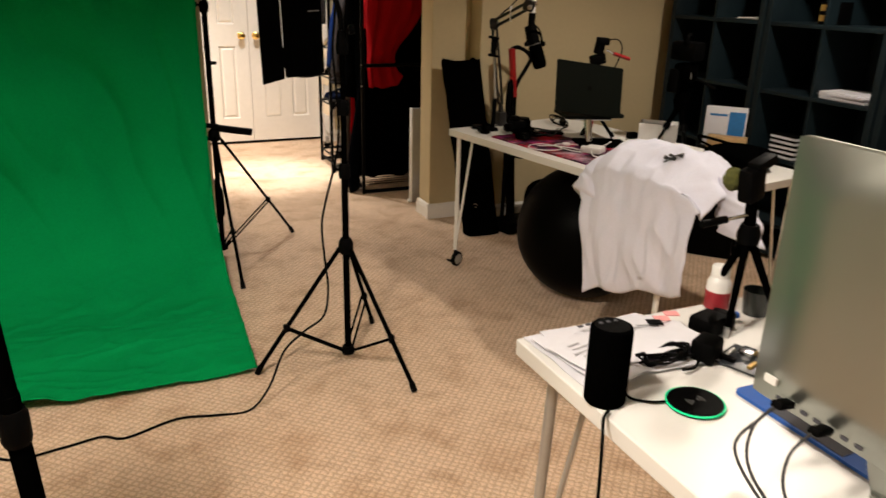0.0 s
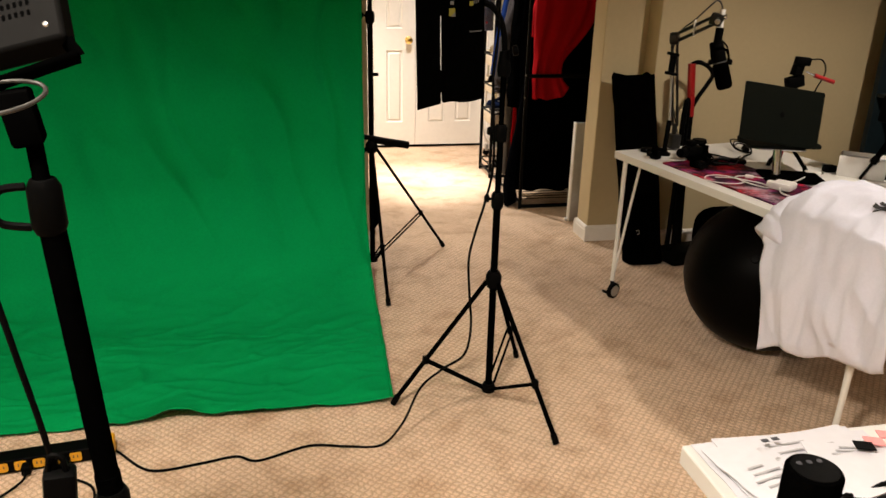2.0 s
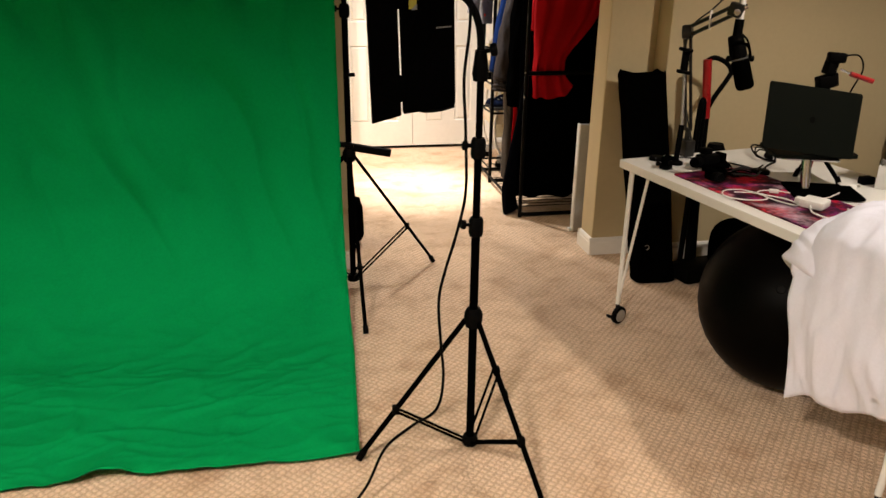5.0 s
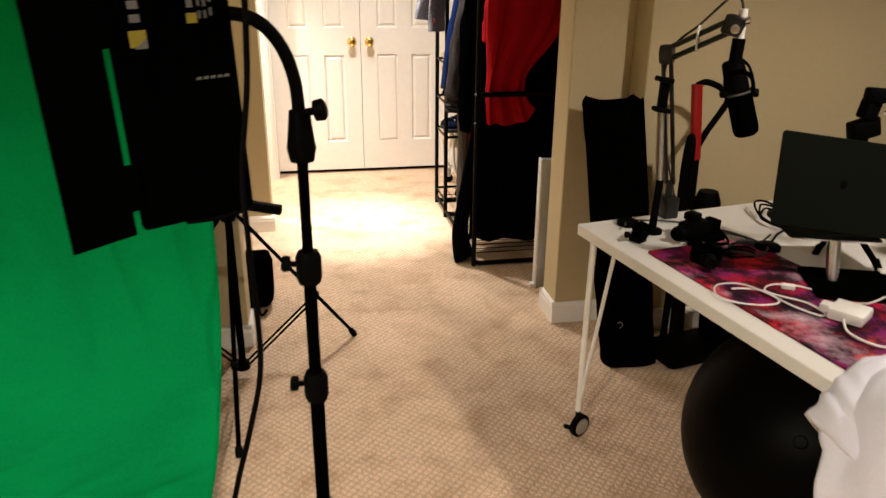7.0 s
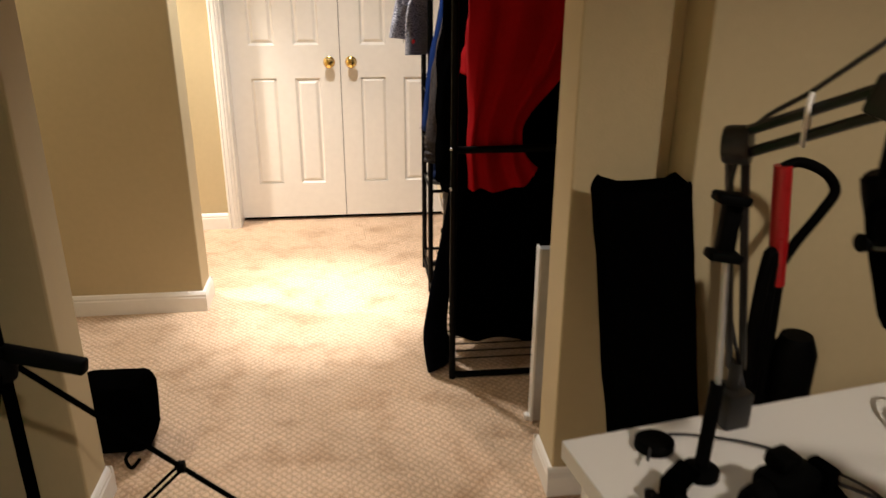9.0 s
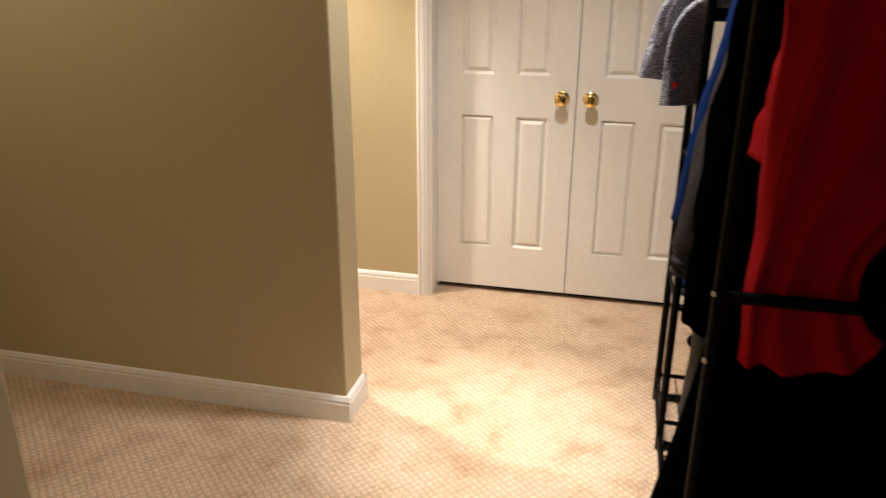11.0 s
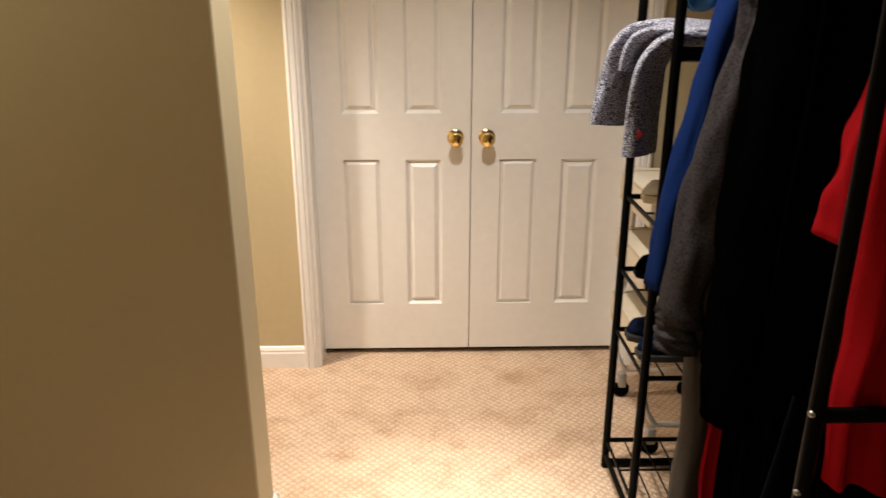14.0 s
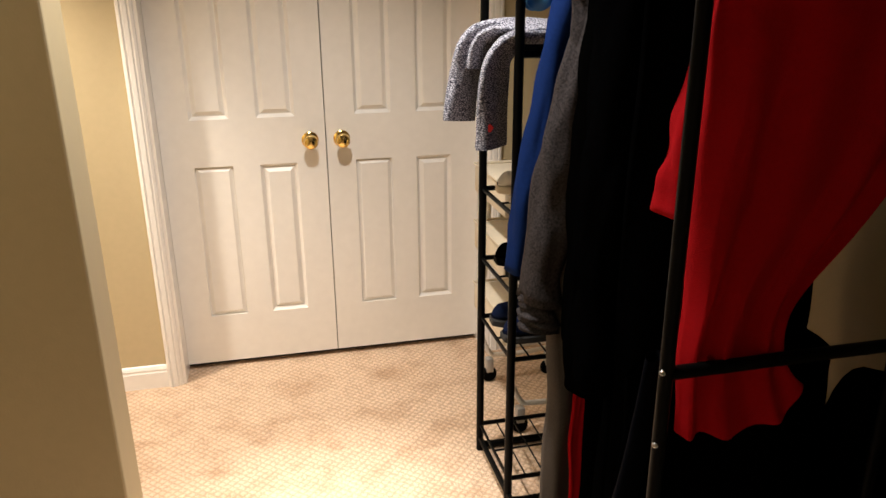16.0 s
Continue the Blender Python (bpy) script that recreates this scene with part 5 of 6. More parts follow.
# black bag beside it
bg = placed("shoulder_bag", T(0.60, 1.30), "black nylon shoulder bag on the table", "bag")
part("body", sheet(B(), lambda u, v: T(0.60 + 0.13 * math.copysign(abs(math.sin(v * math.pi) * math.cos(u * math.tau)) ** 0.7, math.cos(u * math.tau)), 1.28 + 0.13 * math.copysign(abs(math.sin(v * math.pi) * math.sin(u * math.tau)) ** 0.7, math.sin(u * math.tau)), 0.768 - 0.046 * math.copysign(abs(math.cos(v * math.pi)) ** 0.6, math.cos(v * math.pi))), 24, 12), BLACK_CLOTH, bg)
part("strap", tube(B(), curve([T(0.52, 1.2, 0.805), T(0.50, 1.15, 0.825), T(0.58, 1.1, 0.825), T(0.64, 1.2, 0.805)], 6), 0.009, 8, flat=0.4), BLACK_CLOTH, bg)

ball = thing("exercise_ball", (1.945, 2.87, 0), "large black vinyl exercise ball under the white table", "exercise ball")
R = 0.325
prof = []
for k in range(33):
    a = math.pi * k / 32
    rr = R * math.sin(a) * (1 + (0.0035 if 10 < k < 22 and k % 2 else 0))
    prof.append((rr if 0 < k < 32 else 0, R * 0.985 - R * 0.985 * math.cos(a)))
part("shell", lathe(B(), prof, 48), RUBBER, ball)
part("plug", lathe(B(), [(0, 0), (0.016, 0), (0.014, 0.004), (0, 0.005)], 14, (-R * 0.62, -R * 0.62, R * 1.47), (-0.62, -0.62, 0.48)), RUBBER, ball)

# tall soft bag leaning in the corner
stb = placed("stand_bag", (1.86, 3.86, 0), "tall black nylon stand bag leaning against the wall", "bag")


def stand_bag(u, v):
    a = u * math.tau
    c, s = math.cos(a), math.sin(a)
    w, d = 0.106 + 0.012 * v, 0.062 - 0.012 * v
    x = math.copysign(abs(c) ** 0.55, c) * w + 0.006 * wob(c * 2, v * 8, s * 2, 1.3)
    y = math.copysign(abs(s) ** 0.55, s) * d + 0.006 * wob(c * 2, v * 8, s * 2 + 9, 1.3)
    z = 0.985 * v + v ** 12 * (0.022 * math.exp(-((abs(c) - 0.72) / 0.2) ** 2) - 0.012 * abs(c) ** 6)
    return (1.897 - 0.055 * v + x, 3.86 + 0.24 * v + y, z + 0.004)


bm = sheet(B(), stand_bag, 40, 26)
bmesh.ops.remove_doubles(bm, verts=bm.verts, dist=0.0005)
bmesh.ops.holes_fill(bm, edges=[e for e in bm.edges if e.is_boundary], sides=0)
part("bag", bm, BLACK_CLOTH, stb)
part("carry_strap", tube(B(), curve([(1.82, 3.88, 0.25), (1.80, 3.80, 0.22), (1.83, 3.785, 0.14), (1.86, 3.79, 0.12)], 5), 0.010, 8, flat=0.35), BLACK_CLOTH, stb)
part("ring", tube(B(), [(1.815 + 0.012 * math.cos(a), 3.79, 0.20 + 0.012 * math.sin(a)) for a in [k * math.tau / 12 for k in range(12)]], 0.002, 6, True), CHROME, stb)

# red and black upright steam tool leaning on the wall
vac = placed("stick_vacuum", (2.10, 3.92, 0), "red and black stick vacuum with hoop handle by the wall", "vacuum cleaner")
part("red_tube", bar((2.110, 3.925, 0.80), (2.085, 3.935, 1.075), 0.020, 14), RED_PLASTIC, vac, "glossy red tube")
part("black_body", tube(B(), [(2.13, 3.92, 0.02), (2.11, 3.925, 0.45), (2.106, 3.93, 0.87)], 0.030, 12, r_end=0.021), BLACK_PLASTIC, vac)
part("hoop_handle", tube(B(), curve([(2.085, 3.935, 1.07), (2.12, 3.93, 1.082), (2.175, 3.925, 1.06), (2.205, 3.92, 1.02), (2.185, 3.92, 0.975), (2.14, 3.925, 0.90), (2.115, 3.93, 0.84)], 6), 0.0115, 10), BLACK_PLASTIC, vac)
part("hose", tube(B(), curve([(2.06, 3.90, 0.06), (2.055, 3.885, 0.4), (2.05, 3.885, 0.75), (2.062, 3.89, 0.89), (2.078, 3.90, 0.80), (2.075, 3.90, 0.4)], 6), 0.014, 10), BLACK_PLASTIC, vac)
part("canister", lathe(B(), [(0, 0), (0.045, 0), (0.05, 0.02), (0.05, 0.20), (0.035, 0.24), (0, 0.24)], 18, (2.17, 3.90, 0.44)), BLACK_PLASTIC, vac)
part("floor_head", box(B(), (2.13, 3.84, 0.045), (0.26, 0.16, 0.08), (0, 0, 12), 0.02), BLACK_PLASTIC, vac)

bin_ = placed("gear_bag", (2.33, 3.78, 0), "black gear bag and boots piled under the table", "bag")
part("bag", sheet(B(), lambda u, v: (2.36 + 0.17 * math.copysign(abs(math.sin(v * math.pi) * math.cos(u * math.tau)) ** 0.7, math.cos(u * math.tau)), 3.82 + 0.13 * math.copysign(abs(math.sin(v * math.pi) * math.sin(u * math.tau)) ** 0.7, math.sin(u * math.tau)), 0.155 - 0.15 * math.copysign(abs(math.cos(v * math.pi)) ** 0.6, math.cos(v * math.pi))), 24, 12), BLACK_CLOTH, bin_)

# ---------------- dark shelf units along the wall ----------------
def shelf_unit(y0, cols, label):
    s = placed("shelf_unit", (3.41, y0, 0), label, "shelf", "dark shelf units")
    pitch, th, x0, x1 = 0.355, 0.036, 3.215, 3.60
    w = cols * pitch + 0.03
    for k, y in enumerate((y0 + th / 2, y0 + w - th / 2)):
        part("side_panel", box(B(), ((x0 + x1) / 2, y, 1.05), (x1 - x0, th, 2.10), None, 0.002), SHELF, s)
    for k in range(1, cols):
        part("divider", box(B(), ((x0 + x1) / 2 + 0.004, y0 + w * k / cols, 1.05), (x1 - x0 - 0.008, 0.017, 2.02), None, 0.001), SHELF, s)
    for z in (0.03, 0.20, 0.555, 0.905, 1.26, 1.615, 1.97, 2.08):
        part("shelf", box(B(), ((x0 + x1) / 2 + 0.002, y0 + w / 2, z), (x1 - x0 - 0.004, w - 2 * th, 0.02), None, 0.001), SHELF, s)
    part("back_panel", box(B(), (x1 + 0.003, y0 + w / 2, 1.05), (0.006, w - 0.01, 2.08)), SHELF, s)
    return s


shelf_unit(3.20, 2, "tall dark teal open cube shelf against the wall")
shelf_unit(2.445, 2, "tall dark teal open cube shelf with papers and boxes")
shelf_unit(1.69, 2, "tall dark teal open cube shelf, mostly empty")


def paper_stack(x, y, z, n, w, d, label, seed):
    st = thing("paper_stack", (x, y, z), label, "papers")
    rnd = random.Random(seed)
    for k in range(n):
        part("sheet", box(B(), (rnd.uniform(-0.012, 0.012), rnd.uniform(-0.012, 0.012), 0.003 + 0.006 * k), (w, d, 0.005), (0, 0, rnd.uniform(-9, 9))), PAPER, st)
    return st


paper_stack(3.36, 2.66, 0.916, 6, 0.22, 0.27, "loose stack of white papers on a shelf", 4)
paper_stack(3.33, 3.33, 1.271, 2, 0.20, 0.16, "few white papers on a shelf", 6)
bx = thing("product_box", (3.02, 3.16, 0), "white and blue product box behind the table", "box", rz=42)
part("carton", box(B(), (0, 0, 0.70), (0.06, 0.215, 0.24), None, 0.002), PAPER, bx)
part("blue_panel", box(B(), (-0.0312, -0.058, 0.70), (0.001, 0.085, 0.20)), BLUE_PRINT, bx)
part("label_bar", box(B(), (-0.0312, 0.045, 0.66), (0.001, 0.075, 0.035)), INK_GREY, bx)
part("label_bar", box(B(), (-0.0312, 0.04, 0.78), (0.001, 0.09, 0.012)), BLUE_PRINT, bx)
part("support", box(B(), (0.02, 0, 0.285), (0.10, 0.30, 0.57), None, 0.003), BLACK_PLASTIC, bx, "dark storage case beneath")
wd = thing("wooden_block", (2.945, 3.085, 0), "pale wooden block on a black case", "block", rz=42)
part("block", box(B(), (0, -0.02, 0.650), (0.07, 0.20, 0.06), None, 0.003), TAN_BOX, wd)
part("case", box(B(), (0, 0, 0.309), (0.085, 0.26, 0.618), None, 0.01), BLACK_PLASTIC, wd, "black storage case beneath")
gb = thing("small_carton", (3.34, 2.86, 1.27), "small black and gold carton on a shelf", "carton")
part("carton", box(B(), (0, 0, 0.055), (0.09, 0.12, 0.11), None, 0.002), BLACK_PLASTIC, gb)
part("gold_band", box(B(), (-0.0455, 0.02, 0.03), (0.001, 0.07, 0.03)), GOLD, gb)
part("gold_band", box(B(), (-0.0455, 0.02, 0.08), (0.001, 0.07, 0.03)), GOLD, gb)
bk = thing("book_stack", (3.33, 2.95, 0.565), "short stack of dark books with pale edges", "books")
for k in range(5):
    b_ = part("book", box(B(), (0.004 * (k % 2), 0, 0.012 + 0.026 * k), (0.20, 0.16, 0.024), (0, 0, 3 * (k % 3)), 0.002), BLACK_PLASTIC, bk)
    part("page_block", box(B(), (0.004 * (k % 2) - 0.003, 0, 0.012 + 0.026 * k), (0.199, 0.162, 0.012), (0, 0, 3 * (k % 3))), PAPER, b_)

# ---------------- desk close to the camera ----------------
DZ = 0.748
desk = placed("desk", (1.0, 0.5, 0), "white laminate desk on grey steel legs", "desk")
part("tabletop", slab(B(), rounded(0.75, 1.50, 0.004, 2), DZ - 0.034, DZ, Matrix.Translation((1.008, 0.497, 0))), WHITE_TOP, desk, bevel=0.0025)
for lx, ly, sx, sy in ((0.685, 1.19, -1, 1), (1.33, 1.19, 1, 1), (0.685, -0.19, -1, -1), (1.33, -0.19, 1, -1)):
    lg = part("leg", tube(B(), [(lx - 0.012 * sx, ly, DZ - 0.035), (lx + 0.012 * sx, ly + 0.01 * sy, 0.0)], 0.012, 12), GREY_STEEL, desk, "grey steel leg")
    part("leg_brace", tube(B(), [(lx - 0.075 * sx, ly - 0.05 * sy, DZ - 0.035), (lx + 0.008 * sx, ly + 0.01 * sy, 0.06)], 0.006, 8), GREY_STEEL, lg)
    part("leg_plate", slab(B(), rounded(0.12, 0.12, 0.02), DZ - 0.0385, DZ - 0.0345, Matrix.Translation((lx - 0.03 * sx, ly - 0.02 * sy, 0))), GREY_STEEL, lg)

spk = thing("smart_speaker", (0.663, 0.985, DZ), "black cylindrical smart speaker on the desk", "speaker")
part("body", lathe(B(), [(0, 0), (0.034, 0), (0.0365, 0.004), (0.0365, 0.138), (0.0345, 0.142), (0.031, 0.143), (0, 0.143)], 36), BLACK_CLOTH, spk)
part("top_disc", lathe(B(), [(0, 0.1432), (0.030, 0.1432), (0.030, 0.1445), (0, 0.145)], 36), BLACK_PLASTIC, spk)
for k in range(3):
    part("top_button", lathe(B(), [(0, 0.1448), (0.004, 0.1448), (0.003, 0.1462), (0, 0.1462)], 12, (-0.015 + 0.015 * k, 0.012, 0)), INK, spk)
part("cord", tube(B(), curve([(-0.02, -0.04, 0.006), (-0.045, -0.06, 0.006), (-0.062, -0.085, -0.02), (-0.070, -0.10, -0.14), (-0.066, -0.09, -0.34), (-0.05, -0.07, -0.60), (-0.03, -0.04, -0.742)], 7), 0.003, 8), BLACK_PLASTIC, spk)

ch = thing("wireless_charger", (0.800, 0.912, DZ), "round black wireless charging pad with green light ring", "charger")
part("pad", lathe(B(), [(0, 0), (0.046, 0), (0.050, 0.003), (0.050, 0.006), (0, 0.006)], 40), BLACK_PLASTIC, ch)
part("light_ring", tube(B(), [(0.0495 * math.cos(a), 0.0495 * math.sin(a), 0.006) for a in [k * math.tau / 40 for k in range(40)]], 0.0018, 6, True), GREEN_GLOW, ch, "glowing green ring")
part("top", lathe(B(), [(0, 0.006), (0.048, 0.006), (0.047, 0.009), (0, 0.0095)], 40), BLACK_PLASTIC, ch)
for r in (0.006, 0.011, 0.016):
    part("symbol_arc", tube(B(), [(r * math.cos(a), r * math.sin(a), 0.0098) for a in [-0.6 + k * 0.2 for k in range(7)]], 0.0008, 5), DIM_INK, ch)
    part("symbol_arc", tube(B(), [(-r * math.cos(a), r * math.sin(a), 0.0098) for a in [-0.6 + k * 0.2 for k in range(7)]], 0.0008, 5), DIM_INK, ch)
part("cord", tube(B(), curve([(-0.045, 0.022, 0.005), (-0.07, 0.03, 0.005), (-0.095, 0.055, 0.004), (-0.085, 0.09, 0.004)], 6), 0.0024, 8), BLACK_PLASTIC, ch)

pap = thing("paper_pile", (0.80, 1.14, DZ), "spread pile of white printed papers and envelopes", "papers")
for k, (x, y, w, d, a, m) in enumerate(((0.0, 0.0, 0.30, 0.21, 1, PAPER), (0.02, -0.01, 0.28, 0.215, -4, PAPER), (0.0, -0.01, 0.28, 0.20, 6, PAPER), (-0.06, -0.03, 0.11, 0.16, 24, PAPER), (-0.085, -0.055, 0.10, 0.17, 12, PAPER), (0.08, -0.02, 0.16, 0.11, -14, PAPER), (0.05, -0.045, 0.22, 0.10, 6, PAPER))):
    s = part("sheet", sheet(B(), lambda u, v: Matrix.Translation((x, y, 0.003 + 0.0042 * k)) @ Matrix.Rotation(radians(a), 4, "Z") @ Vector(((u - 0.5) * w, (v - 0.5) * d, 0.006 * max(0, wob(u * 2, v * 2, k, 1.5)))), 10, 10, 0.0015), m, pap)
    if k in (2, 3, 4, 5):
        for j in range(4):
            part("text_bar", box(B(), Matrix.Translation((x, y, 0.0062 + 0.0042 * k)) @ Matrix.Rotation(radians(a), 4, "Z") @ Vector((0.01 * (j % 2), d * (0.36 - 0.09 * j), 0)), (w * (0.55 if j else 0.3), 0.004, 0.0004), (0, 0, a)), INK_GREY, s)
for x, y, m in ((0.10, 0.01, BLACK_PLASTIC), (0.125, 0.018, PINK_INK), (0.16, 0.03, PINK_INK)):
    part("card_print", box(B(), (x, y, 0.036), (0.03, 0.022, 0.002), (0, 0, -20)), m, pap)
part("text_mark", box(B(), (-0.045, 0.06, 0.028), (0.012, 0.008, 0.001), (0, 0, 5)), INK, pap)
part("text_mark", box(B(), (-0.025, 0.062, 0.028), (0.012, 0.008, 0.001), (0, 0, 5)), INK, pap)

tc_ = placed("tangled_cable", (0.84, 1.04, DZ), "tangle of thin black cable beside the papers", "cable")
part("cord", tube(B(), curve([(p[0], p[1], DZ + 0.012 + p[2]) for p in coil(0.835, 1.045, 0.06, 0.022, 6.5, 0.0, 21, 0.028)] + [(0.90, 1.03, DZ + 0.02)], 4), 0.0026, 6), BLACK_PLASTIC, tc_)
ad = thing("wall_adapter", (0.935, 1.035, DZ), "black plug-in power adapter on the desk", "power adapter", rz=25)
part("case", box(B(), (0, 0, 0.024), (0.058, 0.046, 0.046), None, 0.007), BLACK_PLASTIC, ad)
part("cord", tube(B(), curve([(-0.03, 0, 0.015), (-0.06, -0.004, 0.008), (-0.09, 0.006, 0.012)], 5), 0.003, 8), BLACK_PLASTIC, ad)
pcb = thing("circuit_board", (1.0, 1.0, DZ), "small dark circuit board with silver parts", "circuit board", rz=20)
part("board", box(B(), (0, 0, 0.005), (0.10, 0.085, 0.004), None, 0.001), BOARD, pcb)
for x, y, w, d, h, m in ((0.01, 0.0, 0.03, 0.026, 0.016, CHROME), (-0.03, 0.02, 0.012, 0.03, 0.008, BLACK_PLASTIC), (0.035, -0.02, 0.02, 0.012, 0.008, GOLD), (-0.02, -0.025, 0.03, 0.008, 0.006, GOLD), (0.0, 0.03, 0.04, 0.006, 0.006, WHITE_PLASTIC)):
    part("component", box(B(), (x, y, 0.007 + h / 2), (w, d, h), None, 0.001), m, pcb)

tri = placed("mini_tripod", (1.09, 1.13, DZ), "black mini tripod with phone clamp on the desk", "tripod")
TH = Vector((1.098, 1.13, 0.958))
for fx, fy in ((1.045, 1.095), (1.155, 1.06), (1.12, 1.235)):
    lg = part("leg", tube(B(), [TH, (fx, fy, DZ + 0.02)], 0.0095, 10, r_end=0.0065), BLACK, tri)
    part("foot", bar((fx, fy, DZ + 0.025), (fx, fy, DZ), 0.006, 10), GREY_STEEL, lg)
part("hub", lathe(B(), [(0, -0.02), (0.022, -0.02), (0.024, 0.0), (0.018, 0.02), (0, 0.02)], 16, TH), BLACK_PLASTIC, tri)
part("column", bar(TH, TH + Vector((-0.008, 0, 0.09)), 0.012, 12), BLACK, tri)
part("clamp", box(B(), TH + Vector((-0.015, 0, 0.105)), (0.05, 0.035, 0.07), (0, -10, 10), 0.008), BLACK_PLASTIC, tri)
part("clamp_jaw", box(B(), TH + Vector((0.005, 0, 0.148)), (0.06, 0.03, 0.02), (0, -16, 10), 0.005), BLACK_PLASTIC, tri)
part("pan_handle", tube(B(), curve([TH + Vector((0.0, 0, 0.042)), TH + Vector((-0.06, -0.005, 0.04)), TH + Vector((-0.13, -0.01, 0.038))], 4), 0.004, 8), CHROME, tri)
part("handle_grip", bar(TH + Vector((-0.075, -0.006, 0.04)), TH + Vector((-0.14, -0.01, 0.038)), 0.008, 10), BLACK_PLASTIC, tri)
ph2 = thing("action_camera", (1.04, 1.13, DZ), "black action camera mount under the tripod", "camera mount", rz=15)
part("body", box(B(), (-0.02, 0.0, 0.022), (0.07, 0.055, 0.042), None, 0.008), BLACK_PLASTIC, ph2)
part("knob", box(B(), (0.035, 0.0, 0.018), (0.045, 0.05, 0.034), (0, 0, 20), 0.008), BLACK_PLASTIC, ph2)
part("blue_cap", lathe(B(), [(0, 0), (0.008, 0), (0.008, 0.01), (0, 0.011)], 12, (0.062, -0.01, 0.022), (1, -0.2, 0)), BLUE_PLASTIC, ph2)

bot = thing("pill_bottle", (1.118, 1.205, DZ), "white plastic bottle with red label and ribbed cap", "bottle")
part("body", lathe(B(), [(0, 0), (0.024, 0), (0.026, 0.004), (0.026, 0.072), (0.021, 0.082), (0.018, 0.086), (0, 0.086)], 28), WHITE_PLASTIC, bot)
part("label", lathe(B(), [(0.0262, 0.012), (0.0266, 0.013), (0.0266, 0.052), (0.0262, 0.053)], 28), RED_LABEL, bot, "red paper label")
part("cap", lathe(B(), [(0, 0.086), (0.020, 0.086), (0.020, 0.107), (0.018, 0.110), (0, 0.110)], 28), WHITE_PLASTIC, bot)
cup = thing("pen_cup", (1.195, 1.165, DZ), "small smoked plastic cup on the desk", "cup")
part("wall", lathe(B(), [(0, 0), (0.026, 0), (0.031, 0.056), (0.028, 0.056), (0.024, 0.004), (0, 0.004)], 24), CLEAR_GREY, cup)
part("fuzzy_windscreen", sheet(B(), lambda u, v: TH + Vector((-0.02 + 0.020 * math.sin(v * math.pi) * math.cos(u * math.tau) * (1 + 0.25 * wob(u * 9, v * 9, 1, 1)), 0.045 + 0.020 * math.sin(v * math.pi) * math.sin(u * math.tau), 0.105 - 0.024 * math.cos(v * math.pi) * (1 + 0.2 * wob(u * 7, v * 7, 4, 1)))), 20, 14), GREEN_LEAF, tri, "mossy green fuzzy windscreen")

bm_ = thing("mouse_pad", (1.04, 0.60, DZ), "blue foam mat under the computer", "mat")
part("mat", slab(B(), rounded(0.29, 0.68, 0.012), 0.001, 0.007, Matrix.Translation((0, -0.02, 0))), BLUE_PLASTIC, bm_)
part("edge_print", box(B(), (-0.125, 0.17, 0.0076), (0.03, 0.14, 0.0008)), INK, bm_)

im = placed("desktop_computer", (0.90, 0.55, DZ), "silver aluminium all-in-one computer seen from behind", "computer")
IM = Matrix.Translation((0.800, 0.525, 1.043)) @ Matrix.Rotation(radians(-90), 4, "Z") @ Matrix.Rotation(radians(90), 4, "X")


def imac_back(u, v):
    x, y = (u - 0.5) * 0.545, (v - 0.5) * 0.395
    e = min(1, (1 - abs(2 * u - 1)) * 3.0) * min(1, (1 - abs(2 * v - 1)) * 3.0)
    return IM @ Vector((x, y, 0.004 + 0.022 * math.sin(e * math.pi / 2)))


bm = B()
slab(bm, rounded(0.55, 0.40, 0.014), -0.006, 0.003, IM)
shell = part("display", bm, ALU, im, "silver aluminium shell", bevel=0.002)
part("back_shell", sheet(B(), imac_back, 32, 26), ALU, shell)
part("screen_glass", slab(B(), rounded(0.54, 0.39, 0.01), -0.0085, -0.0065, IM), BLACK_PLASTIC, shell)
part("foot_neck", sheet(B(), lambda u, v: (0.79 + 0.10 * (1 - v) ** 2 * 0 + 0.07 * v ** 2 + 0.0, 0.525 + (u - 0.5) * 0.19, 1.03 - 0.275 * v), 6, 12, 0.008), ALU, im, "silver curved foot")
part("foot_base", slab(B(), rounded(0.20, 0.19, 0.008), DZ + 0.008, DZ + 0.014, Matrix.Translation((0.95, 0.525, 0))), ALU, im)
for k in range(7):
    part("port", slab(B(), rounded(0.012, 0.006, 0.0015, 2), 0.0, 0.0012, IM @ Matrix.Translation((-0.215 + 0.022 * k, -0.181, 0.0135))), INK, im)
part("card_slot", slab(B(), rounded(0.022, 0.012, 0.002, 2), 0.0, 0.004, IM @ Matrix.Translation((-0.232, -0.158, 0.016))), WHITE_PLASTIC, im)
for k, (x, y) in enumerate(((-0.190, -0.172), (-0.125, -0.176))):
    a = IM @ Vector((x, y, 0.014))
    o = IM.to_3x3() @ Vector((0, 0, 1))
    pc = placed("plug_cable", a, "black cable plugged into the back of the computer", "cable", "computer cables")
    part("plug", box(B(), a + o * 0.022, (0.038, 0.018, 0.011), (0, 12, 8), 0.003), BLACK_PLASTIC, pc)
    part("cord", tube(B(), curve([a + o * 0.04, a + o * 0.075 + Vector((0, 0.0, -0.03)), a + o * 0.10 + Vector((0, -0.03, -0.07)), Vector((0.68, 0.60 - 0.07 * k, DZ + 0.01)), Vector((0.645, 0.50 - 0.07 * k, DZ + 0.006)), Vector((0.625, 0.40, DZ - 0.02)), Vector((0.615, 0.38, 0.4)), Vector((0.62, 0.36, 0.01))], 7), 0.0024, 8), CORD_GREY, pc)
a = IM @ Vector((-0.20, -0.175, 0.014))
pc = placed("plug_cable", a, "black cable plugged into the back of the computer", "cable", "computer cables")
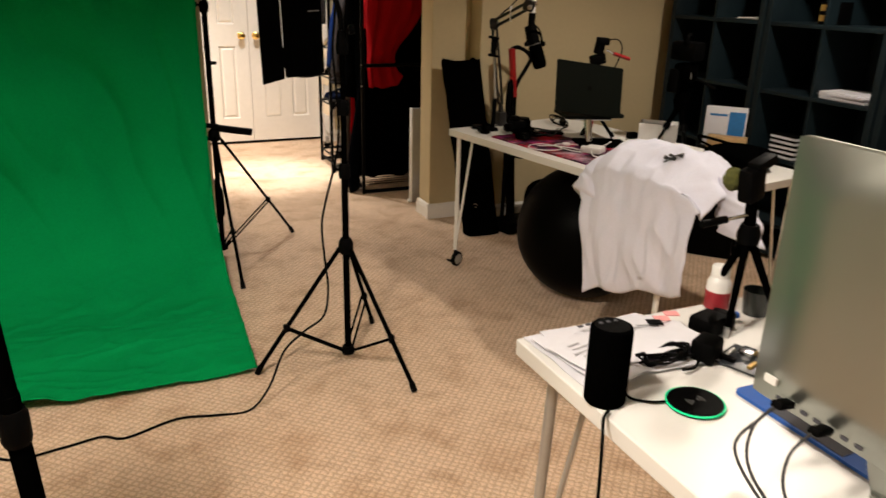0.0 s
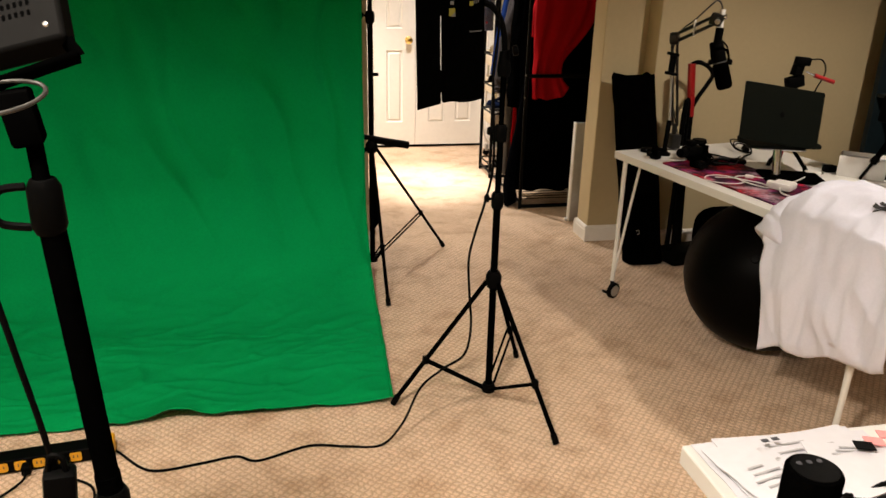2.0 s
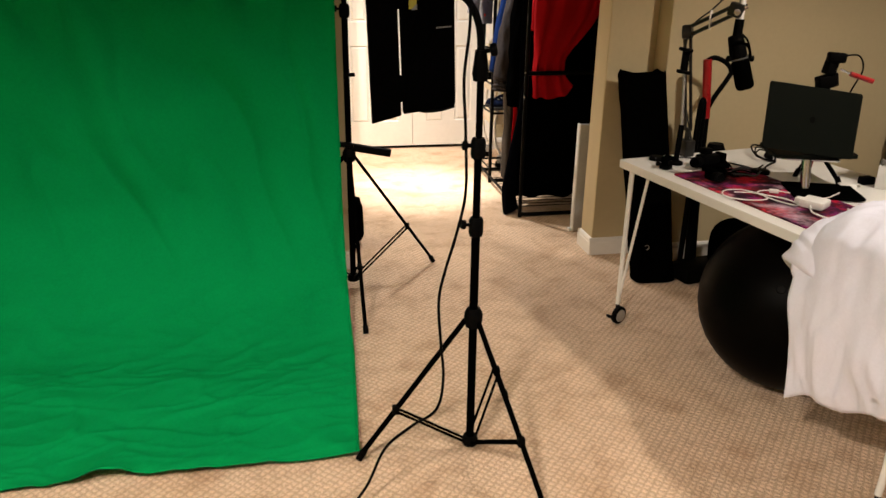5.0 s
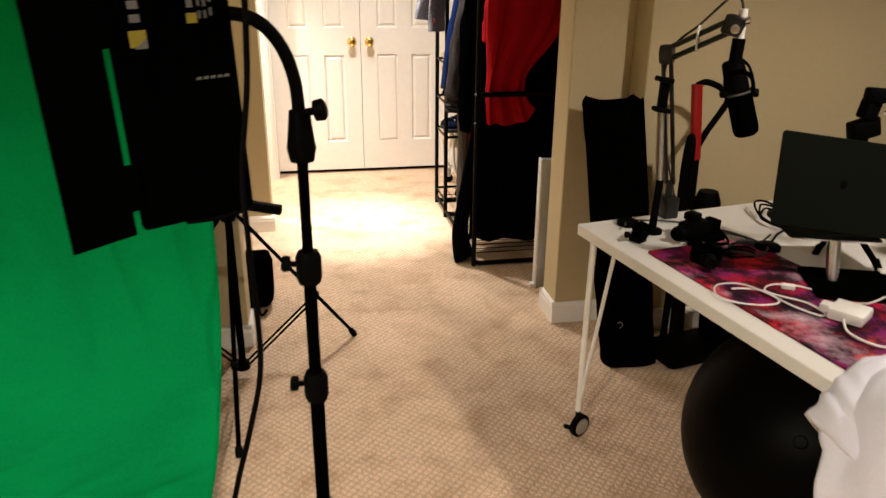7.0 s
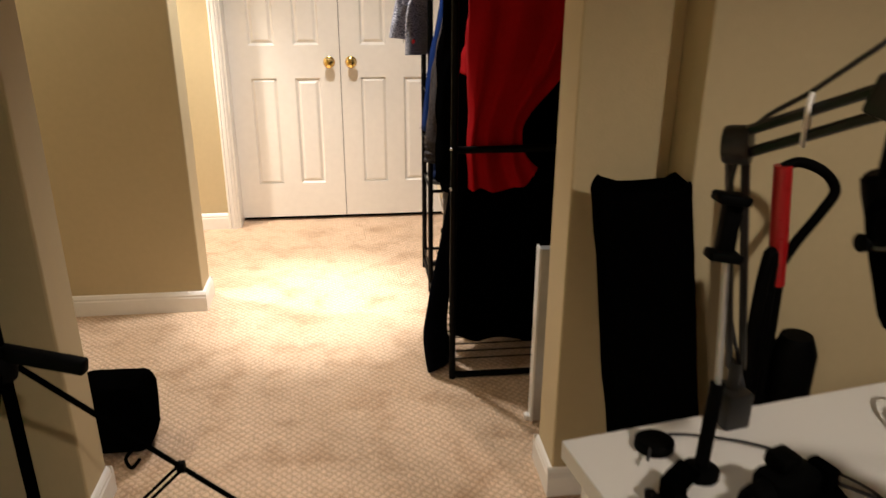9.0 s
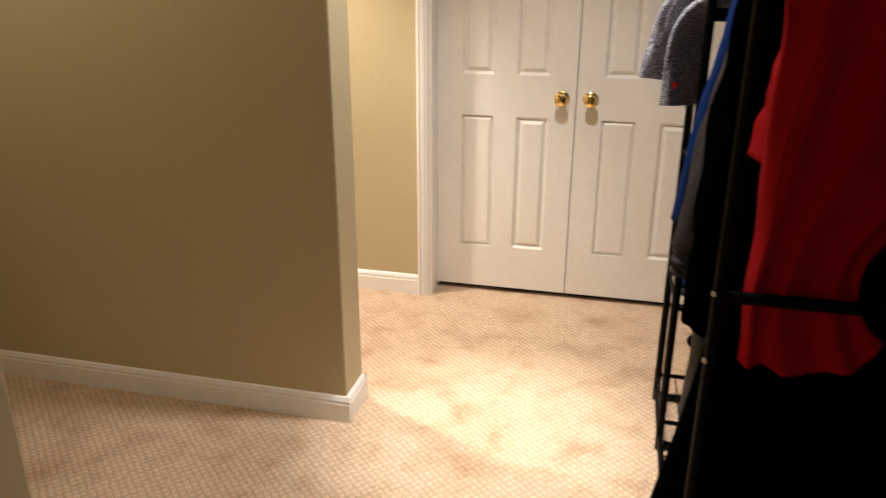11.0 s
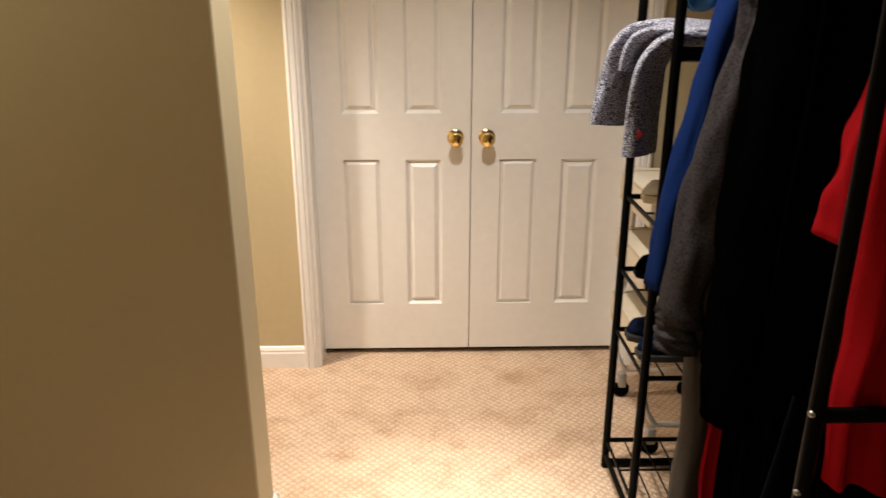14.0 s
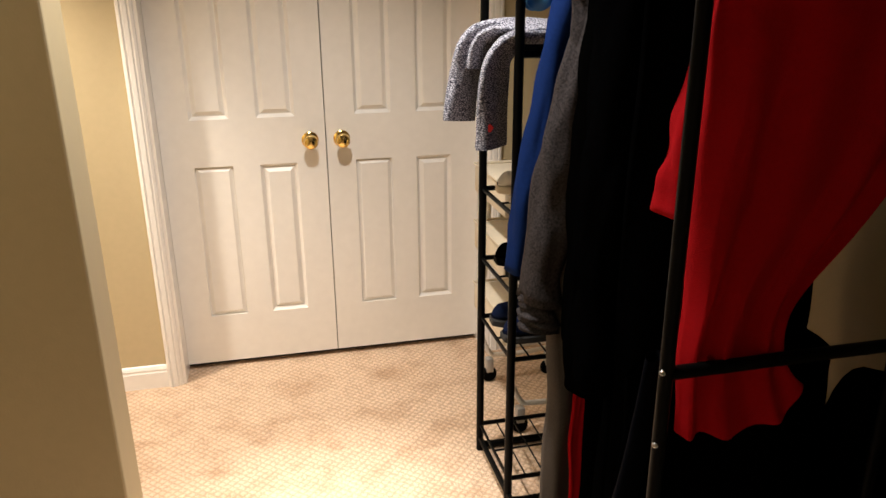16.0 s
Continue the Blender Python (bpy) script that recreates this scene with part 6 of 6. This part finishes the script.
part("cord", tube(B(), curve([a, a + Vector((-0.05, 0.0, -0.02)), a + Vector((-0.09, 0.0, -0.06)), (0.70, 0.66, DZ + 0.006), (0.70, 0.58, DZ + 0.005), (0.64, 0.52, DZ + 0.005), (0.622, 0.50, DZ - 0.05), (0.618, 0.48, 0.3), (0.62, 0.46, 0.01)], 7), 0.0024, 8), CORD_GREY, pc)

# ---------------- clothes rack in the alcove ----------------
rack = placed("clothes_rack", (1.75, 5.5, 0), "black metal clothes rack with shelves beside the hanging rod", "clothes rack")
X0, X1, Y0, Y1, Y2, RT = 1.505, 1.965, 4.922, 5.725, 6.035, 1.72
for y in (Y0, Y1, Y2):
    for x in (X0, X1):
        pts = curve([(x, y, RT), (x, y, 0.9), (x, y, 0.06), (x + 0.006 * (1 if x == X0 else -1), y, 0.022), (x + 0.045 * (1 if x == X0 else -1), y, 0.014)], 4)
        part("post", tube(B(), pts, 0.0125, 10), RACK_BLACK, rack)
    part("foot_rail", bar((X0 + 0.03, y, 0.014), (X1 - 0.03, y, 0.014), 0.0125, 10), RACK_BLACK, rack)
    part("top_rail", bar((X0, y, RT), (X1, y, RT), 0.0125, 10), RACK_BLACK, rack)
part("middle_rail", bar((X0, Y0, 0.885), (X1 + 0.10, Y0, 0.885), 0.0125, 10), RACK_BLACK, rack)
for z in (0.89, 0.75):
    part("rivet", lathe(B(), [(0, 0), (0.006, 0), (0.004, 0.003), (0, 0.004)], 10, (X0 - 0.011, Y0 - 0.006, z), (-0.8, -0.6, 0)), CHROME, rack)
part("hanging_rod", bar((1.73, Y0, RT - 0.02), (1.73, Y1, RT - 0.02), 0.0125, 12), RACK_BLACK, rack)
part("lower_rail", bar((X0, Y0, 0.045), (X0, Y2, 0.045), 0.0095, 8), RACK_BLACK, rack)
part("lower_rail", bar((X1, Y0, 0.045), (X1, Y2, 0.045), 0.0095, 8), RACK_BLACK, rack)
for z in (0.10, 0.50, 0.70, 0.925, 1.36):
    sh = part("shelf_frame", tube(B(), [(X0, Y1, z), (X0, Y2, z), (X1, Y2, z), (X1, Y1, z)], 0.008, 8, True), RACK_BLACK, rack)
    for k in range(1, 8):
        part("shelf_wire", bar((X0 + (X1 - X0) * k / 8, Y1, z), (X0 + (X1 - X0) * k / 8, Y2, z), 0.0028, 6), RACK_BLACK, sh)
    part("shelf_wire", bar((X0, (Y1 + Y2) / 2, z - 0.005), (X1, (Y1 + Y2) / 2, z - 0.005), 0.0035, 6), RACK_BLACK, sh)
for k in range(1, 14):
    part("basket_wire", bar((X0, Y0 + (Y1 - Y0) * k / 14, 0.05), (X1, Y0 + (Y1 - Y0) * k / 14, 0.05), 0.0028, 6), RACK_BLACK, rack)


def hanger(parent, y, x=1.73):
    h = part("hanger", tube(B(), curve([(x - 0.20, y, 1.55), (x - 0.08, y, 1.61), (x, y, 1.635), (x + 0.08, y, 1.61), (x + 0.20, y, 1.55)], 5), 0.006, 8), BLACK_PLASTIC, parent)
    part("hook", tube(B(), curve([(x, y, 1.63), (x, y, 1.67), (x + 0.02, y, 1.705), (x, y, 1.722), (x - 0.014, y, 1.71)], 5), 0.0025, 6), CHROME, h)


def garment_body(x0, x1, y, z0, z1, depth, seed, flare=0.0, hem=0.012, waves=3.0, rise=0.0, pull=None):
    """The hanging body of a garment: a flattened tube with folds, x0..x1 wide at the shoulders, open at the hem."""
    def f(u, v):
        a = u * math.tau
        c, s = math.cos(a), math.sin(a)
        w = (x1 - x0) / 2 * (1 + flare * v)
        cx = (x0 + x1) / 2
        sh = min(1.0, v / 0.10)
        z = z1 - (z1 - z0) * v - (1 - sh) * 0.0 - 0.09 * abs(c) ** 2 * (1 - v) ** 6
        d = depth * (0.35 + 0.65 * min(1, v * 5))
        ph = seed * 1.7
        fold = 0.32 * depth * math.sin(c * waves * 2.2 + ph + 1.5 * v) * min(1, v * 3) + 0.5 * depth * wob(c * 1.5 + seed, v * 1.4, s, 1.6)
        x = cx + math.copysign(abs(c) ** 0.8, c) * w + 0.012 * wob(v * 4, seed, c, 1.3)
        if pull:
            x += pull(c, v)
        yy = y + math.copysign(abs(s) ** 0.7, s) * d + fold
        if v > 0.9:
            z += hem * math.sin(c * 9 + ph) * (v - 0.9) / 0.1 + hem * 0.9 * wob(c * 3, seed, s, 1.5) * (v - 0.9) / 0.1
        z += rise * max(0, c) ** 2 * v ** 6
        return (x, yy, z)
    bm = sheet(B(), f, 96, 56)
    bmesh.ops.remove_doubles(bm, verts=bm.verts, dist=0.0004)
    return bm


def garment(name, y, mat, label, x0, x1, z0, depth, seed, sl=None, z1=1.60, flare=0.0, waves=3.0, cuff=None, pull=None, hem=0.012, rise=0.0):
    g = placed(name, (1.73, y, z0), label, "garment", "clothes on the rack")
    part("body", garment_body(x0, x1, y, z0, z1, depth, seed, flare, hem, waves, rise, pull=pull), mat, g, sharp=False)
    hanger(g, y)
    if sl:
        s = part("sleeve", sleeve(*sl), mat, g, sharp=False)
        if cuff:
            part("cuff", sleeve(*cuff), mat, s, sharp=False)
    return g


# far to near along the rod
garment("blue_sweatshirt", 5.66, BLUE, "royal blue fleece sweatshirt hanging on the rack", 1.58, 1.95, 0.86, 0.022, 1, ((1.625, 5.66, 1.56), (1.485, 5.655, 0.80), 0.045, 0.042, 2, 0.7, (-0.03, 0, 0)))
garment("grey_hoodie", 5.565, GREY, "heather grey fleece hoodie with long sleeve hanging", 1.57, 1.97, 0.80, 0.034, 2, ((1.650, 5.565, 1.55), (1.515, 5.545, 0.76), 0.036, 0.062, 5, 0.95, (-0.035, 0, 0)), cuff=((1.515, 5.545, 0.775), (1.510, 5.54, 0.69), 0.054, 0.054, 8, 0.95))
garment("black_jacket", 5.46, BLACK_CLOTH, "black zip jacket hanging on the rack", 1.615, 2.15, 0.11, 0.030, 3, ((1.63, 5.46, 1.56), (1.585, 5.45, 0.68), 0.065, 0.052, 9, 0.8, (-0.02, 0, 0)), waves=2)
garment("black_hoodie", 5.36, BLACK_KNIT, "black hooded sweatshirt with drawstrings hanging", 1.58, 2.15, 0.60, 0.040, 4, ((1.61, 5.36, 1.56), (1.555, 5.34, 0.62), 0.068, 0.055, 10, 0.8, (-0.02, 0, 0)), waves=2.5)
garment("black_coat", 5.25, BLACK_KNIT, "long black coat hanging nearly to the floor", 1.56, 1.99, 0.12, 0.042, 6, ((1.575, 5.25, 1.55), (1.515, 5.22, 0.70), 0.07, 0.055, 12, 0.8, (-0.02, 0, 0)), waves=2.2)
garment("red_t_shirt", 4.965, RED, "long bright red jersey T-shirt hanging on the rack", 1.555, 1.975, 0.735, 0.030, 7, ((1.635, 5.045, 1.53), (1.578, 5.075, 1.115), 0.036, 0.046, 15, 0.75, (-0.012, 0, 0)), waves=5.0, flare=-0.10, hem=0.005, rise=0.07, pull=lambda c, v: -0.02 * v - 0.5 * (1 + c) * 0.200 * math.exp(-((v - 0.78) / (0.24 if v < 0.78 else 0.34)) ** 2))
garment("dark_dress", 5.14, BLACK_KNIT, "long black dress hanging down to the basket", 1.53, 1.88, 0.09, 0.045, 8, None, waves=2.6, flare=0.02)
garment("dark_trousers", 5.085, BLACK_KNIT, "black trousers folded over a hanger, legs down", 1.515, 1.99, 0.085, 0.026, 9, None, waves=2.0, z1=0.88)
garment("taupe_trousers", 5.53, TAUPE, "taupe sweat trousers hanging low on the rack", 1.535, 1.72, 0.10, 0.035, 11, None, waves=1.6, z1=0.95)
garment("red_shorts", 5.485, RED, "narrow red garment edge between dark clothes", 1.588, 1.68, 0.12, 0.010, 12, None, waves=1.6, z1=0.85)

def soft_tube(path, r0, r1, thin, seed):
    """A soft flattened tube of cloth along the path, open at its hem, with creases where it bends."""
    line = curve(path, 8)
    n = len(line) - 1

    def f(u, v):
        k = min(n - 1, int(v * n))
        c = line[k].lerp(line[k + 1], v * n - k)
        d = (line[min(n, k + 2)] - line[max(0, k - 1)]).normalized()
        side = Vector((0.62, 0.78, 0)).normalized()
        side = (side - d * side.dot(d)).normalized()
        out = d.cross(side)
        a = u * math.tau
        r = r0 + (r1 - r0) * v
        fold = 1 + 0.16 * wob(math.cos(a) * 1.3, math.sin(a) * 1.3 + seed, v * 3.5, 1.3) + 0.10 * math.sin(3 * a + seed + 2 * v)
        return c + (side * math.cos(a) * r + out * math.sin(a) * r * thin) * fold
    bm = sheet(B(), f, 36, 44)
    bmesh.ops.remove_doubles(bm, verts=bm.verts, dist=0.0004)
    return bm


nv = placed("navy_trousers", (1.46, 5.02, 0), "dark navy trousers bunched down beside the rack foot", "garment", "clothes on the rack")
part("leg", soft_tube([(1.545, 5.03, 0.86), (1.525, 5.03, 0.66), (1.490, 5.03, 0.45), (1.462, 5.03, 0.26), (1.455, 5.03, 0.13), (1.470, 5.03, 0.012)], 0.030, 0.075, 0.55, 3), DARK_NAVY, nv, sharp=False)

# crackle-print shorts thrown over the end bar
sh = placed("fleece_shorts", (1.45, 5.9, 1.1), "grey and white crackle-print fleece shorts draped over a bar", "shorts")


part("far_leg", soft_tube([(1.78, 5.91, 1.385), (1.60, 5.91, 1.400), (1.49, 5.91, 1.392), (1.435, 5.91, 1.345), (1.412, 5.905, 1.25), (1.400, 5.90, 1.160)], 0.070, 0.090, 0.32, 1), FLEECE, sh, sharp=False)
part("near_leg", soft_tube([(1.78, 5.81, 1.372), (1.62, 5.805, 1.388), (1.52, 5.80, 1.375), (1.468, 5.795, 1.320), (1.455, 5.79, 1.22), (1.450, 5.785, 1.105)], 0.058, 0.082, 0.36, 4), FLEECE, sh, sharp=False)
part("folded_edge", soft_tube([(1.70, 5.85, 1.375), (1.56, 5.85, 1.372), (1.505, 5.85, 1.325), (1.492, 5.85, 1.24), (1.488, 5.845, 1.140)], 0.026, 0.028, 0.6, 7), FLEECE, sh, sharp=False)
part("seat", soft_tube([(1.82, 5.86, 1.385), (1.62, 5.86, 1.394), (1.51, 5.86, 1.392), (1.455, 5.86, 1.362), (1.440, 5.86, 1.300)], 0.092, 0.075, 0.26, 11), FLEECE, sh, sharp=False)
em = part("emblem", lathe(B(), [(0, 0), (0.012, 0), (0.010, 0.002), (0, 0.002)], 5, (1.430, 5.724, 1.165), (-0.3, -0.95, 0.05)), RED_PLASTIC, sh, "small red emblem")
part("bar", bar((1.505, 5.735, 1.345), (1.80, 5.73, 1.345), 0.012, 8), RACK_BLACK, rack)
bs = placed("blue_shirt", (1.55, 5.74, 1.46), "bright blue cloth hung over the rack's top rail", "shirt")
part("cloth", sheet(B(), lambda u, v: (1.515 + 0.10 * u + 0.012 * wob(v * 3, u, 1, 1), 5.727 + (0.022 if v > 0.5 else -0.022) + 0.010 * math.sin(u * 8), 1.735 - 0.27 * abs(2 * v - 1) - 0.02 * math.sin(u * 5)), 20, 24, 0.004), BLUE_PRINT, bs, sharp=False)


def shoe(at, rz, mat, sole, label, s=1.0):
    sh_ = thing("shoe", at, label, "shoe", "shoes on the shelves", rz)

    def f(u, v):
        a = u * math.tau
        x = (v - 0.5) * 0.27 * s
        w = (0.034 + 0.012 * math.sin(v * math.pi * 0.9 + 0.3)) * s * (1 if v < 0.85 else math.sqrt(max(0.02, 1 - ((v - 0.85) / 0.15) ** 2)))
        hgt = (0.095 - 0.055 * max(0, min(1, (v - 0.3) / 0.5))) * s * (1 if v < 0.9 else max(0.2, 1 - (v - 0.9) * 6))
        if v < 0.06:
            w *= 0.4 + 10 * v
            hgt *= 0.85
        c, q = math.cos(a), math.sin(a)
        return (x, math.copysign(abs(c) ** 0.7, c) * w, 0.02 * s + hgt / 2 + math.copysign(abs(q) ** 0.8, q) * hgt / 2)
    bm = sheet(B(), f, 20, 22)
    bmesh.ops.holes_fill(bm, edges=[e for e in bm.edges if e.is_boundary], sides=0)
    part("upper", bm, mat, sh_)
    part("sole", slab(B(), [((v - 0.5) * 0.275 * s, sg * (0.036 + 0.012 * math.sin(v * math.pi)) * s * (0.6 if v in (0.0, 1.0) else 1)) for sg, vs in ((1, (0.0, 0.1, 0.4, 0.7, 0.9, 1.0)), (-1, (1.0, 0.9, 0.7, 0.4, 0.1, 0.0))) for v in vs], 0.0, 0.022 * s), sole, sh_, bevel=0.004)
    for k in range(4):
        part("lace", bar((0.0 + 0.022 * k, -0.02, (0.100 - 0.010 * k) * s), (0.008 + 0.022 * k, 0.02, (0.100 - 0.010 * k) * s), 0.003, 6), WHITE_PLASTIC, sh_)
    return sh_


shoe((1.66, 5.83, 0.934), 188, SHOE_WHITE, CREAM, "cream running shoe on the wire shelf")
shoe((1.66, 5.94, 0.934), 176, SHOE_WHITE, CREAM, "cream running shoe on the wire shelf")
shoe((1.66, 5.84, 0.709), 184, BLACK_CLOTH, BLACK_PLASTIC, "black shoe on the wire shelf")
shoe((1.66, 5.95, 0.709), 178, BLACK_CLOTH, BLACK_PLASTIC, "black shoe on the wire shelf")
shoe((1.65, 5.84, 0.509), 182, NAVY, CORD_GREY, "navy shoe on the wire shelf")
shoe((1.65, 5.95, 0.509), 178, NAVY, CORD_GREY, "navy shoe on the wire shelf")

# cream rolling cart behind the rack
cart = placed("rolling_cart", (1.72, 6.32, 0), "cream metal three-tier rolling cart behind the rack", "cart")
for z in (0.34, 0.585, 0.80):
    tr = part("tray", cuboid(1.60, 1.97, 6.11, 6.47, z, z + 0.10, 0.01), CREAM, cart, "cream metal tray")
    part("rim", tube(B(), [(1.60, 6.11, z + 0.103), (1.97, 6.11, z + 0.103), (1.97, 6.47, z + 0.103), (1.60, 6.47, z + 0.103)], 0.005, 8, True), CREAM, tr)
for y in (6.10, 6.48):
    part("side_frame", tube(B(), curve([(1.66, y, 0.88), (1.655, y, 0.60), (1.645, y, 0.46), (1.63, y, 0.40), (1.625, y, 0.32), (1.64, y, 0.20), (1.67, y, 0.13), (1.71, y, 0.115), (1.86, y, 0.115), (1.94, y, 0.15), (1.95, y, 0.3), (1.94, y, 0.88)], 5), 0.010, 10), WHITE_LEG, cart, "white bent tube frame")
    for x in (1.67, 1.92):
        cs = part("caster", lathe(B(), [(0, -0.011), (0.028, -0.011), (0.032, 0), (0.028, 0.011), (0, 0.011)], 18, (x, y, 0.033), (0, 1, 0)), BLACK_PLASTIC, cart)
        part("fork", box(B(), (x, y, 0.075), (0.03, 0.034, 0.06), None, 0.005), GREY_STEEL, cs)

# slim pale metal box standing behind the wall end
pb = placed("metal_panel", (1.83, 4.62, 0), "slim light grey metal case standing behind the wall end", "case")
part("case", cuboid(1.740, 1.922, 4.60, 4.635, 0.004, 0.640, 0.004), GREY_STEEL, pb)
part("front_edge", cuboid(1.735, 1.743, 4.596, 4.639, 0.004, 0.643, 0.002), WHITE_LEG, pb, "pale grey edge strip")
part("foot", cuboid(1.72, 1.74, 4.61, 4.64, 0.0, 0.02, 0.004), WHITE_PLASTIC, pb)

# black duffel below the clothes, at the wall
df = placed("duffel_bag", (2.08, 5.0, 0), "black duffel bag leaning beside the rack", "bag")
part("bag", sheet(B(), lambda u, v: (2.09 + 0.075 * math.copysign(abs(math.sin(v * math.pi) * math.cos(u * math.tau)) ** 0.6, math.cos(u * math.tau)), 5.0 + 0.17 * math.copysign(abs(math.sin(v * math.pi) * math.sin(u * math.tau)) ** 0.6, math.sin(u * math.tau)), 0.375 - 0.37 * math.copysign(abs(math.cos(v * math.pi)) ** 0.55, math.cos(v * math.pi)) + 0.02 * wob(u * 6, v * 4, 2, 1)), 28, 18), BLACK_CLOTH, df)
part("carry_strap", tube(B(), curve([(2.03, 4.90, 0.62), (2.0, 4.93, 0.50), (2.0, 5.0, 0.44), (2.01, 5.08, 0.52), (2.04, 5.10, 0.63)], 5), 0.010, 8, flat=0.35), BLACK_CLOTH, df)
